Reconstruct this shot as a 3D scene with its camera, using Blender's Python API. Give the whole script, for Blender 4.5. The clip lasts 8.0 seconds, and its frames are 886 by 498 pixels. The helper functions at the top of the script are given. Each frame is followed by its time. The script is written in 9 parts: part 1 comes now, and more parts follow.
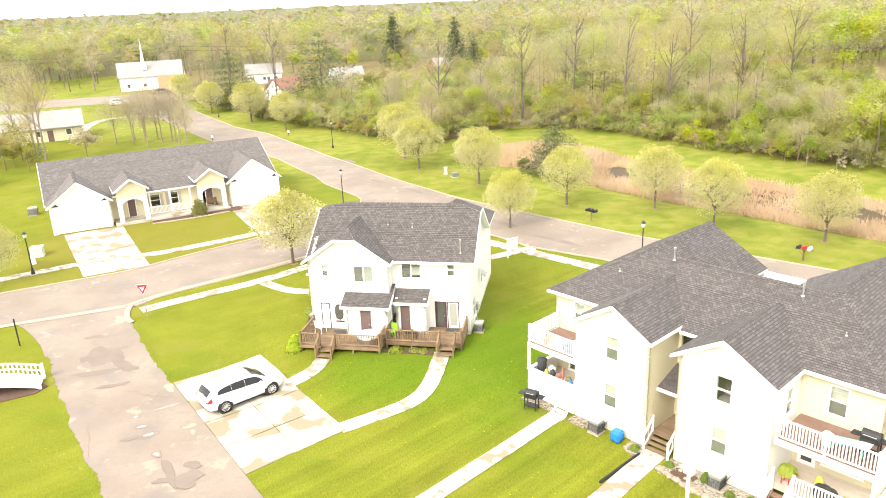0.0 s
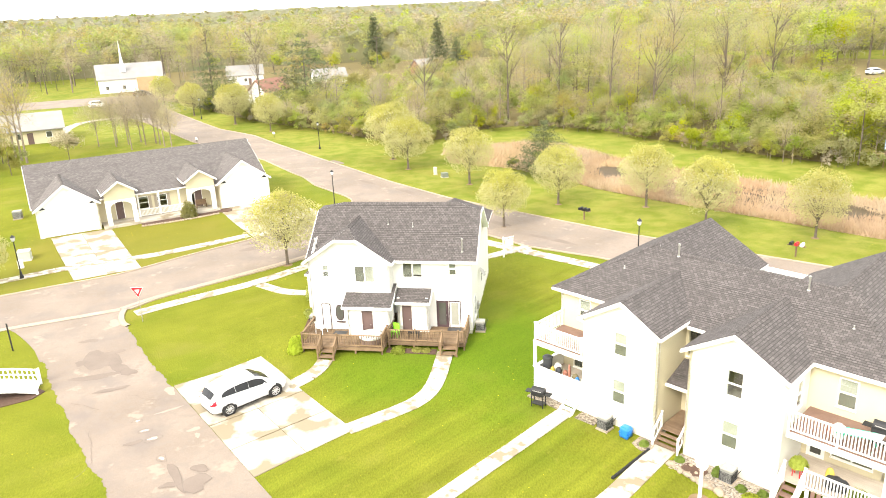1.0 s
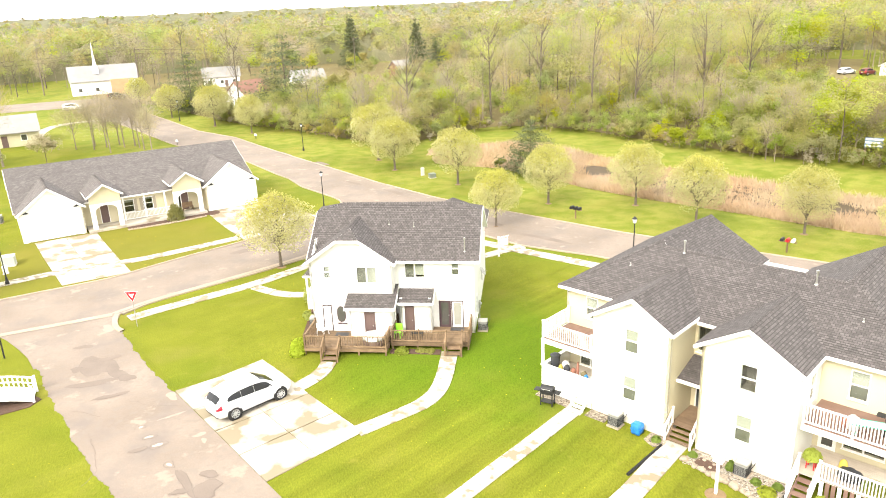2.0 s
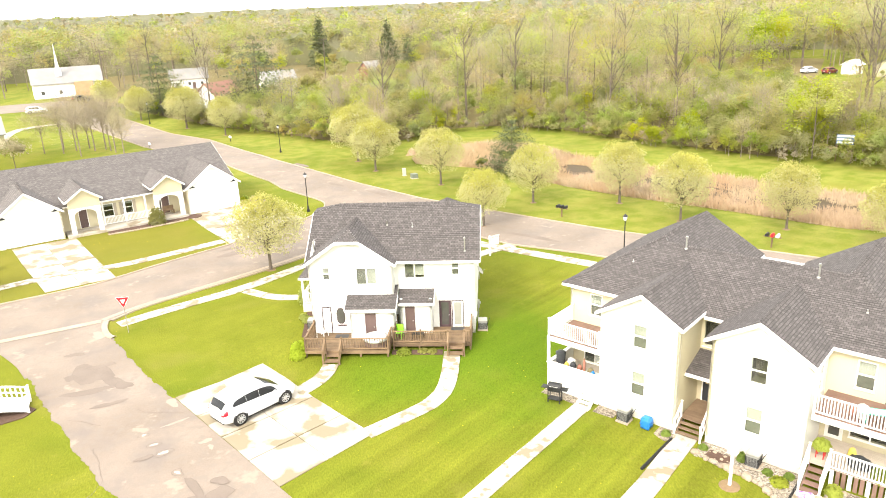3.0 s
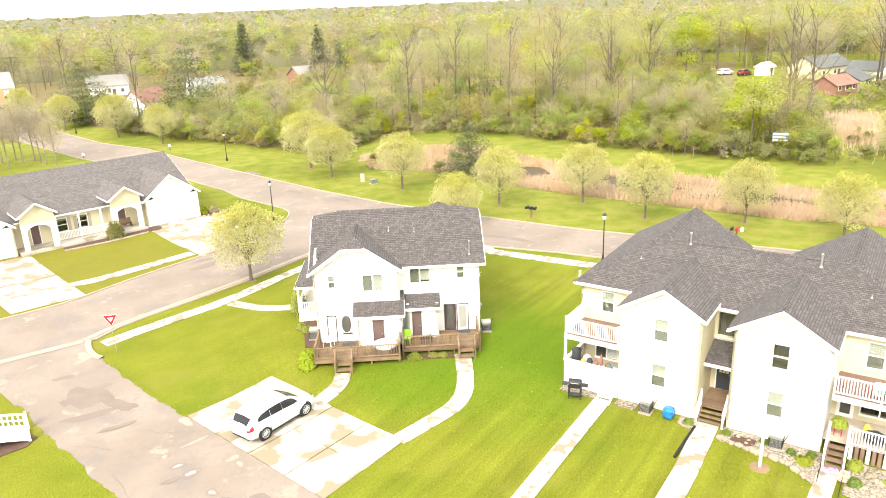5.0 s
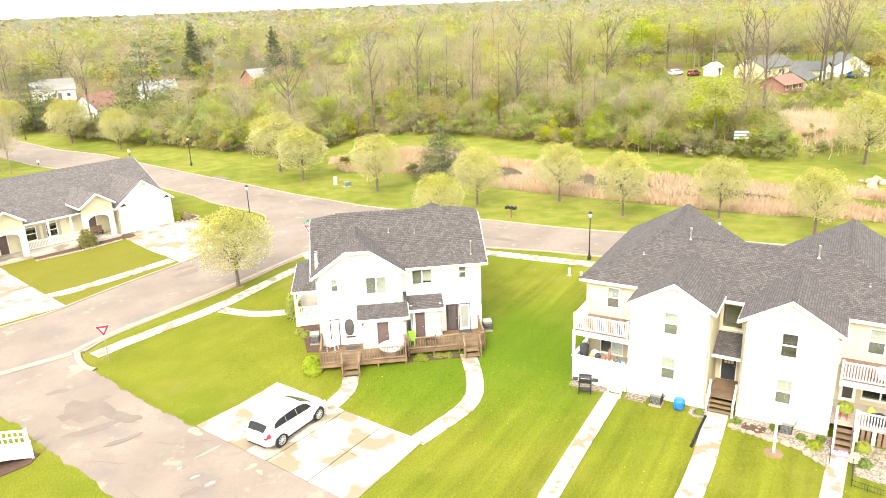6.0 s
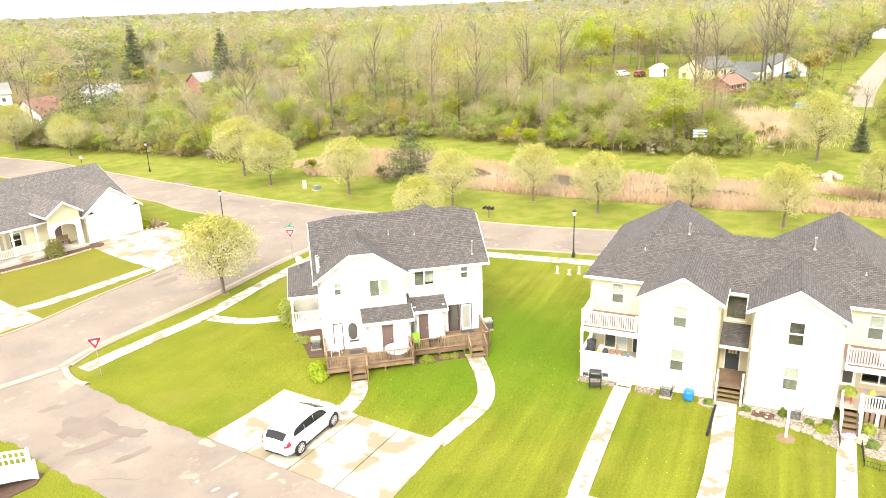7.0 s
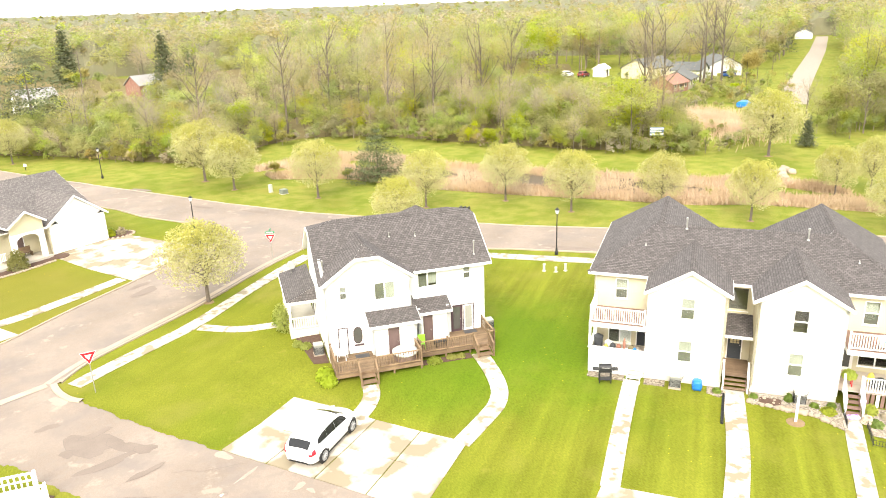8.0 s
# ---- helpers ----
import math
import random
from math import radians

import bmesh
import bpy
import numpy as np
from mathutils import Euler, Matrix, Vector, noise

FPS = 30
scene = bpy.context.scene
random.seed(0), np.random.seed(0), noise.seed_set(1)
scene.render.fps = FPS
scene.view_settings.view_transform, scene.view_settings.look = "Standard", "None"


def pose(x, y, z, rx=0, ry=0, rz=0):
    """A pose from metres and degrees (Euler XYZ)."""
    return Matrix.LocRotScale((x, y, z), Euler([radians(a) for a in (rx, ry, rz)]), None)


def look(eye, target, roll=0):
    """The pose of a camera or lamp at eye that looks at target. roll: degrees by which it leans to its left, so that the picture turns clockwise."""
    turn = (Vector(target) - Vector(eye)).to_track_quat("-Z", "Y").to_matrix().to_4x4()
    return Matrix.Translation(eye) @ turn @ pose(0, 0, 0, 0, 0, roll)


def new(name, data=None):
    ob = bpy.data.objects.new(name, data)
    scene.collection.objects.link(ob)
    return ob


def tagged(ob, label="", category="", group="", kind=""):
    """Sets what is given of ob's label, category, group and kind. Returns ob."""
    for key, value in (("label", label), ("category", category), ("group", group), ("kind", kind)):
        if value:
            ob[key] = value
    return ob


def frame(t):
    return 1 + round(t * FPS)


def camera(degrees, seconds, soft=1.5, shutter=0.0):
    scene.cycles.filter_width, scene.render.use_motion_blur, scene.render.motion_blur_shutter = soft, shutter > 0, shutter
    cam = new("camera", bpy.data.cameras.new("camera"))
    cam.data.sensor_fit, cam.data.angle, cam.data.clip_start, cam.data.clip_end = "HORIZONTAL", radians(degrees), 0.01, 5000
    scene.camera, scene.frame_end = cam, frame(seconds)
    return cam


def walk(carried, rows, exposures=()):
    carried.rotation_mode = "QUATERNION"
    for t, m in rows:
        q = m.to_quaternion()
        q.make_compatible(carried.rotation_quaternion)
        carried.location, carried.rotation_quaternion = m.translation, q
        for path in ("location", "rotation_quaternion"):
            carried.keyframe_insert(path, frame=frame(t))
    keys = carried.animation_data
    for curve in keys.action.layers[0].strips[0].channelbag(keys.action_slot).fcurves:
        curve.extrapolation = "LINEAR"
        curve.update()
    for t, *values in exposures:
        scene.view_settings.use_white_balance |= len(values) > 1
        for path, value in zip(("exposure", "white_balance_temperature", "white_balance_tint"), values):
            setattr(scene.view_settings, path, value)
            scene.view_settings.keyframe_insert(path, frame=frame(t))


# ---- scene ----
EXPOSURE = 2.05
cam = camera(62.6, 8.0, soft=1.0)
PATH = [
    (0, (0.94, -0.154, 22.006), (0.868, 1.741, 21.368), -2.4),
    (0.5, (0.274, -0.12, 21.95), (0.23, 1.775, 21.313), -2.4),
    (1, (-0.525, -0.105, 21.862), (-0.541, 1.792, 21.226), -2.4),
    (2.5, (-3.41, 0.192, 21.743), (-3.313, 2.087, 21.108), -2.4),
    (3, (-4.561, 0.268, 21.752), (-4.416, 2.159, 21.116), -2.4),
    (3.5, (-5.797, 0.382, 21.876), (-5.604, 2.269, 21.24), -2.4),
    (4, (-7.121, 0.483, 21.965), (-6.875, 2.364, 21.33), -2.4),
    (4.5, (-8.623, 0.624, 22.02), (-8.319, 2.496, 21.386), -2.3),
    (6, (-13.669, 1.536, 22.145), (-13.167, 3.365, 21.511), -2.2),
    (6.5, (-15.55, 2.124, 22.128), (-14.972, 3.931, 21.496), -2.1),
    (7, (-17.393, 2.776, 22.152), (-16.741, 4.558, 21.519), -2.1),
    (7.5, (-19.374, 3.622, 22.172), (-18.641, 5.372, 21.538), -2.0),
    (8, (-21.332, 4.543, 22.224), (-20.522, 6.258, 21.589), -2.0),
]
walk(cam, [(t, look(eye, target, roll)) for t, eye, target, roll in PATH], exposures=[(0, EXPOSURE), (8, EXPOSURE)])

# ---- light: bright thin overcast, weak wide sun from behind and left of the camera ----
SUN_ELEV, SUN_AZ = 40.0, 215.0
world = bpy.data.worlds.new("sky")
scene.world = world
world.use_nodes = True
wn = world.node_tree.nodes
wl = world.node_tree.links
sky = wn.new("ShaderNodeTexSky")
sky.sky_type = "NISHITA"
sky.sun_disc = False
sky.sun_elevation = radians(SUN_ELEV)
sky.sun_rotation = radians(SUN_AZ)
sky.air_density, sky.dust_density, sky.ozone_density = 1.0, 6.0, 1.0
# thin cloud sheet whitens the blue sky
veil = wn.new("ShaderNodeMixRGB")
veil.inputs[0].default_value = 0.8
veil.inputs[2].default_value = (9.0, 8.9, 8.6, 1)
wl.new(sky.outputs[0], veil.inputs[1])
wl.new(veil.outputs[0], wn["Background"].inputs[0])
wn["Background"].inputs[1].default_value = 0.101
sun = new("sun", bpy.data.lights.new("sun", "SUN"))
sun.data.energy, sun.data.angle, sun.data.color = 1.25, radians(22), (1.0, 0.93, 0.82)
az = radians(SUN_AZ)
sun.matrix_world = look(Vector((math.sin(az), math.cos(az), math.tan(radians(SUN_ELEV)))) * 60, (0, 0, 0))


# ---- materials ----
def mat(name, a, b, scale=3.0, fine=40.0, rough=0.8, metal=0.0, bump=0.15, bumpscale=None, spread=0.25, vary=0.0, centre=0.5, spec=0.35):
    """Two colours mixed by coarse and fine noise, with bump; vary: brightness change from object to object."""
    m = bpy.data.materials.new(name)
    m.use_nodes = True
    n, l = m.node_tree.nodes, m.node_tree.links
    p = n["Principled BSDF"]
    p.inputs["Roughness"].default_value = rough
    p.inputs["Metallic"].default_value = metal
    p.inputs["Specular IOR Level"].default_value = spec
    tc = n.new("ShaderNodeTexCoord")
    n1 = n.new("ShaderNodeTexNoise")
    n1.inputs["Scale"].default_value = scale
    n1.inputs["Detail"].default_value = 6
    n2 = n.new("ShaderNodeTexNoise")
    n2.inputs["Scale"].default_value = fine
    n2.inputs["Detail"].default_value = 3
    for q in (n1, n2):
        l.new(tc.outputs["Object"], q.inputs["Vector"])
    mixf = n.new("ShaderNodeMix")
    mixf.inputs[0].default_value = 0.4
    l.new(n1.outputs["Fac"], mixf.inputs[2])
    l.new(n2.outputs["Fac"], mixf.inputs[3])
    ramp = n.new("ShaderNodeMapRange")
    ramp.inputs[1].default_value, ramp.inputs[2].default_value = centre - spread, centre + spread
    l.new(mixf.outputs[0], ramp.inputs[0])
    mix = n.new("ShaderNodeMix")
    mix.data_type = "RGBA"
    mix.inputs[6].default_value = (*a, 1)
    mix.inputs[7].default_value = (*b, 1)
    l.new(ramp.outputs[0], mix.inputs[0])
    out = mix.outputs[2]
    if vary:
        info = n.new("ShaderNodeObjectInfo")
        geo = n.new("ShaderNodeNewGeometry")
        add = n.new("ShaderNodeMath")
        add.operation = "ADD"
        l.new(info.outputs["Random"], add.inputs[0])
        l.new(geo.outputs["Random Per Island"], add.inputs[1])
        mr = n.new("ShaderNodeMapRange")
        mr.inputs[2].default_value = 2.0
        mr.inputs[3].default_value, mr.inputs[4].default_value = 1 - vary, 1 + vary
        l.new(add.outputs[0], mr.inputs[0])
        hsv = n.new("ShaderNodeHueSaturation")
        l.new(mr.outputs[0], hsv.inputs["Value"])
        l.new(out, hsv.inputs["Color"])
        out = hsv.outputs[0]
    l.new(out, p.inputs["Base Color"])
    if bump:
        b_ = n.new("ShaderNodeBump")
        b_.inputs["Strength"].default_value = bump
        b_.inputs["Distance"].default_value = 0.02
        l.new(n2.outputs["Fac"], b_.inputs["Height"])
        l.new(b_.outputs[0], p.inputs["Normal"])
    return m


def striped(m, axis, period, depth=0.012):
    """Adds horizontal or vertical board relief (bump only) to a material."""
    n, l = m.node_tree.nodes, m.node_tree.links
    tc = n.new("ShaderNodeTexCoord")
    sep = n.new("ShaderNodeSeparateXYZ")
    l.new(tc.outputs["Object"], sep.inputs[0])
    div = n.new("ShaderNodeMath")
    div.operation = "DIVIDE"
    div.inputs[1].default_value = period
    l.new(sep.outputs[axis], div.inputs[0])
    fr = n.new("ShaderNodeMath")
    fr.operation = "FRACT"
    l.new(div.outputs[0], fr.inputs[0])
    bp = n.new("ShaderNodeBump")
    bp.inputs["Strength"].default_value = 0.6
    bp.inputs["Distance"].default_value = -depth
    l.new(fr.outputs[0], bp.inputs["Height"])
    l.new(bp.outputs[0], n["Principled BSDF"].inputs["Normal"])
    return m


WHITE = mat("white_paint", (0.78, 0.77, 0.74), (0.84, 0.83, 0.8), 1.5, 30, 0.55, bump=0.03)
SIDING = striped(mat("white_vinyl_siding", (0.68, 0.67, 0.63), (0.76, 0.75, 0.71), 0.7, 25, 0.5, bump=0), 2, 0.11)
# cream siding; on the row house its tone also holds the recesses' shade
CREAM_SHADED = striped(mat("cream_and_shaded_siding", (0.52, 0.465, 0.31), (0.58, 0.525, 0.37), 0.7, 25, 0.5, bump=0), 2, 0.11)
FOUND = mat("foundation_concrete", (0.5, 0.46, 0.38), (0.62, 0.58, 0.5), 2, 30, 0.9)
def lawn():
    """Lawn: several scales of noise, mowing stripes, dry yellow patches and dandelions."""
    m = mat("lawn_grass", (0.101, 0.117, 0.009), (0.166, 0.172, 0.018), 0.3, 7, 1.0, bump=0, spread=0.24, spec=0.08)
    n, l = m.node_tree.nodes, m.node_tree.links
    p = n["Principled BSDF"]
    geo = n.new("ShaderNodeNewGeometry")

    def noise_(scale, detail=4, vec=None):
        q = n.new("ShaderNodeTexNoise")
        q.inputs["Scale"].default_value = scale
        q.inputs["Detail"].default_value = detail
        l.new(vec or geo.outputs["Position"], q.inputs["Vector"])
        return q.outputs["Fac"]

    def ranged(src, a, b_, c, d):
        q = n.new("ShaderNodeMapRange")
        for i_, v_ in enumerate((a, b_, c, d)):
            q.inputs[1 + i_].default_value = v_
        l.new(src, q.inputs[0])
        return q.outputs[0]

    def mixc(fac, x, y, how="MIX"):
        q = n.new("ShaderNodeMix")
        q.data_type, q.blend_type = "RGBA", how
        for sock, v_ in ((q.inputs[0], fac), (q.inputs[6], x), (q.inputs[7], y)):
            if isinstance(v_, (int, float)):
                sock.default_value = v_
            elif isinstance(v_, tuple):
                sock.default_value = v_
            else:
                l.new(v_, sock)
        return q.outputs[2]
    base = p.inputs["Base Color"].links[0].from_socket
    # blades: fine streaks
    mp = n.new("ShaderNodeMapping")
    mp.inputs["Rotation"].default_value = (0, 0, radians(-45))
    mp.inputs["Scale"].default_value = (1, 0.45, 1)
    l.new(geo.outputs["Position"], mp.inputs["Vector"])
    blades = noise_(13, 8, mp.outputs[0])
    c = mixc(1.0, base, ranged(blades, 0.3, 0.7, 0.82, 1.18), "MULTIPLY")
    # mowing stripes run with the garden paths
    run = n.new("ShaderNodeVectorMath")
    run.operation = "DOT_PRODUCT"
    run.inputs[1].default_value = (0.701, -0.713, 0)
    l.new(geo.outputs["Position"], run.inputs[0])
    length = n.new("ShaderNodeVectorMath")
    length.operation = "DOT_PRODUCT"
    length.inputs[1].default_value = (0.0285, 0.028, 0)
    l.new(geo.outputs["Position"], length.inputs[0])
    lanes = n.new("ShaderNodeCombineXYZ")
    l.new(run.outputs["Value"], lanes.inputs[0])
    l.new(length.outputs["Value"], lanes.inputs[1])
    for scale, depth in ((0.85, 0.17), (2.6, 0.09)):
        c = mixc(ranged(run.outputs["Value"], -37, -29, 0.25, 1.0), c, mixc(1.0, c, ranged(noise_(scale, 2, lanes.outputs[0]), 0.34, 0.66, 1 - depth, 1 + depth), "MULTIPLY"))
    # lush dark and dry yellow areas
    # the verge beyond the road is paler: distance haze mixed into its colour
    axis = n.new("ShaderNodeVectorMath")
    axis.operation = "DOT_PRODUCT"
    axis.inputs[1].default_value = (0.69, 0.72, 0)
    l.new(geo.outputs["Position"], axis.inputs[0])
    c = mixc(ranged(axis.outputs["Value"], 48, 58, 0, 0.75), c, mixc(1.0, mixc(ranged(noise_(0.5, 6), 0.38, 0.62, 0, 1), (0.136, 0.162, 0.022, 1), (0.212, 0.21, 0.048, 1)), ranged(blades, 0.3, 0.7, 0.85, 1.15), "MULTIPLY"))
    c = mixc(ranged(noise_(0.09, 3), 0.5, 0.66, 0, 0.45), c, (0.07, 0.108, 0.006, 1))
    c = mixc(ranged(noise_(0.16, 5), 0.54, 0.7, 0, 0.6), c, (0.185, 0.165, 0.035, 1))
    c = mixc(ranged(noise_(1.3, 6), 0.62, 0.74, 0, 0.5), c, (0.19, 0.175, 0.03, 1))
    # lush strip between the duplex and the row house
    lush = n.new("ShaderNodeVectorMath")
    lush.operation = "DISTANCE"
    lush.inputs[1].default_value = (3.2, 42.5, 0)
    l.new(geo.outputs["Position"], lush.inputs[0])
    spread_ = n.new("ShaderNodeMath")
    spread_.operation = "MULTIPLY_ADD"
    spread_.inputs[1].default_value = 9.0
    l.new(noise_(0.35, 5), spread_.inputs[0])
    l.new(lush.outputs["Value"], spread_.inputs[2])
    c = mixc(ranged(spread_.outputs[0], 8, 15.5, 0.8, 0), c, mixc(1.0, (0.07, 0.126, 0.005, 1), ranged(blades, 0.3, 0.7, 0.8, 1.2), "MULTIPLY"))
    green = n.new("ShaderNodeVectorMath")
    green.operation = "DISTANCE"
    green.inputs[1].default_value = (-5.0, 40.6, 0)
    l.new(geo.outputs["Position"], green.inputs[0])
    c = mixc(ranged(green.outputs["Value"], 2, 5, 0.65, 0), c, mixc(1.0, (0.074, 0.124, 0.006, 1), ranged(blades, 0.3, 0.7, 0.8, 1.2), "MULTIPLY"))
    # dry olive lawn before the bungalow
    far = n.new("ShaderNodeVectorMath")
    far.operation = "DISTANCE"
    far.inputs[1].default_value = (-33, 70, 0)
    l.new(geo.outputs["Position"], far.inputs[0])
    c = mixc(ranged(far.outputs["Value"], 9, 14, 0.6, 0), c, (0.155, 0.135, 0.025, 1))
    vor = n.new("ShaderNodeTexVoronoi")
    vor.inputs["Scale"].default_value = 2.0
    l.new(geo.outputs["Position"], vor.inputs["Vector"])
    dots = n.new("ShaderNodeMath")
    dots.operation = "MULTIPLY"
    l.new(ranged(vor.outputs["Distance"], 0.05, 0.085, 1, 0), dots.inputs[0])
    l.new(ranged(noise_(0.2, 2), 0.5, 0.58, 0, 0.8), dots.inputs[1])
    c = mixc(dots.outputs[0], c, (0.5, 0.4, 0.02, 1))
    l.new(c, p.inputs["Base Color"])
    bp = n.new("ShaderNodeBump")
    bp.inputs["Strength"].default_value = 0.8
    bp.inputs["Distance"].default_value = 0.06
    l.new(blades, bp.inputs["Height"])
    l.new(bp.outputs[0], p.inputs["Normal"])
    return m


GRASS = lawn()
ASPHALT = mat("worn_asphalt", (0.16, 0.127, 0.1), (0.245, 0.198, 0.16), 0.2, 22, 0.9, bump=0.5, spread=0.16)


def tinted(m, tint, scale, low, high):
    """Broad areas of another tone over a material."""
    n, l = m.node_tree.nodes, m.node_tree.links
    p = n["Principled BSDF"]
    geo = n.new("ShaderNodeNewGeometry")
    q = n.new("ShaderNodeTexNoise")
    q.inputs["Scale"].default_value, q.inputs["Detail"].default_value = scale, 7
    q.inputs["Roughness"].default_value = 0.6
    l.new(geo.outputs["Position"], q.inputs["Vector"])
    r = n.new("ShaderNodeMapRange")
    r.inputs[1].default_value, r.inputs[2].default_value, r.inputs[4].default_value = low, high, 0.8
    l.new(q.outputs["Fac"], r.inputs[0])
    mx = n.new("ShaderNodeMix")
    mx.data_type = "RGBA"
    mx.inputs[7].default_value = (*tint, 1)
    l.new(r.outputs[0], mx.inputs[0])
    l.new(p.inputs["Base Color"].links[0].from_socket, mx.inputs[6])
    l.new(mx.outputs[2], p.inputs["Base Color"])
    return m


tinted(ASPHALT, (0.165, 0.138, 0.12), 0.3, 0.5, 0.64)
tinted(ASPHALT, (0.19, 0.158, 0.13), 1.9, 0.52, 0.62)
tinted(ASPHALT, (0.27, 0.225, 0.175), 0.55, 0.6, 0.66)
PATCH = mat("patched_asphalt", (0.13, 0.102, 0.082), (0.19, 0.152, 0.124), 0.6, 20, 0.8, bump=0.3)


def damp(name, dry_a, dry_b, wet, scale, low, high):
    """Pale concrete with broad damp tan patches that differ from slab to slab."""
    m = mat(name, dry_a, dry_b, 0.7, 14, 0.85, bump=0.15, vary=0.08)
    n, l = m.node_tree.nodes, m.node_tree.links
    p = n["Principled BSDF"]
    geo = n.new("ShaderNodeNewGeometry")
    info = n.new("ShaderNodeObjectInfo")
    q = n.new("ShaderNodeTexNoise")
    q.inputs["Scale"].default_value, q.inputs["Detail"].default_value, q.inputs["Roughness"].default_value = scale, 5, 0.45
    l.new(geo.outputs["Position"], q.inputs["Vector"])
    add = n.new("ShaderNodeMath")
    add.operation = "MULTIPLY_ADD"
    add.inputs[1].default_value = 0.16
    l.new(info.outputs["Random"], add.inputs[0])
    l.new(q.outputs["Fac"], add.inputs[2])
    r = n.new("ShaderNodeMapRange")
    r.inputs[1].default_value, r.inputs[2].default_value, r.inputs[4].default_value = low, high, 0.9
    l.new(add.outputs[0], r.inputs[0])
    mx = n.new("ShaderNodeMix")
    mx.data_type = "RGBA"
    mx.inputs[7].default_value = (*wet, 1)
    l.new(r.outputs[0], mx.inputs[0])
    l.new(p.inputs["Base Color"].links[0].from_socket, mx.inputs[6])
    l.new(mx.outputs[2], p.inputs["Base Color"])
    return m


CONCRETE = damp("pale_concrete", (0.36, 0.325, 0.265), (0.47, 0.43, 0.365), (0.2, 0.162, 0.1), 0.5, 0.59, 0.67)
PATHSLAB = damp("pale_path_concrete", (0.36, 0.325, 0.265), (0.47, 0.43, 0.365), (0.2, 0.162, 0.1), 1.5, 0.6, 0.69)
DECK = mat("weathered_deck_wood", (0.1, 0.064, 0.036), (0.245, 0.168, 0.098), 2, 50, 0.8, vary=0.38)
REDWOOD = mat("red_stained_deck_wood", (0.15, 0.09, 0.068), (0.24, 0.155, 0.12), 2, 50, 0.7, vary=0.15)
GLASS_DARK = mat("window_glass", (0.06, 0.06, 0.055), (0.09, 0.09, 0.08), 1, 5, 0.06, bump=0, spec=0.8)
BLIND = mat("pale_window_blind", (0.24, 0.24, 0.2), (0.31, 0.31, 0.27), 3, 40, 0.35, bump=0, spec=0.6)
BROWN = mat("brown_door_paint", (0.1, 0.065, 0.06), (0.14, 0.095, 0.085), 2, 40, 0.6)
PURPLE = mat("dark_plum_trim", (0.05, 0.03, 0.035), (0.075, 0.045, 0.05), 2, 40, 0.6)
BLACK = mat("black_metal", (0.012, 0.012, 0.013), (0.025, 0.025, 0.026), 5, 60, 0.5)
RUBBER = mat("black_rubber", (0.015, 0.015, 0.015), (0.03, 0.03, 0.03), 5, 60, 0.85)
STEEL = mat("galvanised_steel", (0.35, 0.34, 0.32), (0.5, 0.49, 0.46), 5, 60, 0.45, metal=0.8)
BARK = mat("grey_brown_bark", (0.09, 0.07, 0.055), (0.17, 0.14, 0.11), 6, 40, 0.95, bump=0.6)
CURB = mat("kerb_concrete", (0.25, 0.2, 0.145), (0.38, 0.315, 0.24), 1, 20, 0.9)
MULCH = mat("brown_mulch", (0.055, 0.033, 0.024), (0.115, 0.068, 0.048), 4, 30, 1.0, bump=1.0)
SOIL = mat("tan_bare_soil", (0.15, 0.1, 0.055), (0.24, 0.165, 0.095), 4, 30, 1.0, bump=1.0)


# ---- mesh helpers ----
def part(name, bm, material, parent=None, label="", smooth=False):
    """One mesh object under a thing or part."""
    me = bpy.data.meshes.new(name)
    if smooth:
        for f in bm.faces:
            f.smooth = True
    bm.normal_update()
    bm.to_mesh(me)
    bm.free()
    me.materials.append(material)
    ob = new(name, me)
    if parent:
        ob.parent = parent
    if label:
        ob["label"] = label
    return ob


def thing(name, m=None, label="", category="", group="", kind=""):
    ob = new(name)
    ob.empty_display_size = 0.2
    if m is not None:
        ob.matrix_basis = m
    return tagged(ob, label, category, group, kind)


def B():
    return bmesh.new()


def box(bm, x0, y0, z0, x1, y1, z1):
    v = [bm.verts.new(p) for p in ((x0, y0, z0), (x1, y0, z0), (x1, y1, z0), (x0, y1, z0), (x0, y0, z1), (x1, y0, z1), (x1, y1, z1), (x0, y1, z1))]
    for q in ((3, 2, 1, 0), (4, 5, 6, 7), (0, 1, 5, 4), (1, 2, 6, 5), (2, 3, 7, 6), (3, 0, 4, 7)):
        bm.faces.new([v[i] for i in q])
    return bm


def bbox(x0, y0, z0, x1, y1, z1, bevel=0.0):
    bm = box(B(), x0, y0, z0, x1, y1, z1)
    if bevel:
        bmesh.ops.bevel(bm, geom=bm.edges[:], offset=bevel, segments=2, affect="EDGES")
    return bm


def solid(bm, pts, drop):
    """A polygon of 3D points with thickness: pushed along the vector drop."""
    d = Vector(drop) if hasattr(drop, "__len__") else Vector((0, 0, -drop))
    top = [bm.verts.new(p) for p in pts]
    bot = [bm.verts.new(Vector(p) + d) for p in pts]
    bm.faces.new(top)
    bm.faces.new(bot[::-1])
    k = len(pts)
    for i in range(k):
        bm.faces.new((top[i], bot[i], bot[(i + 1) % k], top[(i + 1) % k]))
    bmesh.ops.recalc_face_normals(bm, faces=bm.faces[:])
    return bm


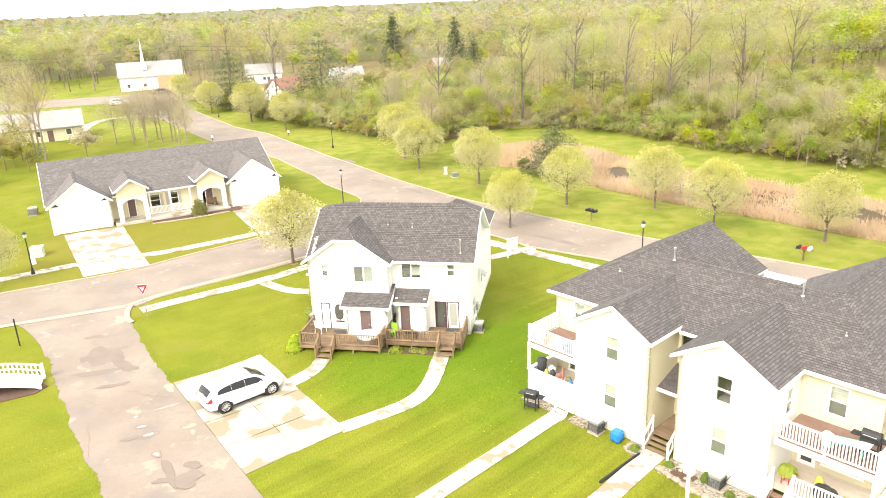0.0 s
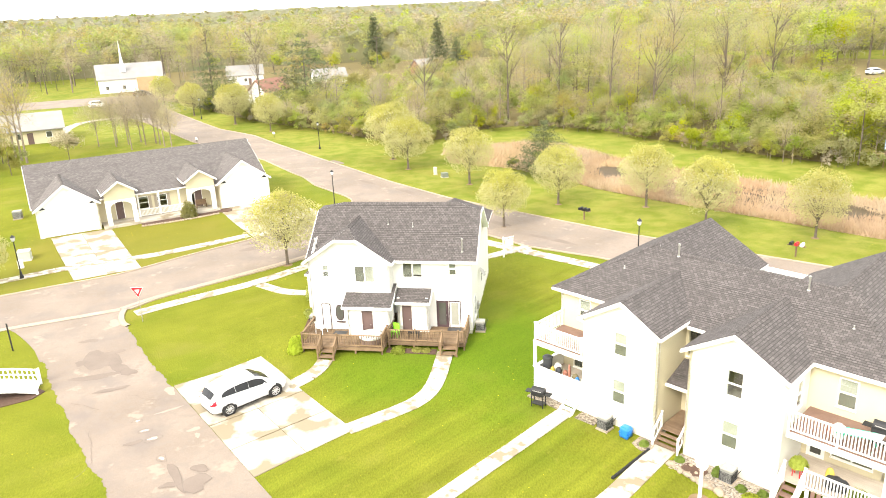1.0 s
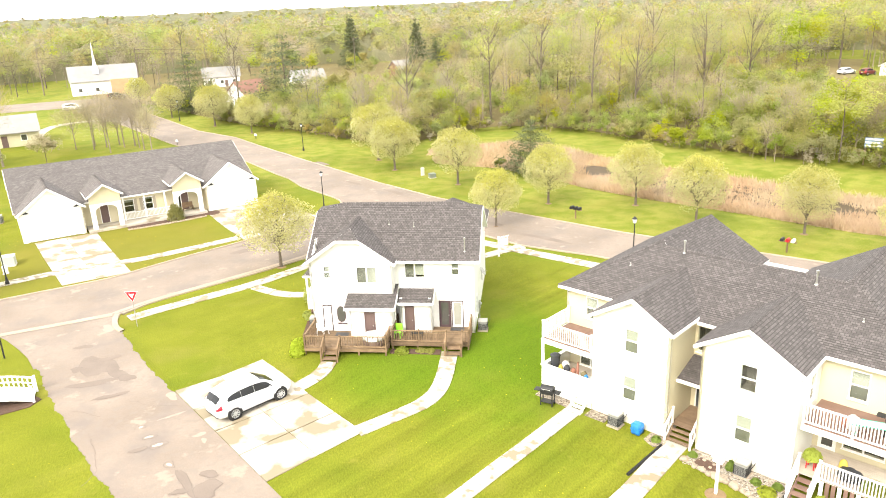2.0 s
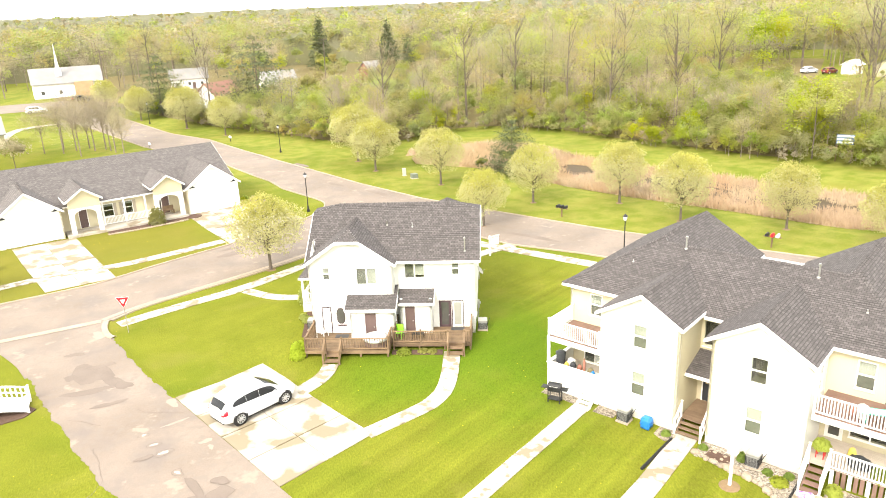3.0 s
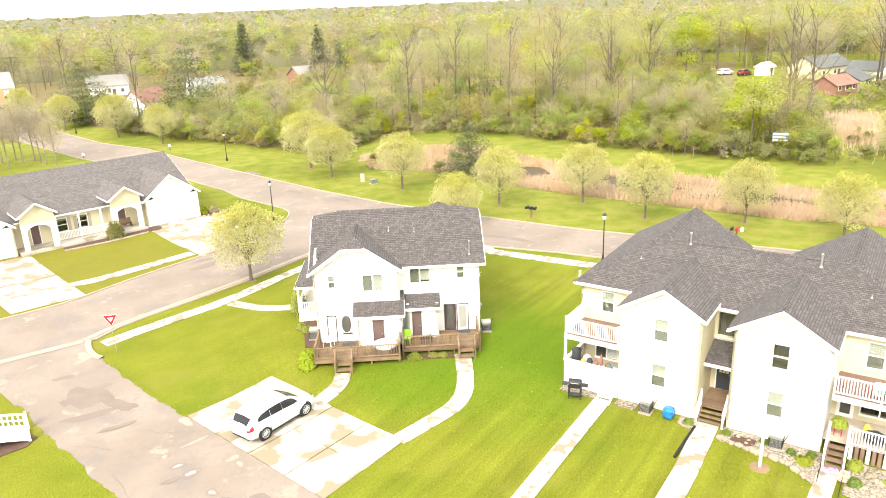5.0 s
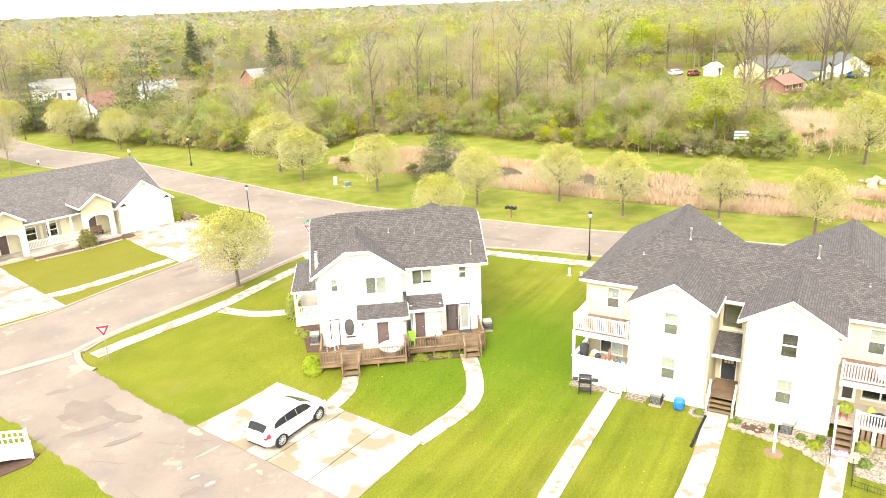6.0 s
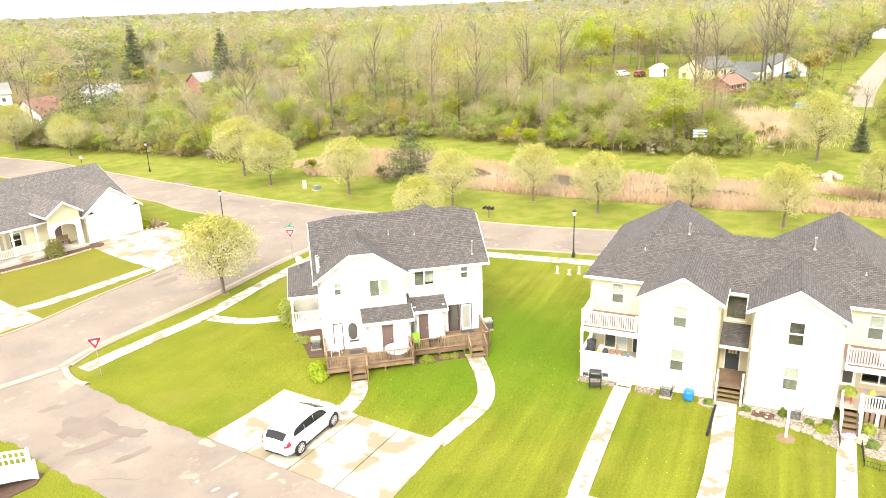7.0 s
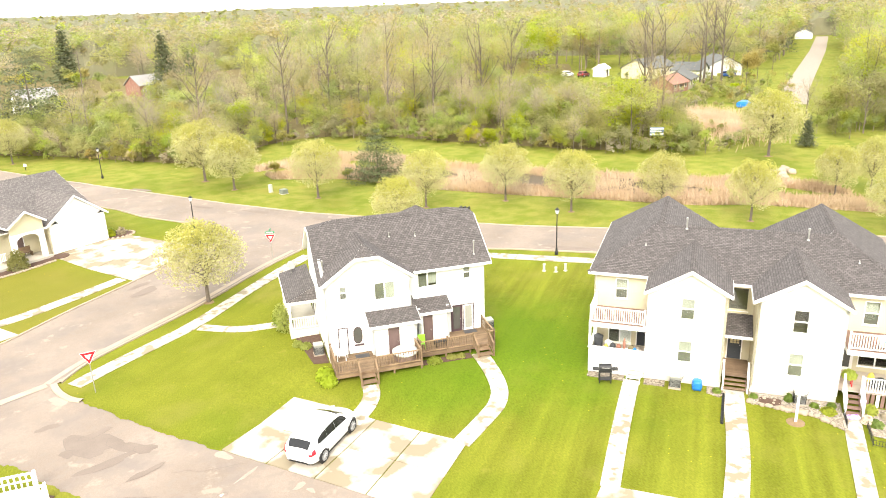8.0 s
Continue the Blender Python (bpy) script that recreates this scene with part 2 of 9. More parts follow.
def beam(bm, p, q, w, h):
    """A board of width w and height h whose top centre line runs from p to q."""
    p, q = Vector(p), Vector(q)
    d = (q - p).normalized()
    s = d.cross(Vector((0, 0, 1)))
    s = s.normalized() * w / 2 if s.length > 1e-4 else Vector((w / 2, 0, 0))
    up = s.cross(d).normalized() * h
    v = [bm.verts.new(a + b_ + c) for a in (p, q) for b_ in (-s, s) for c in (-up, Vector())]
    for f in ((0, 1, 3, 2), (4, 6, 7, 5), (0, 4, 5, 1), (2, 3, 7, 6), (1, 5, 7, 3), (0, 2, 6, 4)):
        bm.faces.new([v[i] for i in f])
    bmesh.ops.recalc_face_normals(bm, faces=bm.faces[:])
    return bm


def tube(bm, p, q, r0, r1=None, seg=8, caps=True):
    p, q = Vector(p), Vector(q)
    r1 = r0 if r1 is None else r1
    d = (q - p).normalized()
    s = d.orthogonal().normalized()
    t = d.cross(s)
    a = [bm.verts.new(p + (s * math.cos(i * math.tau / seg) + t * math.sin(i * math.tau / seg)) * r0) for i in range(seg)]
    b_ = [bm.verts.new(q + (s * math.cos(i * math.tau / seg) + t * math.sin(i * math.tau / seg)) * r1) for i in range(seg)]
    for i in range(seg):
        bm.faces.new((a[i], a[(i + 1) % seg], b_[(i + 1) % seg], b_[i]))
    if caps:
        bm.faces.new(a[::-1])
        bm.faces.new(b_)
    return bm


def lathe(bm, c, profile, seg=12):
    """Rings of (radius, height) about the upright through c."""
    c = Vector(c)
    rings = [[bm.verts.new(c + Vector((r * math.cos(i * math.tau / seg), r * math.sin(i * math.tau / seg), h))) for i in range(seg)] for r, h in profile]
    for a, b_ in zip(rings, rings[1:]):
        for i in range(seg):
            bm.faces.new((a[i], a[(i + 1) % seg], b_[(i + 1) % seg], b_[i]))
    bm.faces.new(rings[0][::-1])
    bm.faces.new(rings[-1])
    return bm


def smooth01(x):
    x = min(1.0, max(0.0, x))
    return x * x * (3 - 2 * x)


def rect_gap(x, y, o, ang, u0, v0, u1, v1):
    c, s = math.cos(radians(ang)), math.sin(radians(ang))
    dx, dy = x - o[0], y - o[1]
    u, v = c * dx + s * dy, -s * dx + c * dy
    return math.hypot(max(u0 - u, 0, u - u1), max(v0 - v, 0, v - v1))


OH, AH = (-10.05, 46.12), -9.0
OB, AB = (7.994, 33.366), -45.5
OR, AR = (-42.43, 73.4), 30.0


def ground_z(x, y):
    """Gentle relief: house pads, the pond's hollow, a far rise."""
    z = 0.48 * smooth01(1 - rect_gap(x, y, OH, AH, -0.5, -2.5, 11, 13) / 6)
    z += 0.3 * smooth01(1 - rect_gap(x, y, OR, AR, -1, -1, 24, 16) / 6)
    z += 0.12 * smooth01(1 - rect_gap(x, y, OB, AB, -6, 0, 12, 14) / 5)
    z -= 0.55 * smooth01(1 - rect_gap(x, y, (15, 100), -47, 3, -4, 42, 5) / 7)
    d = math.hypot(x, y)
    z += 17 * smooth01((d - 500) / 2000)
    return z


def lay(pts, lift=0.0):
    return [(x, y, ground_z(x, y) + lift) for x, y in pts]


def resample(line, step):
    out = [Vector(line[0])]
    for a, b_ in zip(line, line[1:]):
        a, b_ = Vector(a), Vector(b_)
        k = max(1, int((b_ - a).length / step))
        out += [a.lerp(b_, i / k) for i in range(1, k + 1)]
    return out


def rounded(line, passes=2):
    """Chaikin's corner cutting of an open line."""
    pts = [Vector(p) for p in line]
    for _ in range(passes):
        nxt = [pts[0]]
        for a, b_ in zip(pts, pts[1:]):
            nxt += [a.lerp(b_, 0.25), a.lerp(b_, 0.75)]
        pts = nxt + [pts[-1]]
    return pts


def strip(bm, left, right, k, lift, across=3):
    """A sheet between two lines, both cut into k steps, lying on the ground."""
    def along(line):
        line = [Vector(p) for p in line]
        seg = [(b_ - a).length for a, b_ in zip(line, line[1:])]
        total, out = sum(seg), []
        for i in range(k + 1):
            d, j = total * i / k, 0
            while j < len(seg) - 1 and d > seg[j]:
                d -= seg[j]
                j += 1
            out.append(line[j].lerp(line[j + 1], min(1, d / seg[j])))
        return out
    rows = []
    for a, b_ in zip(along(left), along(right)):
        row = [a.lerp(b_, i / across) for i in range(across + 1)]
        rows.append([bm.verts.new((p.x, p.y, ground_z(p.x, p.y) + lift)) for p in row])
    for r0, r1 in zip(rows, rows[1:]):
        for i in range(across):
            bm.faces.new((r0[i], r0[i + 1], r1[i + 1], r1[i]))
    bmesh.ops.recalc_face_normals(bm, faces=bm.faces[:])
    if bm.faces[:] and sum(f.normal.z for f in bm.faces) < 0:
        bmesh.ops.reverse_faces(bm, faces=bm.faces[:])
    return bm


def offset(line, d):
    """A line moved sideways by d to its left."""
    line = [Vector(p) for p in line]
    out = []
    for i, p in enumerate(line):
        t = (line[min(i + 1, len(line) - 1)] - line[max(i - 1, 0)]).normalized()
        out.append(p + Vector((-t.y, t.x)) * d)
    return out


def kerb(line, name="kerb", w=0.16, h=0.13, parent=None, step=1.0):
    bm = B()
    c = resample(line, step)
    prof = ((-w / 2, -0.05), (-w / 2, h - 0.03), (-w / 2 + 0.03, h), (w / 2 - 0.03, h), (w / 2, h - 0.03), (w / 2, -0.05))
    rings = []
    for i, p in enumerate(c):
        t = (c[min(i + 1, len(c) - 1)] - c[max(i - 1, 0)]).normalized()
        n_ = Vector((-t.y, t.x))
        rings.append([bm.verts.new((p.x + n_.x * a, p.y + n_.y * a, ground_z(p.x, p.y) + b_)) for a, b_ in prof])
    for r0, r1 in zip(rings, rings[1:]):
        for i in range(len(prof) - 1):
            bm.faces.new((r0[i], r0[i + 1], r1[i + 1], r1[i]))
    bmesh.ops.recalc_face_normals(bm, faces=bm.faces[:])
    return tagged(part(name, bm, CURB, parent), "worn pale concrete kerb along the asphalt road", "kerb", kind="structure")


# ---- ground ----
def axis_steps(lo, hi, fine, far):
    a = list(np.arange(lo, hi + 0.01, fine))
    d, x = fine, lo
    left = []
    while x > -far:
        d *= 1.35
        x -= d
        left.append(x)
    d, x = fine, hi
    right = []
    while x < far:
        d *= 1.35
        x += d
        right.append(x)
    return left[::-1] + a + right


gx, gy = axis_steps(-75, 75, 1.5, 4000), axis_steps(-10, 145, 1.5, 4000)
gm = bpy.data.meshes.new("ground")
gm.from_pydata([(x, y, ground_z(x, y)) for y in gy for x in gx], [], [(j * len(gx) + i, j * len(gx) + i + 1, (j + 1) * len(gx) + i + 1, (j + 1) * len(gx) + i) for j in range(len(gy) - 1) for i in range(len(gx) - 1)])
gm.materials.append(GRASS)
for f in gm.polygons:
    f.use_smooth = True
tagged(new("ground", gm), "bright spring lawn with faint mowing stripes and dandelions", "lawn", kind="structure")

LANE_R = [(-26.7, 53.2), (-26.2, 52.6), (-25.7, 51.4), (-24.5, 49.5), (-21.5, 44.9), (-20.1, 43.0), (-17.95, 40.2), (-10.6, 30.57), (-2.0, 19.3), (8, 6), (20, -10)]
LANE_L = [(-34.2, 50.3), (-33.5, 49.9), (-31.5, 48.0), (-29.9, 46.3), (-28.46, 44.3), (-26.2, 41.0), (-23.5, 37.1), (-20.6, 33.3), (-17.7, 29.5), (-10, 19.5), (-1, 7.5), (12, -10)]
A_NEAR = [(-70, 33), (-45, 45.2), (-32.9, 50.4), (-29.5, 51.8), (-26.6, 52.6), (-25.9, 53.0), (-25.4, 53.8), (-24.4, 55.2), (-22.1, 57.1), (-20.0, 58.7), (-15.3, 62.4), (-9.8, 67.8), (-5.4, 71.2), (-3, 72.9), (0, 72.6), (3, 69.3), (6.7, 64.9)]
A_FAR = [(-70, 41), (-45, 53.4), (-36.5, 58.1), (-32.8, 60.0), (-29.9, 61.6), (-27.6, 64.0), (-25.1, 66.5), (-20.2, 70.7), (-15.5, 75.5), (-12.2, 80.5), (-11.6, 84.5), (-13.2, 87.2)]
B_FAR = [(110, -12), (62, 31.5), (40, 49.3), (24.5, 61.4), (17.1, 67.2), (12.0, 72.0), (5.7, 78.0), (-0.5, 84.3), (-7.9, 93.8), (-14.1, 103), (-21.2, 113.2), (-30, 126.5), (-36, 136), (-45.5, 146), (-67.9, 180.5), (-84, 205)]
B_NEAR = [(105, -22), (58, 21.5), (36, 41), (26, 49.4), (18.4, 56.2), (12.6, 61.0), (6.7, 64.9)]
B_NEAR2 = [(-13.2, 87.2), (-17.8, 93.4), (-20.2, 98.5), (-22.7, 102.2), (-28.6, 111.8), (-37, 121), (-46.5, 132), (-63, 156), (-79, 178), (-88, 187)]
C_NEAR = [(-180, 160), (-126, 187), (-96, 196), (-75, 205), (-20, 232), (40, 262)]
C_FAR = [(-180, 183), (-126, 208), (-104, 216), (-82, 222), (-24, 244), (36, 273)]

bm = strip(B(), B_NEAR + [(0.0, 72.2), (-8, 80)] + B_NEAR2, B_FAR, 90, 0.03, 6)
road_b = tagged(part("road", bm, ASPHALT), "worn pinkish-grey asphalt road with damp patches", "road", kind="structure")
bm = strip(B(), rounded(A_NEAR), rounded(A_FAR), 60, 0.026, 5)
tagged(part("road", bm, ASPHALT), "worn asphalt side street with rough edges", "road", kind="structure")
bm = strip(B(), LANE_L, LANE_R, 50, 0.022, 5)
lane = tagged(part("lane", bm, ASPHALT), "cracked and patched asphalt lane", "lane", kind="structure")
bm = strip(B(), C_NEAR, C_FAR, 40, 0.034, 3)
tagged(part("road", bm, ASPHALT), "pale two-lane cross road by the church", "road", kind="structure")
kerb(B_FAR)
kerb(B_NEAR2)
kerb([(p.x, p.y) for p in rounded(A_FAR)])
kerb([(p.x, p.y) for p in rounded(A_NEAR[5:])] + B_NEAR[::-1][1:])


def slabs(name, lines, width, label, piece=1.5, lift=0.05, bare=(), parent=None):
    """A concrete path of separate slabs along a centre line."""
    root = tagged(thing(name), label, "path", kind="structure")
    c = resample(rounded(lines, 1), 0.1)
    k = max(1, int(sum((b_ - a).length for a, b_ in zip(c, c[1:])) / piece))
    for i in range(k):
        seg = c[i * (len(c) - 1) // k:(i + 1) * (len(c) - 1) // k + 1]
        if len(seg) < 2:
            continue
        gap = 0.012
        seg = [seg[0] + (seg[1] - seg[0]).normalized() * gap] + list(seg[3:-3:4]) + [seg[-1] - (seg[-1] - seg[-2]).normalized() * gap]
        l_, r_ = offset(seg, width / 2), offset(seg, -width / 2)
        top = [(p.x, p.y, ground_z(p.x, p.y) + lift) for p in l_ + r_[::-1]]
        b2 = B()
        solid(b2, top, 0.1)
        part("slab", b2, PATHSLAB, root)
    return root


def pad(name, c00, c10, c11, c01, n_u, n_v, label, lift=0.045):
    """A concrete parking pad of n_u by n_v slabs between four corners."""
    root = tagged(thing(name), label, "driveway", kind="structure")
    q = [Vector(p) for p in (c00, c10, c11, c01)]

    def at(a, b_):
        return q[0].lerp(q[1], a).lerp(q[3].lerp(q[2], a), b_)
    for i in range(n_u):
        for j in range(n_v):
            e = 0.003
            pts = [at(i / n_u + e, j / n_v + e), at((i + 1) / n_u - e, j / n_v + e), at((i + 1) / n_u - e, (j + 1) / n_v - e), at(i / n_u + e, (j + 1) / n_v - e)]
            part("slab", solid(B(), lay([(p.x, p.y) for p in pts], lift), 0.12), CONCRETE, root)
    return root


pad("parking_pad", (-18.0, 40.3), (-10.6, 30.57), (-6.1, 34.55), (-13.2, 43.3), 4, 2, "pale concrete parking pad with damp stained slabs")
pad("parking_pad", (-7.6, 24.0), (2.5, 11.0), (9.0, 17.0), (-2.1, 28.3), 4, 2, "pale concrete parking pad behind the row house")
pad("driveway", (-42.0, 72.6), (-36.9, 75.5), (-28.8, 63.0), (-33.8, 60.3), 2, 4, "pale concrete driveway with a damp streak")
pad("driveway", (-27.0, 81.6), (-20.5, 86.4), (-13.8, 78.8), (-20.1, 70.6), 3, 4, "wide pale concrete driveway")
slabs("pavement", [(-25.1, 52.2), (-22.8, 54.0), (-20.5, 55.6), (-17.0, 58.0), (-12.7, 62.3), (-8.0, 66.9), (-4.9, 69.5)], 1.2, "pale concrete pavement beside the side street")
slabs("pavement", [(-2.6, 70.2), (1.0, 68.4), (9.7, 60.7), (17.0, 54.5), (30, 43.5), (50, 26)], 1.3, "pale concrete pavement beside the road")
slabs("pavement", [(-48, 55.6), (-38.5, 62.2), (-34.6, 64.7), (-30.0, 66.1), (-26.1, 68.5), (-21.2, 72.0)], 1.25, "pale concrete pavement before the bungalow")
slabs("garden_path", [(0.3, 60.4), (2.8, 62.1), (5.3, 63.8), (6.9, 64.7)], 1.15, "straight concrete path from the duplex to the road", lift=0.062)
slabs("garden_path", [(-16.6, 57.5), (-15.5, 56.6), (-13.6, 55.2), (-11.3, 54.2)], 0.95, "curved pale concrete garden path")
slabs("garden_path", [(-8.75, 42.2), (-8.95, 41.3), (-9.45, 40.5), (-10.3, 39.75), (-11.0, 39.2)], 1.0, "curved pale concrete path to the deck steps")
slabs("garden_path", [(-1.0, 42.6), (-1.25, 40.9), (-1.5, 39.6), (-1.9, 38.3), (-2.7, 37.2), (-3.8, 36.4), (-6.5, 34.6)], 1.05, "curved pale concrete path across the lawn")
slabs("garden_path", [(5.7, 35.5), (2.0, 31.9), (-1.9, 27.9)], 0.95, "straight concrete path to the porch steps")
slabs("garden_path", [(10.0, 31.6), (5.7, 27.1), (2.4, 24.2)], 1.15, "straight concrete path to the entry steps")
slabs("garden_path", [(13.5, 26.6), (10.5, 23.9), (7.0, 20.8)], 0.9, "straight concrete path to the porch steps")


# ---- building parts ----
def clip(poly, n_, d, keep_above=True):
    """Sutherland-Hodgman cut of a 3D polygon by the plane n.p = d."""
    out = []
    sgn = 1 if keep_above else -1
    for i, p in enumerate(poly):
        q = poly[(i + 1) % len(poly)]
        a, b_ = sgn * (n_.dot(p) - d), sgn * (n_.dot(q) - d)
        if a >= 0:
            out.append(p)
        if (a > 0 > b_) or (a < 0 < b_):
            out.append(p.lerp(q, a / (a - b_)))
    return out


def slope_mesh(bm, pts, course=0.15, lip=0.014):
    """Lapped shingle courses over a convex slope; each course lifts at its lower edge."""
    pts = [Vector(p) for p in pts]
    nrm = Vector((0, 0, 0))
    for i in range(1, len(pts) - 1):
        nrm += (pts[i] - pts[0]).cross(pts[i + 1] - pts[0])
    nrm.normalize()
    if nrm.z < 0:
        nrm = -nrm
        pts = pts[::-1]
    up = (Vector((0, 0, 1)) - nrm * nrm.z).normalized()
    ds = [up.dot(p) for p in pts]
    lo, hi = min(ds), max(ds)
    k = max(1, int(round((hi - lo) / course)))
    for i in range(k):
        a, b_ = lo + (hi - lo) * i / k, lo + (hi - lo) * (i + 1) / k
        q = clip(clip(pts, up, a), up, b_, False)
        if len(q) < 3:
            continue
        lift = [p + nrm * (lip * (1 - (up.dot(p) - a) / (b_ - a)) + 0.002) for p in q]
        vs = [bm.verts.new(p) for p in lift]
        try:
            bm.faces.new(vs)
        except ValueError:
            continue
        low = [j for j, p in enumerate(q) if up.dot(p) - a < 1e-4]
        for j in low:
            j2 = (j + 1) % len(q)
            if j2 in low:
                bm.faces.new((vs[j2], vs[j], bm.verts.new(q[j] - nrm * 0.01), bm.verts.new(q[j2] - nrm * 0.01)))
    return nrm


def roof(root, slopes, mats, thick=0.14, name="roof"):
    """Roof of solid slopes under shingle courses; mats: one or a list of materials."""
    ob = None
    for pts in slopes:
        bm = solid(B(), pts, thick)
        if ob:
            part("roof_deck", bm, WHITE, ob)
        else:
            ob = part(name, bm, WHITE, root, "charcoal shingled roof")
    for i, pts in enumerate(slopes):
        bm = B()
        slope_mesh(bm, pts)
        tagged(part("shingle_slope", bm, mats[i] if isinstance(mats, (list, tuple)) else mats, ob), kind="stuff")
    return ob


def ridge_caps(root, lines, material, w=0.34, piece=0.3):
    """Overlapping cap shingles; the first point of a line carries the fall of the slopes beside it."""
    for p, q in lines:
        k_ = p[3]
        p, q = Vector(p[:3]), Vector(q)
        k = max(1, int((q - p).length / piece))
        s = (q - p).cross(Vector((0, 0, 1))).normalized() * w / 2
        fall = Vector((0, 0, -w / 2 * k_))
        bm = B()
        for i in range(k):
            a, b_ = p.lerp(q, i / k), p.lerp(q, (i + 1) / k)
            h0, h1 = Vector((0, 0, 0.05)), Vector((0, 0, 0.025))
            v = [bm.verts.new(c) for c in (a - s + fall + h0, a + h0, a + s + fall + h0, b_ - s + fall + h1, b_ + h1, b_ + s + fall + h1, a - s + fall, a, a + s + fall)]
            for f in ((0, 1, 4, 3), (1, 2, 5, 4), (6, 7, 1, 0), (7, 8, 2, 1)):
                bm.faces.new([v[i_] for i_ in f])
        bmesh.ops.recalc_face_normals(bm, faces=bm.faces[:])
        tagged(part("ridge_cap", bm, material, root), kind="stuff")


def trims(root, lines, w=0.04, h=0.12, name="fascia", material=None):
    for p, q in lines:
        part(name, beam(B(), Vector(p) - Vector((0, 0, 0.045)), Vector(q) - Vector((0, 0, 0.045)), w, h), material or WHITE, root)


def wall(root, u0, v0, u1, v1, z0, z1, holes=(), thick=0.16, material=None, name="wall"):
    """An upright wall whose outer face runs from (u0, v0) to (u1, v1), the outside on its right; holes (a, z0, b, z1) go through."""
    p, q = Vector((u0, v0)), Vector((u1, v1))
    length = (q - p).length
    xs = sorted({0.0, length, *[h[0] for h in holes], *[h[2] for h in holes]})
    zs = sorted({z0, z1, *[h[1] for h in holes], *[h[3] for h in holes]})
    bm = B()
    grid = {}

    def vert(i, j, k):
        if (i, j, k) not in grid:
            grid[i, j, k] = bm.verts.new((xs[i], thick * k, zs[j]))
        return grid[i, j, k]

    def full(i, j):
        if not (0 <= i < len(xs) - 1 and 0 <= j < len(zs) - 1):
            return False
        x, z = (xs[i] + xs[i + 1]) / 2, (zs[j] + zs[j + 1]) / 2
        return not any(h[0] < x < h[2] and h[1] < z < h[3] for h in holes)
    for i in range(len(xs) - 1):
        for j in range(len(zs) - 1):
            if not full(i, j):
                continue
            bm.faces.new((vert(i, j, 0), vert(i + 1, j, 0), vert(i + 1, j + 1, 0), vert(i, j + 1, 0)))
            bm.faces.new((vert(i, j + 1, 1), vert(i + 1, j + 1, 1), vert(i + 1, j, 1), vert(i, j, 1)))
            for di, dj, a, b_ in ((-1, 0, (i, j), (i, j + 1)), (1, 0, (i + 1, j + 1), (i + 1, j)), (0, -1, (i + 1, j), (i, j)), (0, 1, (i, j + 1), (i + 1, j + 1))):
                if not full(i + di, j + dj):
                    bm.faces.new((vert(*a, 0), vert(*b_, 0), vert(*b_, 1), vert(*a, 1)))
    bmesh.ops.recalc_face_normals(bm, faces=bm.faces[:])
    ob = part(name, bm, material or SIDING, root)
    ob.matrix_basis = pose(u0, v0, 0, 0, 0, math.degrees(math.atan2(v1 - v0, u1 - u0)))
    return ob


GLASS = bpy.data.materials.new("clear_glass")
GLASS.use_nodes = True
gp = GLASS.node_tree.nodes["Principled BSDF"]
gp.inputs["Base Color"].default_value = (0.85, 0.9, 0.88, 1)
gp.inputs["Roughness"].default_value = 0.03
gp.inputs["Transmission Weight"].default_value = 1.0
gp.inputs["IOR"].default_value = 1.45


def window(root, u, v, z, w, h, turn=0, style="hung", blind=1.0, trim=None, shade=None):
    """A window in the local frame of a house; (u, v, z) is its lower left corner on the wall's face."""
    bm = B()
    f = 0.0
    g_ = 0.055
    for a in ((-g_, 0, -g_, 0, 0, h + g_), (w, 0, -g_, w + g_, 0, h + g_), (0, 0, -g_, w, 0, 0), (0, 0, h, w, 0, h + g_)):
        box(bm, a[0], -0.035, a[2], a[3], -0.004, a[5])
    if style == "hung":
        box(bm, f, -0.012, h / 2 - 0.03, w - f, 0.06, h / 2 + 0.03)
    elif style == "slide":
        box(bm, w / 2 - 0.04, -0.012, f, w / 2 + 0.04, 0.06, h - f)
    ob = part("window", bm, trim or WHITE, root)
    ob.matrix_basis = pose(u, v, z, 0, 0, turn)
    cells = {"hung": [(f, f, w - f, h / 2 - 0.03), (f, h / 2 + 0.03, w - f, h - f)], "slide": [(f, f, w / 2 - 0.04, h - f), (w / 2 + 0.04, f, w - f, h - f)]}.get(style, [(f, f, w - f, h - f)])
    for i, (a, c, b_, d) in enumerate(cells):
        g_ = part("pane", bbox(a, 0.022 - 0.008 * i, c, b_, 0.028 - 0.008 * i, d), GLASS, ob)
        g_.visible_shadow = False
    if blind > 0:
        part("blind", bbox(f, 0.07, h - f - (h - 2 * f) * blind, w - f, 0.085, h - f), shade or BLIND, ob, "pale drawn blind")
    if blind > 0.5 and style in ("hung", "slide"):
        part("insect_screen", bbox(0, 0.045, 0, w, 0.05, h / 2 - 0.03) if style == "hung" else bbox(0, 0.045, 0, w / 2 - 0.04, 0.05, h), SCREEN, ob, "grey insect screen")
    part("sill", bbox(-0.08, -0.075, -0.1, w + 0.08, -0.038, -0.05), WHITE, ob)
    # a closed box behind the glass, coloured dark to stand for an unlit room
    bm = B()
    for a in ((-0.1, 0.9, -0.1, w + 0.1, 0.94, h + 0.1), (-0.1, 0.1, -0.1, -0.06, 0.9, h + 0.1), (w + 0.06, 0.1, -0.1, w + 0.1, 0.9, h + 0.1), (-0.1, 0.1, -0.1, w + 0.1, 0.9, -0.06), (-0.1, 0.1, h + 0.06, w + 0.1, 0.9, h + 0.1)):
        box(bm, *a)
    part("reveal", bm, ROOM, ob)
    return ob


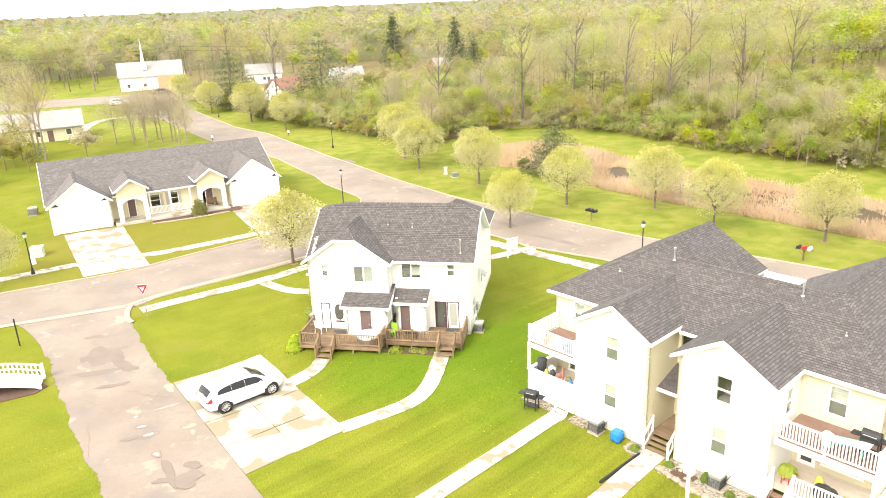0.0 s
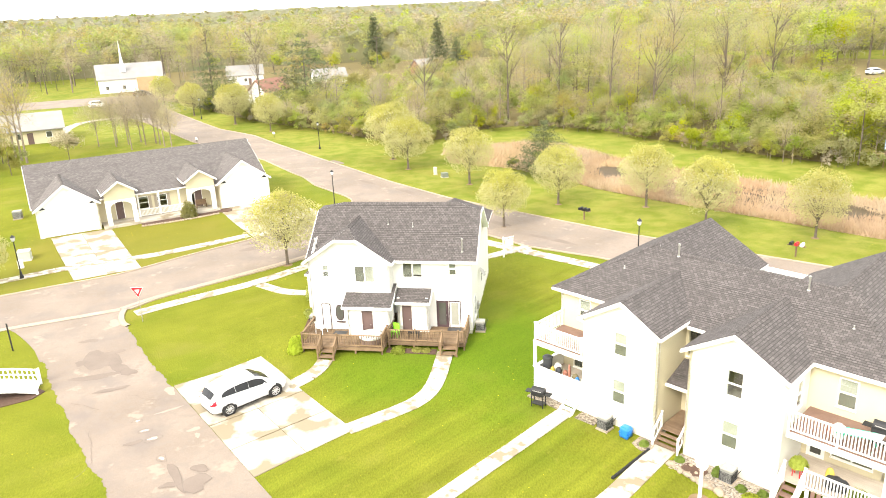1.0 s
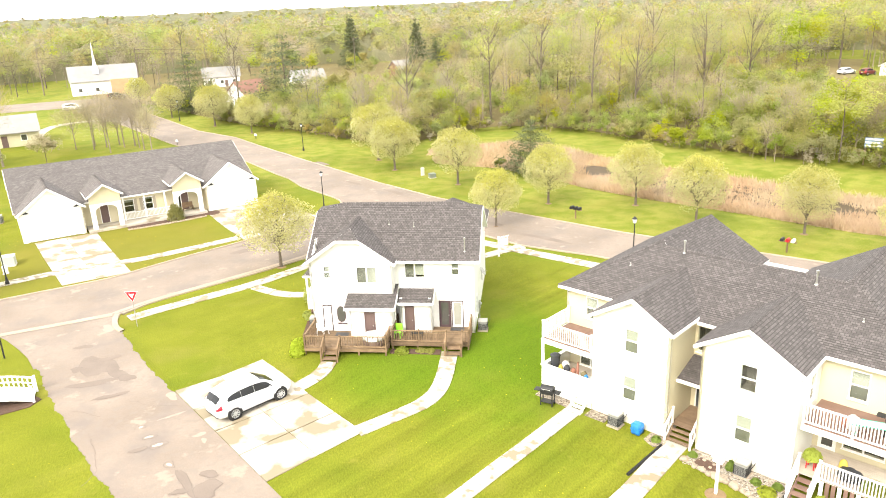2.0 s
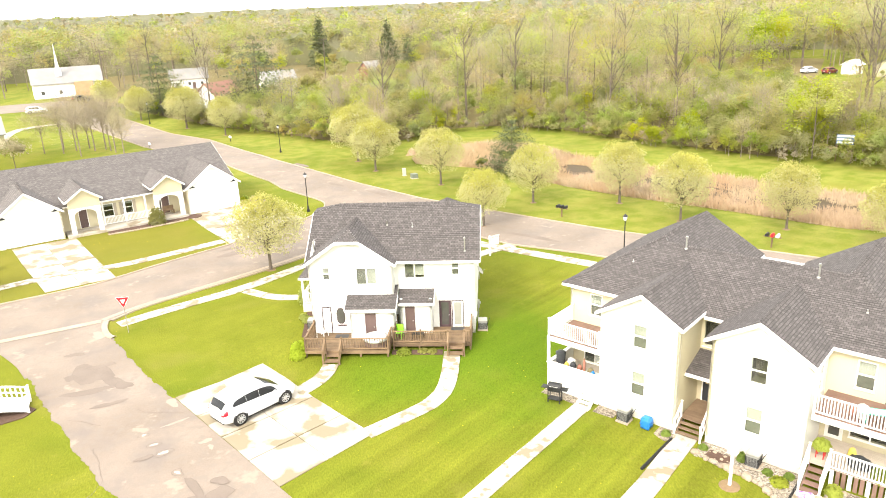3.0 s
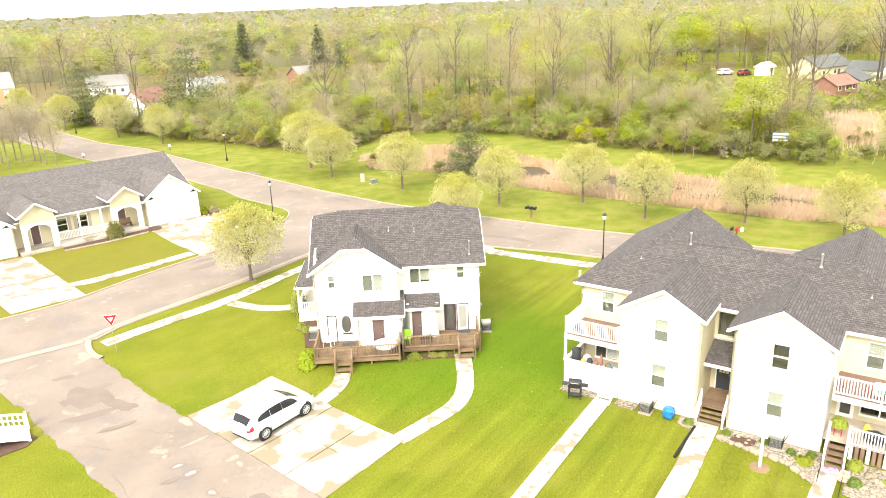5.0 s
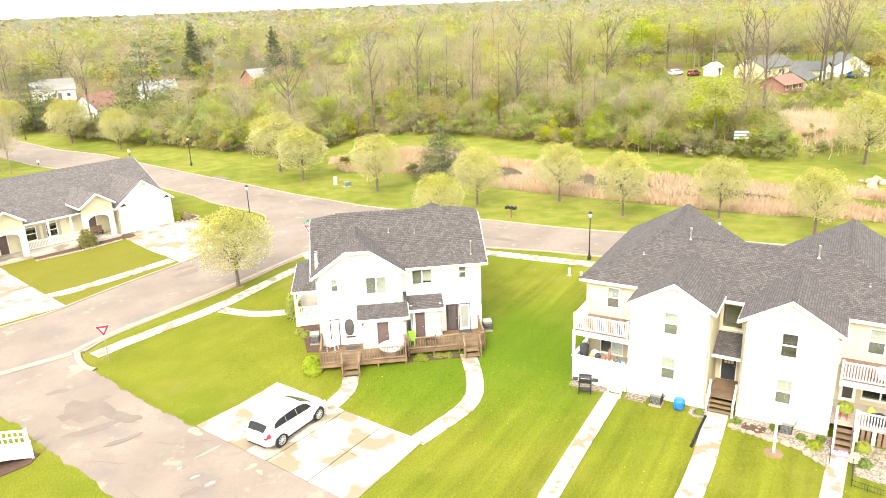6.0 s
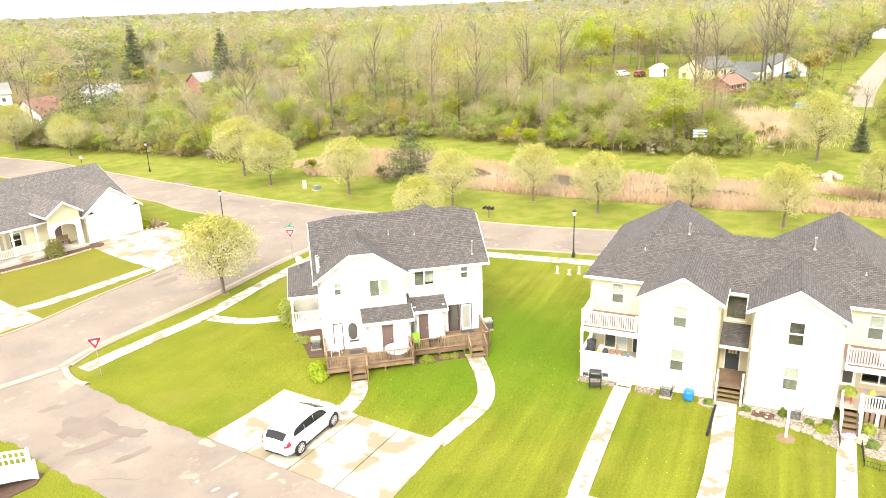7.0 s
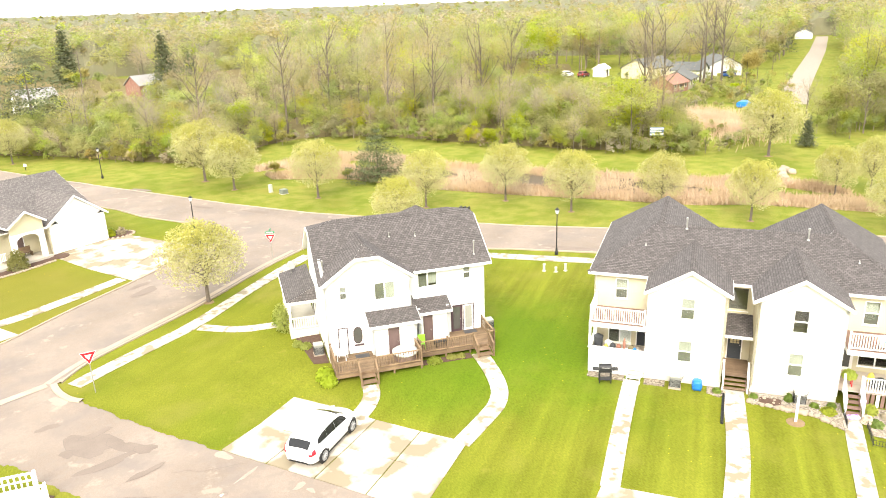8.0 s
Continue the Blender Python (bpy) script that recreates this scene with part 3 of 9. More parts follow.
SCREEN = mat("grey_insect_screen", (0.085, 0.085, 0.065), (0.12, 0.12, 0.095), 3, 60, 0.8, bump=0)
# the dimness of the window boxes is put into this colour
ROOM = mat("unlit_room_dark", (0.08, 0.072, 0.055), (0.11, 0.1, 0.08), 2, 10, 0.9, bump=0)


def door(root, u, v, z, w, h, material, turn=0, trim=None, panels=True, knob=True, glazed=False, label=""):
    bm = box(B(), 0.06, -0.005, 0.0, w - 0.06, 0.05, h - 0.06)
    if panels:
        for a, b_ in ((0.12, 0.42), (0.5, 0.92)):
            for c, d in ((0.16, 0.46), (0.54, 0.84)):
                box(bm, w * c, -0.022, h * a, w * d, -0.004, h * b_)
    ob = part("door", bm, material, root, label)
    ob.matrix_basis = pose(u, v, z, 0, 0, turn)
    bm = B()
    box(bm, 0, -0.035, 0, 0.06, 0.1, h)
    box(bm, w - 0.06, -0.035, 0, w, 0.1, h)
    box(bm, 0.06, -0.035, h - 0.06, w - 0.06, 0.1, h)
    part("door_frame", bm, trim or WHITE, ob)
    if glazed:
        part("pane", bbox(w * 0.2, -0.03, h * 0.1, w * 0.8, -0.024, h * 0.93), GLASS_DARK if glazed == 1 else BLIND, ob)
    if knob:
        bm = B()
        tube(bm, (w - 0.14, -0.005, h * 0.47), (w - 0.14, -0.06, h * 0.47), 0.016)
        bmesh.ops.create_uvsphere(bm, u_segments=8, v_segments=6, radius=0.032, matrix=Matrix.Translation((w - 0.14, -0.075, h * 0.47)))
        part("handle", bm, STEEL, ob, "small metal handle")
    return ob


def railing(root, p, q, h, material, gap=0.14, bal=0.036, post=0.09, posts=True, name="railing", rail_mat=None):
    """A rail from p to q (feet of it) with posts and balusters; follows a slope."""
    p, q = Vector(p), Vector(q)
    up = Vector((0, 0, 1))
    bm = B()
    beam(bm, p + up * h, q + up * h, 0.1, 0.045)
    beam(bm, p + up * 0.16, q + up * 0.16, 0.05, 0.07)
    ob = part(name, bm, rail_mat or material, root)
    length = (q - p).xy.length
    k = max(2, int(length / gap))
    shared = box(B(), -bal / 2, -bal / 2, 0.1, bal / 2, bal / 2, h - 0.045)
    me = bpy.data.meshes.new("baluster")
    shared.to_mesh(me)
    shared.free()
    me.materials.append(material)
    for i in range(1, k):
        b_ = new("baluster", me)
        b_.parent = ob
        b_.matrix_basis = Matrix.Translation(p.lerp(q, i / k))
    if posts:
        me = bpy.data.meshes.new("post")
        shared = box(B(), -post / 2, -post / 2, -0.1, post / 2, post / 2, h + 0.06)
        box(shared, -post / 2 - 0.015, -post / 2 - 0.015, h + 0.06, post / 2 + 0.015, post / 2 + 0.015, h + 0.09)
        shared.to_mesh(me)
        shared.free()
        me.materials.append(material)
        n_ = max(1, int(round(length / 2.2)))
        for i in range(n_ + 1):
            b_ = new("post", me)
            b_.parent = ob
            b_.matrix_basis = Matrix.Translation(p.lerp(q, i / n_))
    return ob


def stairs(root, u0, u1, v_top, v_foot, z_top, z_foot, material, name="step", open_back=False):
    """Treads from a deck down towards -v."""
    k = max(2, int(round((z_top - z_foot) / 0.19)))
    for i in range(1, k):
        z = z_top - (z_top - z_foot) * i / k
        v1 = v_top + (v_foot - v_top) * (i - 1) / (k - 1)
        v0 = v_top + (v_foot - v_top) * i / (k - 1)
        part(name, bbox(u0, v0 - 0.02, z - 0.045, u1, v1, z, 0.008), material, root)
        if not open_back:
            part("riser", bbox(u0 + 0.04, v1 - 0.03, z - (z_top - z_foot) / k + 0.0, u1 - 0.04, v1 - 0.005, z - 0.046), material, root)
    for u in (u0 + 0.02, u1 - 0.06):
        bm = solid(B(), [(u, v_top, z_top - 0.25), (u, v_top, z_top - 0.02), (u, v_foot, z_foot + 0.15), (u, v_foot, z_foot - 0.05), (u, v_foot + 0.2, z_foot - 0.05)], (0.04, 0, 0))
        part("stringer", bm, material, root)


def deck_boards(root, u0, v0, u1, v1, z, material, along="u", board=0.14, name="deck_board"):
    lo, hi = (v0, v1) if along == "u" else (u0, u1)
    k = max(1, int(round((hi - lo) / board)))
    for i in range(k):
        a, b_ = lo + (hi - lo) * i / k + 0.004, lo + (hi - lo) * (i + 1) / k - 0.004
        bm = bbox(u0, a, z - 0.035, u1, b_, z) if along == "u" else bbox(a, v0, z - 0.035, b_, v1, z)
        part(name, bm, material, root)


def vent_pipe(root, u, v, z, h, r=0.06, cap=True):
    r *= 0.62
    bm = B()
    lathe(bm, (u, v, z - 0.12), [(r * 2.2, 0.05), (r * 1.9, 0.12), (r * 1.1, 0.16), (r, 0.2), (r, h)] + ([(r * 1.5, h), (r * 1.5, h + 0.1), (r * 0.4, h + 0.14)] if cap else []), 10)
    return part("vent_pipe", bm, STEEL, root, "white roof vent pipe")


def shingles(name, a, b_, rows):
    """Asphalt shingle: tabs along one axis in plan, each its own shade."""
    m = mat(name, a, b_, 1.2, 70, 0.95, bump=0.4, spec=0.12)
    n, l = m.node_tree.nodes, m.node_tree.links
    tc = n.new("ShaderNodeTexCoord")
    mp = n.new("ShaderNodeMapping")
    if rows == "v":
        mp.inputs["Rotation"].default_value = (0, 0, radians(90))
    l.new(tc.outputs["Object"], mp.inputs["Vector"])
    br = n.new("ShaderNodeTexBrick")
    br.inputs["Scale"].default_value = 1.0
    br.inputs["Brick Width"].default_value = 0.21
    br.inputs["Row Height"].default_value = 0.128
    br.inputs["Bias"].default_value = -0.25
    # the dark joints also draw the shading line between rows
    br.inputs["Mortar Size"].default_value = 0.02
    br.inputs["Mortar Smooth"].default_value = 0.7
    br.inputs["Color1"].default_value = (0.88, 0.88, 0.88, 1)
    br.inputs["Color2"].default_value = (1.42, 1.42, 1.41, 1)
    br.inputs["Mortar"].default_value = (0.58, 0.58, 0.58, 1)
    l.new(mp.outputs[0], br.inputs["Vector"])
    # short dark butt shadows of the laminated tabs, put into the colour at random
    m2 = n.new("ShaderNodeMapping")
    m2.inputs["Scale"].default_value = (5.0, 7.4, 1.0)
    l.new(mp.outputs[0], m2.inputs["Vector"])
    dash = n.new("ShaderNodeTexNoise")
    dash.inputs["Scale"].default_value, dash.inputs["Detail"].default_value = 1.0, 1.5
    l.new(m2.outputs[0], dash.inputs["Vector"])
    dr = n.new("ShaderNodeMapRange")
    for i_, v_ in enumerate((0.4, 0.62, 1.05, 0.9)):
        dr.inputs[1 + i_].default_value = v_
    l.new(dash.outputs["Fac"], dr.inputs[0])
    both = n.new("ShaderNodeMix")
    both.data_type, both.blend_type = "RGBA", "MULTIPLY"
    both.inputs[0].default_value = 1.0
    l.new(br.outputs[0], both.inputs[6])
    l.new(dr.outputs[0], both.inputs[7])
    mul = n.new("ShaderNodeMix")
    mul.data_type, mul.blend_type = "RGBA", "MULTIPLY"
    mul.inputs[0].default_value = 1.0
    p = n["Principled BSDF"]
    src = p.inputs["Base Color"].links[0].from_socket
    l.new(src, mul.inputs[6])
    l.new(both.outputs[2], mul.inputs[7])
    l.new(mul.outputs[2], p.inputs["Base Color"])
    return m


SH_U = shingles("charcoal_shingle_rows_along", (0.094, 0.085, 0.082), (0.115, 0.104, 0.1), "u")
SH_V = shingles("charcoal_shingle_rows_across", (0.094, 0.085, 0.082), (0.115, 0.104, 0.1), "v")
SR_U = shingles("weathered_shingle_rows_along", (0.132, 0.119, 0.114), (0.156, 0.142, 0.135), "u")
SR_V = shingles("weathered_shingle_rows_across", (0.132, 0.119, 0.114), (0.156, 0.142, 0.135), "v")


# ---- the large row house (its long front faces the back gardens) ----
def row_house():
    root = thing("row_house", pose(OB[0], OB[1], 0, 0, 0, AB), "two-storey white-sided row house with charcoal shingle roof, twin gables and balconies", "house")
    m_ = lambda u: 5.7 - u
    e, G0 = 5.92, 0.05
    # walls: recessed front, gable blocks, entry recess, sides, back
    found = B()
    for a in ((-5.95, 3.12, 11.65, 13.7), (-2.48, 0.37, 1.93, 3.2), (3.55, 0.37, 8.08, 3.2)):
        box(found, a[0], a[1], -0.2, a[2], a[3], 0.5)
    part("foundation", found, FOUND, root)
    wins_l = [(1.38, 4.16, 2.05, 5.4)]
    # recessed walls take the cream tone, with their shade put into the colour
    wall(root, -6.0, 3.1, -2.5, 3.1, 0.5, 5.8, wins_l + [(1.05, 1.05, 2.4, 2.15), (2.75, 0.95, 3.45, 2.95)], material=CREAM_SHADED)
    wall(root, 8.1, 3.1, 11.7, 3.1, 0.5, 5.8, [(1.29, 3.99, 2.0, 5.34), (0.25, 0.95, 1.05, 2.95), (1.35, 1.35, 3.05, 2.15)], material=CREAM_SHADED)
    g1 = [(1.96, 4.33, 2.65, 5.58), (1.94, 1.56, 2.65, 2.88)]
    g2 = [(1.91, 4.17, 2.63, 5.51), (1.9, 1.5, 2.61, 2.86)]
    for u0, u1, holes, mid in ((-2.5, 1.95, g1, -0.1), (3.53, 8.1, g2, 5.75)):
        wall(root, u0, 0.35, u1, 0.35, 0.5, 5.9, holes)
        part("gable_wall", solid(B(), [(u0, 0.35, 5.9), (u1, 0.35, 5.9), (mid, 0.35, 7.28)], (0, 0.16, 0)), SIDING, root)
        wall(root, u0, 3.1, u0, 0.35, 0.5, 5.88, material=SIDING if u0 < 0 else CREAM_SHADED)
        wall(root, u1, 0.35, u1, 3.1, 0.5, 5.88, material=CREAM_SHADED if u0 < 0 else SIDING, holes=[(1.3, 3.9, 1.9, 5.2)] if u0 > 0 else ())
    wall(root, 1.95, 3.1, 3.53, 3.1, 0.5, 6.0, [(0.17, 4.1, 1.2, 5.5), (0.25, 0.82, 1.15, 2.87)], material=CREAM_SHADED)
    wall(root, -6.0, 13.75, -6.0, 3.1, 0.5, 5.85)
    wall(root, 11.7, 3.1, 11.7, 13.75, 0.5, 5.85)
    wall(root, 11.7, 13.75, -6.0, 13.75, 0.5, 5.85)
    for a, b_, c in ((-6.0, 1.3, -2.3), (4.4, 11.7, 8.0)):
        part("gable_wall", solid(B(), [(a, 13.75, 5.85), (b_, 13.75, 5.85), (c, 13.75, 8.0)], (0, -0.16, 0)), SIDING, root)
    # roof
    F = lambda v: 5.92 + 0.46 * (v - 2.65)
    slopes = [
        [(-6.3, 2.65, e), (12.0, 2.65, e), (8.36, 7.15, F(7.15)), (-2.66, 7.15, F(7.15))],
        [(-2.66, 7.15, F(7.15)), (-1.93, 7.15, F(7.15)), (-2.3, 7.6, 8.2)],
        [(7.63, 7.15, F(7.15)), (8.36, 7.15, F(7.15)), (8.0, 7.6, 8.2)],
        [(-6.3, 2.65, e), (-2.3, 7.6, 8.2), (-2.3, 14.0, 8.2), (-6.3, 14.0, e)],
        [(-2.3, 7.6, 8.2), (-1.93, 7.15, 7.99), (1.6, 11.65, e), (1.6, 14.0, e), (-2.3, 14.0, 8.2)],
        [(12.0, 2.65, e), (12.0, 14.0, e), (8.0, 14.0, 8.2), (8.0, 7.6, 8.2)],
        [(8.0, 7.6, 8.2), (8.0, 14.0, 8.2), (4.1, 14.0, e), (4.1, 11.65, e), (7.63, 7.15, 7.99)],
        [(-1.93, 7.15, 7.99), (7.63, 7.15, 7.99), (4.1, 11.65, e), (1.6, 11.65, e)],
    ]
    mats = [SH_U, SH_U, SH_U, SH_V, SH_V, SH_V, SH_V, SH_U]
    EAVES = ((-0.1, -2.56, 5.93, 2.65), (-0.1, 2.28, 6.1, 3.02), (5.75, -2.5, 5.97, 2.72), (5.75, 2.56, 5.93, 2.65))
    for c, du, ze, vb in EAVES:
        slopes.append([(c, 0.0, 7.45), (c, 5.97, 7.45), (c + du, vb, ze), (c + du, 0.0, ze)])
        mats.append(SH_V)
    # porch roof over the entry
    slopes.append([(1.97, 1.2, 3.2), (3.51, 1.2, 3.2), (3.51, 3.09, 3.85), (1.97, 3.09, 3.85)])
    mats.append(SH_U)
    ro = roof(root, slopes, mats)
    ridge_caps(ro, [((-1.93, 7.15, 7.99, 0.46), (7.63, 7.15, 7.99)), ((-2.3, 7.6, 8.2, 0.57), (-2.3, 14.0, 8.2)), ((8.0, 7.6, 8.2, 0.57), (8.0, 14.0, 8.2)), ((-6.3, 2.65, e, 0.25), (-2.3, 7.6, 8.2)), ((12.0, 2.65, e, 0.25), (8.0, 7.6, 8.2)),
                    ((-0.1, 0.0, 7.45, 0.59), (-0.1, 5.9, 7.45)), ((5.75, 0.0, 7.45, 0.59), (5.75, 5.9, 7.45))], SH_V)
    tr = []
    for c, du, ze, vb in EAVES:
        s = math.copysign(0.02, du)
        tr.append(((c, -0.03, 7.43), (c + du + s, -0.03, ze - 0.02)))
        tr.append(((c + du + s, 0.0, ze - 0.02), (c + du + s, vb - 0.05, ze - 0.02)))
    tr += [((-6.33, 2.62, e), (-2.6, 2.62, e)), ((2.22, 2.62, e), (3.2, 2.62, e)), ((8.35, 2.62, e), (12.03, 2.62, e)), ((-6.33, 2.65, e), (-6.33, 14.0, e)), ((12.03, 2.65, e), (12.03, 14.0, e)),
           ((-6.3, 14.03, e), (-2.3, 14.03, 8.2)), ((-2.3, 14.03, 8.2), (1.6, 14.03, e)), ((4.1, 14.03, e), (8.0, 14.03, 8.2)), ((8.0, 14.03, 8.2), (12.0, 14.03, e)), ((1.97, 1.17, 3.2), (3.51, 1.17, 3.2))]
    trims(ro, tr)
    # windows and doors
    window(root, -4.62, 3.1, 4.16, 0.67, 1.24)
    # white blind offsets the shade under the balcony
    window(root, -4.95, 3.1, 1.05, 1.35, 1.1, style="slide", blind=1.0, shade=WHITE)
    door(root, -3.25, 3.1, 0.95, 0.7, 2.0, DARK_DOOR, label="dark slate door")
    window(root, -0.54, 0.35, 4.33, 0.69, 1.25, blind=1.0)
    window(root, -0.56, 0.35, 1.56, 0.71, 1.32, blind=0.95)
    window(root, 5.44, 0.35, 4.17, 0.72, 1.34, blind=0.0)
    window(root, 5.43, 0.35, 1.5, 0.71, 1.36, blind=0.9)
    window(root, 9.39, 3.1, 3.99, 0.71, 1.35)
    window(root, 9.45, 3.1, 1.35, 1.7, 0.8, style="slide", blind=0.0)
    door(root, 8.35, 3.1, 0.95, 0.8, 2.0, WHITE, label="white porch door", glazed=1)
    window(root, 2.12, 3.1, 4.1, 1.03, 1.4, style="fixed", blind=0.0, trim=CREAM_SHADED)
    window(root, 8.1, 1.65, 3.9, 0.6, 1.3, turn=90, blind=0.6)
    dd = door(root, 2.2, 3.1, 0.82, 0.9, 2.05, DARK_DOOR, label="dark slate entry door with a glazed grid")
    for i in range(3):
        for j in range(3):
            part("pane", bbox(0.2 + i * 0.18, -0.045, 1.06 + j * 0.14, 0.35 + i * 0.18, -0.024, 1.17 + j * 0.14), BRASSY, dd)
    # entry deck and steps
    deck_boards(root, 2.0, 0.75, 3.48, 3.08, 0.82, ENTRYDECK)
    stairs(root, 2.1, 3.38, 0.75, 0.1, 0.82, 0.12, ENTRYDECK, open_back=True)
    for u in (2.06, 3.42):
        railing(root, (u, 0.05, 0.15), (u, 0.85, 0.82), 0.85, WHITE, gap=0.3, posts=True)
    # west porch: solid parapet below, railed balcony above
    bm = B()
    box(bm, -5.85, 0.35, 0.12, -2.52, 0.47, 1.78)
    box(bm, -5.85, 0.47, 0.12, -5.73, 3.08, 1.78)
    part("parapet", bm, SIDING, root, "white solid porch parapet")
    bm = B()
    box(bm, -5.9, 0.3, 1.78, -2.52, 0.52, 1.84)
    box(bm, -5.9, 0.52, 1.78, -5.68, 3.08, 1.84)
    part("parapet_cap", bm, WHITE, root)
    # floor tone is assumed: pale boards bounce light into the porch
    deck_boards(root, -5.72, 0.48, -2.54, 3.06, 0.95, PALEDECK, "v")
    bm = B()
    box(bm, -5.88, 0.33, 3.2, -2.52, 3.09, 3.46)
    part("balcony_floor", bm, WHITE, root)
    deck_boards(root, -5.8, 0.42, -2.54, 3.07, 3.5, REDWOOD, "v")
    for p in ((-5.8, 0.4), (-5.8, 2.95)):
        part("porch_post", bbox(p[0] - 0.07, p[1] - 0.07, 1.84, p[0] + 0.07, p[1] + 0.07, 3.2), WHITE, root)
    railing(root, (-5.8, 0.4, 3.5), (-2.6, 0.4, 3.5), 1.0, WHITE, gap=0.13, bal=0.05)
    railing(root, (-5.8, 0.45, 3.5), (-5.8, 3.0, 3.5), 1.0, WHITE, gap=0.13, bal=0.05)
    # low porch steps with white rails
    stairs(root, -3.45, -2.6, 0.33, -0.62, 0.95, 0.06, WHITE, open_back=True)
    # east porch: open rail below, railed balcony above, brown steps
    deck_boards(root, 8.12, 0.4, 12.3, 3.06, 0.95, PALEDECK, "u")
    bm = B()
    box(bm, 8.27, 0.3, 3.2, 12.4, 3.09, 3.46)
    part("balcony_floor", bm, WHITE, root)
    deck_boards(root, 8.27, 0.38, 12.3, 3.07, 3.5, REDWOOD, "u")
    railing(root, (8.32, 0.36, 3.5), (12.3, 0.36, 3.5), 1.0, WHITE, gap=0.13, bal=0.05)
    railing(root, (12.32, 0.4, 3.5), (12.32, 3.0, 3.5), 1.0, WHITE, gap=0.13, bal=0.05)
    railing(root, (9.25, 0.36, 0.95), (12.3, 0.36, 0.95), 0.95, WHITE, gap=0.13, bal=0.05)
    railing(root, (12.32, 0.4, 0.95), (12.32, 3.0, 0.95), 0.95, WHITE, gap=0.13, bal=0.05)
    part("porch_post", bbox(12.22, 0.3, 0.0, 12.36, 0.44, 3.2), WHITE, root)
    for i in range(12):
        part("skirt_board", bbox(9.3 + i * 0.25, 0.42, 0.05, 9.47 + i * 0.25, 0.45, 0.9), REDWOOD if i % 3 else WHITE, root)
    stairs(root, 8.4, 9.2, 0.38, -0.9, 0.95, 0.05, REDWOOD, open_back=True)
    for u in (8.36, 9.24):
        railing(root, (u, -0.9, 0.1), (u, 0.36, 0.95), 0.95, WHITE, gap=0.16, bal=0.045)
    # roof fittings
    vent_pipe(ro, -0.69, 6.9, F(6.9), 0.75, 0.085)
    vent_pipe(ro, 6.45, 6.6, F(6.6), 0.75, 0.085)
    vent_pipe(ro, -3.1, 5.2, F(5.2), 0.28, 0.06, False)
    vent_pipe(ro, 9.1, 5.0, F(5.0), 0.28, 0.06, False)
    return root


# pale so that the porch floors act as reflectors
PALEDECK = mat("pale_bounce_deck_paint", (0.42, 0.36, 0.3), (0.55, 0.48, 0.4), 2, 40, 0.8, vary=0.15)
ENTRYDECK = mat("brown_entry_deck_wood", (0.13, 0.088, 0.056), (0.26, 0.18, 0.115), 2, 40, 0.8, vary=0.25)
DARK_DOOR = mat("dark_slate_door_paint", (0.03, 0.035, 0.042), (0.05, 0.055, 0.062), 2, 30, 0.5)
BRASSY = mat("warm_lit_glass", (0.5, 0.42, 0.25), (0.6, 0.5, 0.3), 3, 20, 0.2, bump=0)
row_house()


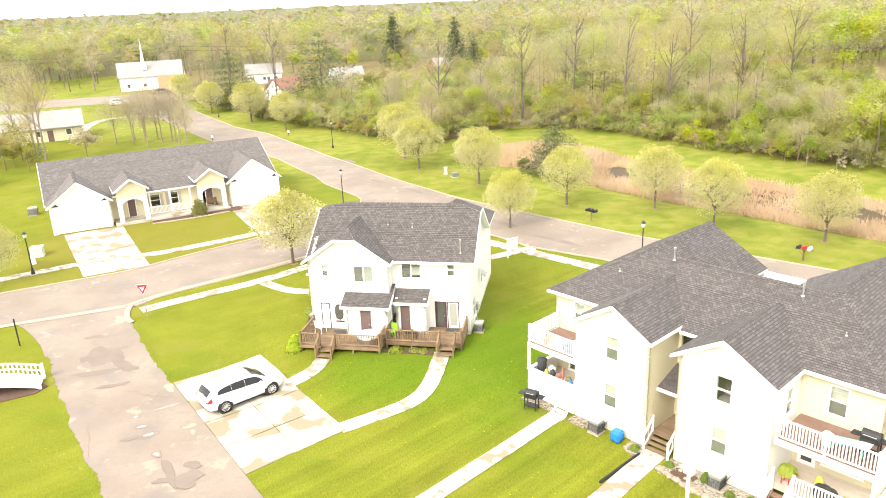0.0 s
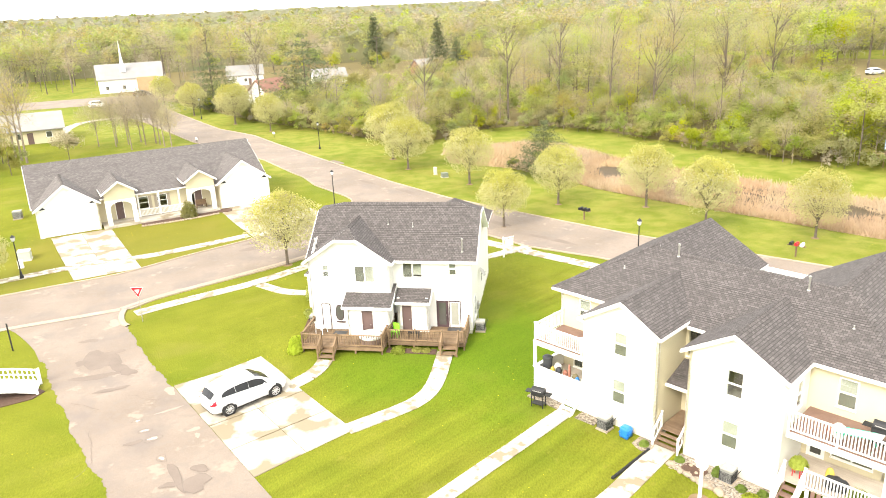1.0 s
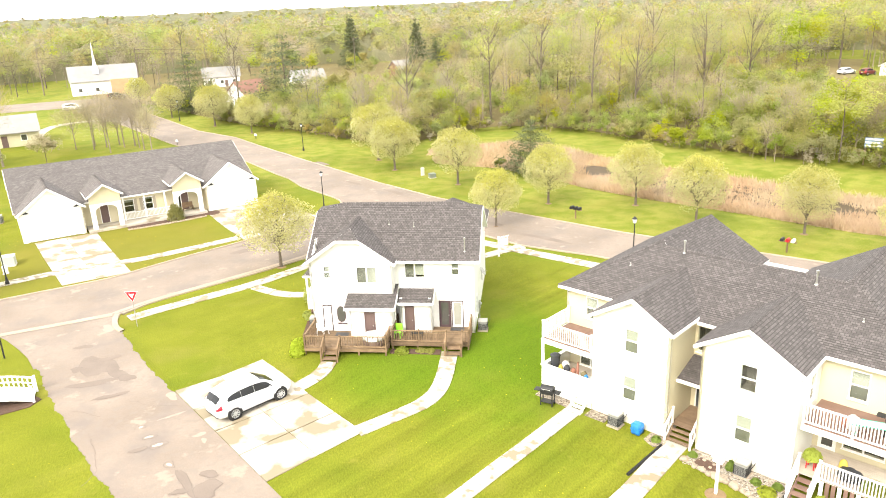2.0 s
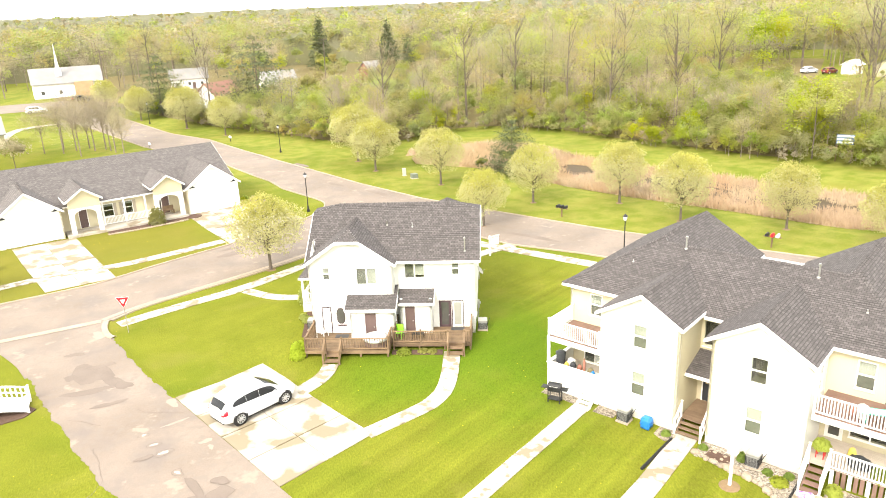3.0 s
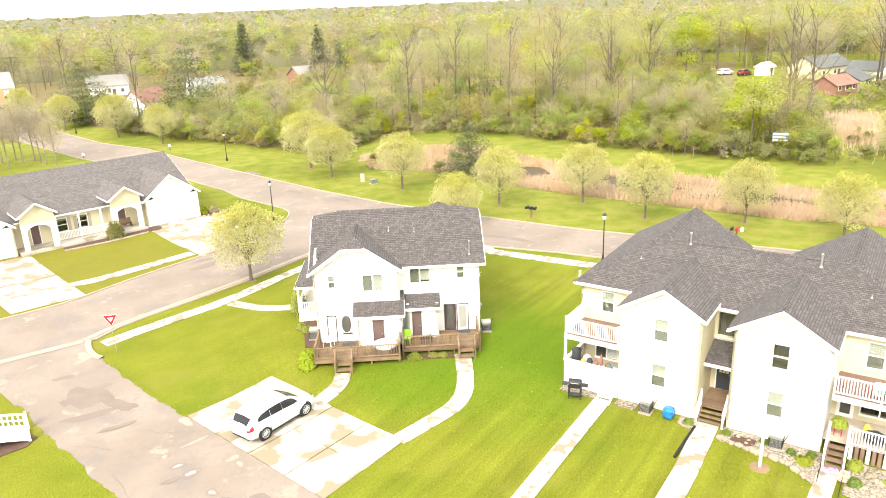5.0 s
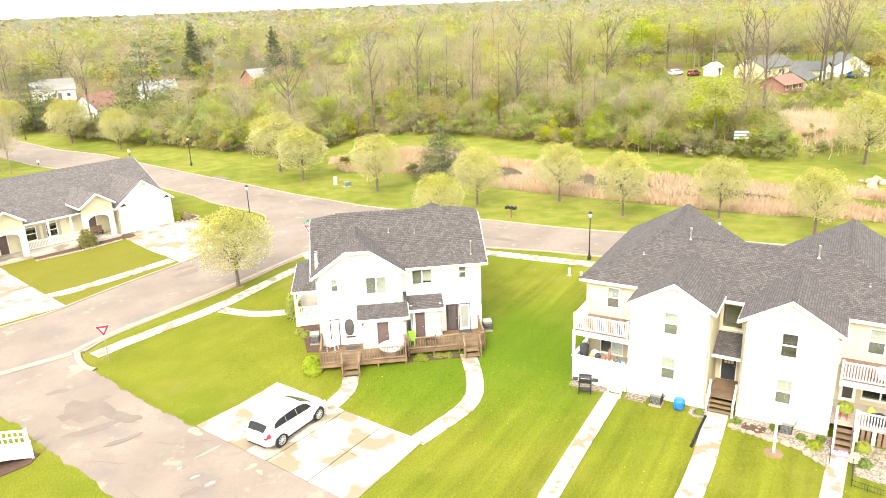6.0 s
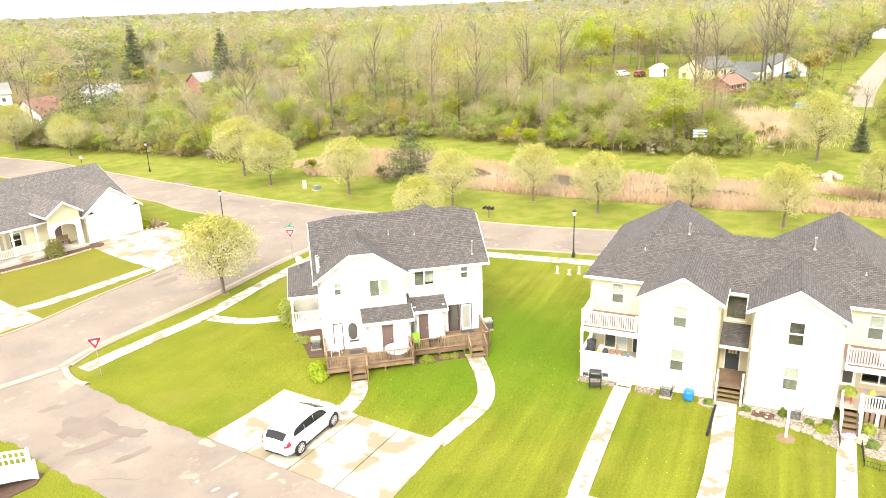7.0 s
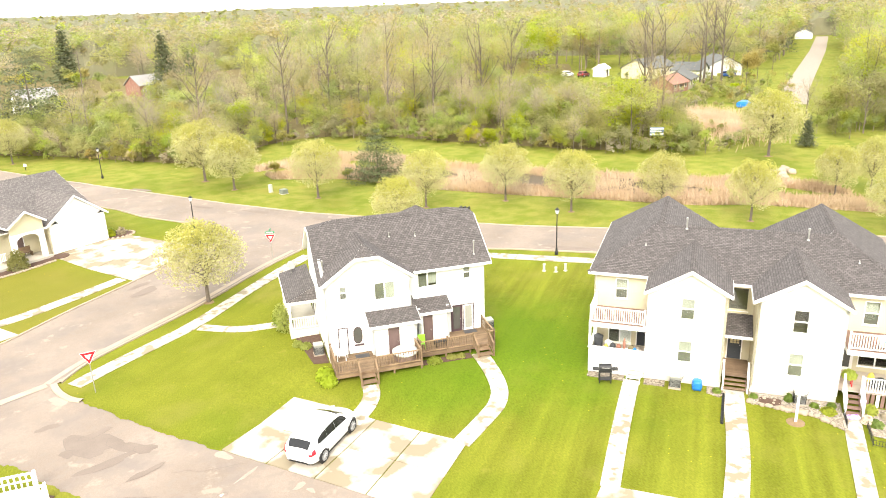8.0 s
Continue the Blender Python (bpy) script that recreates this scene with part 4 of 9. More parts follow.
# ---- the white duplex with two decks ----
def duplex():
    root = thing("duplex_house", pose(OH[0], OH[1], 0, 0, 0, AH), "two-storey white-sided duplex with clipped charcoal gables and timber decks", "house")
    z0, e = 0.75, 5.82
    found = B()
    for a in ((0.03, 0.03, 5.57, 1.0), (0.03, 0.88, 10.92, 8.3), (6.4, 8.3, 10.9, 12.7)):
        box(found, a[0], a[1], 0.1, a[2], a[3], z0)
    part("foundation", found, FOUND, root)
    wall(root, 0, 0, 5.6, 0, z0, 5.85, [(0.67, 0.95, 1.31, 2.83), (1.0, 4.8, 1.38, 5.6), (3.24, 4.45, 4.51, 5.55)])
    part("gable_wall", solid(B(), [(0, 0, 5.85), (5.6, 0, 5.85), (3.5, 0, 7.36), (2.06, 0, 7.36)], (0, 0.16, 0)), SIDING, root)
    wall(root, 5.6, 0, 5.6, 0.85, z0, 5.85)
    wall(root, 5.6, 0.85, 10.95, 0.85, z0, 5.85, [(0.73, 4.53, 2.0, 5.56), (3.88, 4.75, 4.31, 5.56), (2.91, 0.92, 3.72, 2.87), (3.76, 0.92, 4.57, 2.87)])
    wall(root, 10.95, 0.85, 10.95, 8.4, z0, 5.85, [(1.2, 1.2, 2.0, 2.6)])
    part("gable_wall", solid(B(), [(10.95, 0.85, 5.85), (10.95, 8.35, 5.85), (10.95, 5.2, 8.2), (10.95, 4.0, 8.2)], (-0.16, 0, 0)), SIDING, root)
    wall(root, 0, 8.4, 0, 0, z0, 5.85, [(0.8, 1.0, 1.7, 3.0), (2.2, 1.6, 3.4, 2.8)])
    part("gable_wall", solid(B(), [(0, 0.4, 5.85), (0, 8.35, 5.85), (0, 5.2, 8.2), (0, 4.0, 8.2)], (0.16, 0, 0)), SIDING, root)
    wall(root, 10.95, 8.4, 0, 8.4, z0, 5.85)
    wall(root, 10.9, 8.4, 10.9, 12.7, z0, 5.85)
    wall(root, 10.9, 12.7, 6.4, 12.7, z0, 5.85)
    wall(root, 6.4, 12.7, 6.4, 8.4, z0, 5.85)
    F = lambda v: e + 0.71 * (v - 0.5)
    rz = F(4.6)
    slopes = [
        [(-0.28, 0.5, e), (11.35, 0.5, e), (11.35, 4.0, F(4.0)), (9.75, 4.6, rz), (1.45, 4.6, rz), (-0.28, 4.0, F(4.0))],
        [(-0.28, 8.7, e), (-0.28, 5.2, F(4.0)), (1.45, 4.6, rz), (9.75, 4.6, rz), (11.35, 5.2, F(4.0)), (11.35, 8.7, e)],
        [(1.45, 4.6, rz), (-0.28, 5.2, F(4.0)), (-0.28, 4.0, F(4.0))],
        [(9.75, 4.6, rz), (11.35, 4.0, F(4.0)), (11.35, 5.2, F(4.0))],
        [(2.78, 0.75, 8.05), (2.78, 3.64, 8.05), (-0.3, 0.6, 5.89), (-0.3, -0.35, 5.89), (2.0, -0.35, 7.5)],
        [(2.78, 0.75, 8.05), (3.56, -0.35, 7.5), (5.85, -0.35, 5.89), (5.85, 0.6, 5.89), (2.78, 3.64, 8.05)],
        [(2.0, -0.35, 7.5), (3.56, -0.35, 7.5), (2.78, 0.75, 8.05)],
        [(8.7, 6.1, 7.67), (8.7, 9.95, 7.67), (6.1, 12.9, e), (6.1, 8.7, e)],
        [(8.7, 6.1, 7.67), (11.3, 8.7, e), (11.3, 12.9, e), (8.7, 9.95, 7.67)],
        [(8.7, 9.95, 7.67), (11.3, 12.9, e), (6.1, 12.9, e)],
        # lean-to store roofs
        [(2.5, -1.3, 3.16), (5.85, -1.3, 3.16), (5.85, 0.85, 4.06), (5.62, 0.85, 4.06), (5.62, -0.01, 3.7), (2.5, -0.01, 3.7)][:2] + [(5.85, -0.01, 3.7), (2.5, -0.01, 3.7)],
        [(5.62, -0.01, 3.7), (5.85, -0.01, 3.7), (5.85, 0.84, 4.06), (5.62, 0.84, 4.06)],
        [(5.88, -0.4, 3.2), (8.25, -0.4, 3.2), (8.25, 0.84, 3.75), (5.88, 0.84, 3.75)],
        # side porch
        [(-2.1, 4.7, 3.15), (0.0, 5.4, 3.9), (0.0, 10.4, 3.9), (-2.1, 11.0, 3.15)],
        [(-2.1, 4.7, 3.15), (0.0, 4.7, 3.15), (0.0, 5.4, 3.9)],
    ]
    mats = [SH_U, SH_U, SH_V, SH_V, SH_V, SH_V, SH_U, SH_V, SH_V, SH_U, SH_U, SH_U, SH_U, SH_V, SH_U]
    ro = roof(root, slopes, mats)
    ridge_caps(ro, [((1.45, 4.6, rz, 0.71), (9.75, 4.6, rz)), ((2.78, 0.75, 8.05, 0.7), (2.78, 3.6, 8.05)), ((8.7, 6.2, 7.67, 0.71), (8.7, 9.9, 7.67))], SH_V)
    trims(ro, [((5.85, 0.47, e), (11.38, 0.47, e)), ((-0.31, 0.4, 5.85), (-0.31, 4.0, F(4.0))), ((11.38, 0.5, e), (11.38, 4.0, F(4.0))), ((-0.31, 4.0, F(4)), (-0.31, 5.2, F(4))), ((11.38, 4.0, F(4)), (11.38, 5.2, F(4))),
               ((-0.31, 5.2, F(4)), (-0.31, 8.7, e)), ((11.38, 5.2, F(4)), (11.38, 8.7, e)), ((-0.3, -0.38, 5.88), (2.0, -0.38, 7.49)), ((2.0, -0.38, 7.49), (3.56, -0.38, 7.49)), ((3.56, -0.38, 7.49), (5.88, -0.38, 5.88)),
               ((5.88, -0.35, 5.88), (5.88, 0.5, 5.88)), ((-0.33, -0.35, 5.88), (-0.33, 0.5, 5.88)), ((2.48, -1.33, 3.15), (5.88, -1.33, 3.15)), ((2.47, -1.3, 3.15), (2.47, -0.01, 3.69)), ((5.88, -1.3, 3.15), (5.88, -0.02, 3.69)),
               ((5.9, -0.43, 3.19), (8.28, -0.43, 3.19)), ((8.28, -0.4, 3.19), (8.28, 0.84, 3.74)), ((-2.13, 4.7, 3.15), (-2.13, 11.0, 3.15)), ((-2.1, 4.67, 3.15), (0, 4.67, 3.15))])
    # lean-to stores
    wall(root, 2.75, -0.95, 5.65, -0.95, 0.9, 3.2, [(1.0, 0.95, 1.73, 2.75)])
    wall(root, 2.75, -0.01, 2.75, -0.95, 0.9, 3.3)
    wall(root, 5.65, -0.95, 5.65, -0.01, 0.9, 3.3)
    wall(root, 6.0, -0.08, 8.1, -0.08, 0.9, 3.3, [(0.32, 0.95, 0.96, 2.85)])
    wall(root, 8.1, -0.08, 8.1, 0.84, 0.9, 3.4)
    wall(root, 6.0, 0.84, 6.0, -0.08, 0.9, 3.4)
    door(root, 3.75, -0.95, 0.95, 0.73, 1.8, BROWN, label="brown store door", panels=False, trim=BROWN)
    door(root, 6.32, -0.08, 0.95, 0.64, 1.9, BROWN, label="brown store door", panels=False, trim=BROWN)
    door(root, 0.67, 0.0, 0.95, 0.64, 1.88, WHITE, label="white back door in a plum frame", trim=PURPLE, panels=False)
    door(root, 8.51, 0.85, 0.92, 0.81, 1.95, PURPLE, label="glazed patio door with a plum frame", trim=PURPLE, glazed=1, panels=False)
    door(root, 9.36, 0.85, 0.92, 0.81, 1.95, WHITE, label="glazed patio door with a plum frame", trim=PURPLE, glazed=2, panels=False)
    window(root, 1.0, 0, 4.8, 0.38, 0.8)
    window(root, 3.24, 0, 4.45, 1.27, 1.1, style="slide")
    window(root, 6.33, 0.85, 4.53, 1.27, 1.03, style="slide", blind=0.85)
    window(root, 9.48, 0.85, 4.75, 0.43, 0.81)
    window(root, 10.95, 2.05, 1.2, 0.8, 1.4, turn=90)
    # oval window
    bm = B()
    prof = []
    for i in range(24):
        a = i * math.tau / 24
        c, s = math.cos(a), math.sin(a)
        prof.append((1.94 + 0.3 * math.copysign(abs(c) ** 0.8, c), -0.03, 2.18 + 0.58 * math.copysign(abs(s) ** 0.75, s)))
    solid(bm, prof, (0, 0.04, 0))
    ov = part("oval_window", bm, PURPLE, root, "oval window in a plum frame with a small plum shelf")
    bm = B()
    solid(bm, [(1.94 + (p[0] - 1.94) * 0.85, -0.036, 2.18 + (p[2] - 2.18) * 0.9) for p in prof], (0, 0.01, 0))
    part("pane", bm, GLASS_DARK, ov)
    part("sill", bbox(1.68, -0.14, 1.5, 2.3, -0.002, 1.55), PURPLE, ov)
    # side porch
    part("porch_floor", bbox(-2.0, 4.8, 0.1, -0.02, 10.8, 1.0), FOUND, root)
    # window and door are added here to give the porch its shaded, dark interior
    window(root, 0, 6.2, 1.6, 1.2, 1.2, turn=-90, style="slide", blind=0.3)
    door(root, 0, 7.6, 1.0, 0.9, 2.0, BROWN, turn=-90, label="brown door added to darken the shaded side porch")
    for v in (4.9, 7.8, 10.7):
        part("porch_post", bbox(-1.98, v - 0.07, 1.0, -1.84, v + 0.07, 3.02), WHITE, root)
    railing(root, (-1.9, 4.9, 1.0), (-1.9, 10.7, 1.0), 0.9, WHITE, gap=0.15, bal=0.05, posts=False)
    railing(root, (-1.85, 4.88, 1.0), (-0.1, 4.88, 1.0), 0.9, WHITE, gap=0.15, bal=0.05, posts=False)
    # vents
    pv = lambda v: F(v)
    vent_pipe(ro, 5.0, 3.0, pv(3.0), 0.45, 0.06, False)
    vent_pipe(ro, 6.75, 2.85, pv(2.85), 0.42, 0.06, False)
    vent_pipe(ro, 10.35, 1.15, pv(1.15), 0.95, 0.07)
    vent_pipe(ro, 0.2, 1.25, 6.4, 0.7, 0.07)
    return root


duplex()


def timber_deck(u0, u1, v0, v1, z, step, label, open_side=None):
    root = thing("timber_deck", pose(OH[0], OH[1], 0, 0, 0, AH), label, "deck", group="timber decks of the duplex")
    deck_boards(root, u0, v0, u1, v1, z, DECK, "u")
    for u in np.linspace(u0 + 0.08, u1 - 0.08, 4):
        for v in (v0 + 0.08, v0 + 1.2):
            part("support_post", bbox(u - 0.05, v - 0.05, 0.25, u + 0.05, v + 0.05, z - 0.04), DECK, root)
    bm = B()
    box(bm, u0, v0, z - 0.22, u1, v0 + 0.04, z - 0.036)
    box(bm, u0, v0 + 0.04, z - 0.22, u0 + 0.04, v1, z - 0.036)
    box(bm, u1 - 0.04, v0 + 0.04, z - 0.22, u1, v1, z - 0.036)
    part("rim_board", bm, DECK, root)
    a, b_ = step
    if a - u0 > 0.2:
        railing(root, (u0 + 0.06, v0 + 0.06, z), (a, v0 + 0.06, z), 0.86, DECK, gap=0.16, bal=0.035)
    if u1 - b_ > 0.2:
        railing(root, (b_, v0 + 0.06, z), (u1 - 0.06, v0 + 0.06, z), 0.86, DECK, gap=0.16, bal=0.035)
    for u in (u0 + 0.06, u1 - 0.06):
        railing(root, (u, v0 + 0.1, z), (u, v1 - 0.05, z), 0.86, DECK, gap=0.16, bal=0.035)
    stairs(root, a + 0.06, b_ - 0.06, v0, v0 - 0.9, z, 0.45, DECK, open_back=True)
    for u in (a, b_):
        railing(root, (u, v0 - 0.9, 0.5), (u, v0 + 0.02, z), 0.84, DECK, gap=0.16, bal=0.04)
    return root


timber_deck(0.02, 5.5, -2.75, -0.02, 0.95, (1.4, 2.45), "weathered brown timber deck with railing and steps")
timber_deck(5.6, 10.75, -1.75, 0.82, 0.95, (9.25, 10.3), "weathered brown timber deck with railing and steps")


# ---- the bungalow across the street ----
def bungalow():
    root = thing("bungalow", pose(OR[0], OR[1], 0, 0, 0, AR), "long cream bungalow with weathered brown-grey shingle roof and arched porches", "house")
    zb, e = 0.3, 3.25
    part("foundation", bbox(-0.9, 1.55, 0.0, 23.7, 15.2, 0.5), FOUND, root)
    wall(root, 4.9, 1.5, 17.9, 1.5, 0.4, 3.4, [(4.3, 1.4, 5.4, 2.7), (6.4, 1.4, 7.4, 2.7), (1.9, 0.6, 2.8, 2.65), (10.1, 0.6, 11.0, 2.65)], material=CREAM_SHADED)
    wall(root, -0.95, 15.3, -0.95, -0.35, 0.3, 3.3)
    wall(root, 23.75, -0.35, 23.75, 15.3, 0.3, 3.3)
    wall(root, 23.75, 15.3, -0.95, 15.3, 0.3, 3.3)
    F = lambda v: e + 0.48 * (v - 1.1)
    rz = F(8.3)
    for u in (-0.95, 23.75):
        part("gable_wall", solid(B(), [(u, 1.1, 3.25), (u, 15.3, 3.25), (u, 8.3, rz - 0.15)], (0.16 if u < 0 else -0.16, 0, 0)), CREAM_SHADED, root)
    slopes = [[(-1.3, 1.1, e), (24.0, 1.1, e), (24.0, 8.3, rz), (-1.3, 8.3, rz)], [(-1.3, 15.5, e), (-1.3, 8.3, rz), (24.0, 8.3, rz), (24.0, 15.5, e)]]
    mats = [SR_U, SR_U]
    caps = [((-1.3, 8.3, rz, 0.48), (24.0, 8.3, rz))]
    tr = [((-1.33, 1.1, e), (-1.33, 8.3, rz)), ((24.03, 1.1, e), (24.03, 8.3, rz)), ((8.9, 1.07, e), (14.0, 1.07, e)), ((-1.33, 15.5, e), (-1.33, 8.3, rz)), ((24.03, 15.5, e), (24.03, 8.3, rz))]
    for c, half, pk, vf, ez in ((2.05, 3.25, 5.7, -0.7, 3.3), (7.25, 1.85, 5.35, -0.85, 4.1), (15.8, 1.85, 5.35, -0.85, 4.1), (20.75, 3.25, 5.75, -0.7, 3.3)):
        sl = (pk - ez) / half
        ve = 1.2 + (ez - 3.3) / 0.48
        vr = 1.1 + (pk - e) / 0.48
        for s in (-1, 1):
            slopes.append([(c, vf, pk), (c, vr, pk), (c + s * half, ve, ez), (c + s * half, vf, ez)])
            mats.append(SR_V)
            tr.append(((c, vf - 0.03, pk - 0.01), (c + s * half, vf - 0.03, ez - 0.02)))
            tr.append(((c + s * half, vf, ez - 0.02), (c + s * half, ve - 0.1, ez - 0.02)))
        caps.append(((c, vf, pk, sl), (c, vr, pk)))
        hw = half - 0.3
        part("gable_wall", solid(B(), [(c - hw, vf + 0.35, 3.24), (c + hw, vf + 0.35, 3.24), (c + hw, vf + 0.35, ez), (c, vf + 0.35, pk - 0.22), (c - hw, vf + 0.35, ez)], (0, 0.14, 0)), WHITE if half > 2 else CREAM_SHADED, root)
    ro = roof(root, slopes, mats)
    ridge_caps(ro, caps, SR_V)
    trims(ro, tr)
    # garages with wide panelled doors
    for c in (2.05, 20.75):
        wall(root, c - 2.95, -0.35, c + 2.95, -0.35, 0.3, 3.25, [(0.45, 0.3, 5.45, 2.5)], material=WHITE)
        gd = B()
        for i in range(4):
            box(gd, c - 2.5, -0.25, 0.32 + i * 0.545, c + 2.5, -0.2, 0.32 + i * 0.545 + 0.53)
            for j in range(8):
                box(gd, c - 2.4 + j * 0.61, -0.265, 0.4 + i * 0.545, c - 1.9 + j * 0.61, -0.248, 0.76 + i * 0.545)
        part("garage_door", gd, WHITE, root, "white panelled garage door")
    wall(root, 5.0, -0.35, 5.0, 1.5, 0.3, 3.25, material=CREAM_SHADED)
    wall(root, 17.8, 1.5, 17.8, -0.35, 0.3, 3.25, material=CREAM_SHADED)
    # arched porches: two piers and an arch
    for c in (7.25, 15.8):
        arch = [(c - 1.55, -0.5, 0.4), (c - 1.1, -0.5, 0.4)]
        for i in range(13):
            a = math.pi - i * math.pi / 12
            arch.append((c + 1.1 * math.cos(a), -0.5, 2.4 + 0.62 * math.sin(a)))
        arch += [(c + 1.1, -0.5, 0.4), (c + 1.55, -0.5, 0.4), (c + 1.55, -0.5, 3.24), (c - 1.55, -0.5, 3.24)]
        part("arch", solid(B(), arch, (0, 0.3, 0)), WHITE, root, "white arched porch front")
        door(root, c - 0.45, 1.5, 0.6, 0.9, 2.05, BROWN, label="brown front door")
    part("porch_floor", bbox(5.2, -0.9, 0.15, 17.6, 1.48, 0.55), CONCRETE, root)
    for u in (9.2, 11.4, 13.6):
        part("porch_post", bbox(u - 0.08, 1.02, 0.55, u + 0.08, 1.18, 3.1), WHITE, root)
    railing(root, (8.7, 1.0, 0.55), (14.2, 1.0, 0.55), 0.85, WHITE, gap=0.14, bal=0.05, posts=False)
    window(root, 9.2, 1.5, 1.4, 1.1, 1.3, blind=0.2)
    window(root, 11.3, 1.5, 1.4, 1.0, 1.3, blind=0.2)
    for u in (8.85, 10.35, 10.95, 12.35):
        part("shutter", bbox(u, 1.46, 1.35, u + 0.32, 1.498, 2.75), TAN, root, "tan shutter")
    for u in (-0.3, 4.4, 18.4, 23.1):
        solid_v = B()
        solid(solid_v, [(u - 0.35, -0.75, 3.38), (u + 0.35, -0.75, 3.38), (u + 0.1, -0.75, 3.62)], (0, 0.06, 0))
        part("eave_vent", solid_v, BLACK, root)
    return root


TAN = mat("tan_paint", (0.3, 0.26, 0.2), (0.38, 0.33, 0.26), 3, 30, 0.6)
bungalow()


# ---- plants ----
def leafmat(name, a, b_, through_=0.35, vary=0.05, apart=0.2):
    m = mat(name, a, b_, 0.14, 1.2, 0.75, bump=0, vary=vary, spec=0.2)
    n, l = m.node_tree.nodes, m.node_tree.links
    p = n["Principled BSDF"]
    # neighbouring trees differ a little in hue and tone
    geo = n.new("ShaderNodeNewGeometry")
    cell = n.new("ShaderNodeTexVoronoi")
    cell.inputs["Scale"].default_value = 0.15
    l.new(geo.outputs["Position"], cell.inputs["Vector"])
    sep = n.new("ShaderNodeSeparateColor")
    l.new(cell.outputs["Color"], sep.inputs[0])
    tone = n.new("ShaderNodeHueSaturation")
    for i_, (sock, lo, hi) in enumerate((("Hue", 0.5 - apart * 0.09, 0.5 + apart * 0.06), ("Value", 1 - apart, 1 + apart), ("Saturation", 1 - apart, 1 + apart))):
        mr = n.new("ShaderNodeMapRange")
        mr.inputs[3].default_value, mr.inputs[4].default_value = lo, hi
        l.new(sep.outputs[i_], mr.inputs[0])
        l.new(mr.outputs[0], tone.inputs[sock])
    l.new(p.inputs["Base Color"].links[0].from_socket, tone.inputs["Color"])
    l.new(tone.outputs[0], p.inputs["Base Color"])
    tr = n.new("ShaderNodeBsdfTranslucent")
    l.new(tone.outputs[0], tr.inputs["Color"])
    mx = n.new("ShaderNodeMixShader")
    mx.inputs[0].default_value = through_
    l.new(p.outputs[0], mx.inputs[1])
    l.new(tr.outputs[0], mx.inputs[2])
    l.new(mx.outputs[0], n["Material Output"].inputs["Surface"])
    return m


PEAR = leafmat("pear_blossom_and_leaf", (0.42, 0.4, 0.16), (0.6, 0.57, 0.32), 0.5, 0.07, 0.06)
PEARLEAF = leafmat("fresh_pear_leaf", (0.36, 0.35, 0.08), (0.47, 0.45, 0.14), 0.5, 0.07, 0.06)
L_YELLOW = leafmat("yellow_green_leaf", (0.25, 0.255, 0.085), (0.38, 0.375, 0.14), 0.5)
L_BRIGHT = leafmat("bright_spring_leaf", (0.3, 0.35, 0.05), (0.43, 0.47, 0.09), 0.5)
L_GREEN = leafmat("mid_green_leaf", (0.25, 0.3, 0.072), (0.38, 0.42, 0.125), 0.6, 0.05)
L_TAN = leafmat("tan_budding_twigs", (0.3, 0.255, 0.165), (0.42, 0.37, 0.25), 0.4)
L_OLIVE = leafmat("olive_thicket_leaf", (0.27, 0.27, 0.1), (0.4, 0.385, 0.16), 0.6, 0.05)
L_GOLD = leafmat("golden_catkin_leaf", (0.29, 0.25, 0.095), (0.41, 0.36, 0.15), 0.5)
L_PINE = leafmat("dark_conifer_needle", (0.09, 0.105, 0.05), (0.165, 0.18, 0.09), 0.35, 0.05, 0.1)
WOODBARK = mat("pale_woodland_bark", (0.17, 0.135, 0.1), (0.28, 0.235, 0.18), 2, 20, 0.95, bump=0)
DARKBARK = mat("dark_wet_bark", (0.075, 0.06, 0.046), (0.14, 0.115, 0.085), 2, 20, 0.95, bump=0)
rng = np.random.default_rng(7)


def unit(v):
    return v / np.maximum(1e-6, np.linalg.norm(v, axis=1))[:, None]


def leaf_tris(points, size, out=None, loose=0.45):
    """Each point becomes a small leaf triangle; out: the way that leaves face, more or less."""
    k = len(points)
    d3 = rng.normal(size=(k, 3))
    if out is not None:
        d3 = out + np.array([0, 0, 0.25]) + d3 * loose
    d3 = unit(d3)
    d1 = unit(np.cross(d3, rng.normal(size=(k, 3))))
    d2 = np.cross(d3, d1)
    s = (size * rng.uniform(0.6, 1.4, k))[:, None]
    return np.stack([points - d1 * s * 0.5 - d2 * s * 0.4, points + d1 * s * 0.6, points - d1 * s * 0.35 + d2 * s * 0.55], 1).reshape(-1, 3)


def spray(points, out, length, width):
    """Thin tapering twigs that grow outward and up from the points."""
    k = len(points)
    d = unit(out + np.array([0, 0, 0.7]) + rng.normal(size=(k, 3)) * 0.4)
    s = unit(np.cross(d, rng.normal(size=(k, 3)))) * width * 0.5
    return np.stack([points - s, points + s, points + d * (length * rng.uniform(0.5, 1.3, k))[:, None]], 1).reshape(-1, 3)


def crown(c, rx, rz, k, clumps=14, hollow=0.45, clump=0.42):
    """Points in an uneven crown of clumps round c."""
    d = rng.normal(size=(clumps, 3))
    d /= np.linalg.norm(d, axis=1)[:, None]
    r = rng.uniform(hollow, 0.85, clumps)[:, None]
    cc = d * r
    w = rng.integers(0, clumps, k)
    p = cc[w] + rng.normal(size=(k, 3)) * clump * 0.55 * rng.uniform(0.6, 1.2, clumps)[w][:, None]
    out = unit(p * np.array([1.0, 1.0, rx / rz]) * 0.6 + unit(p - cc[w]) * 0.7)
    return p * np.array([rx, rx, rz]) + np.array(c), out


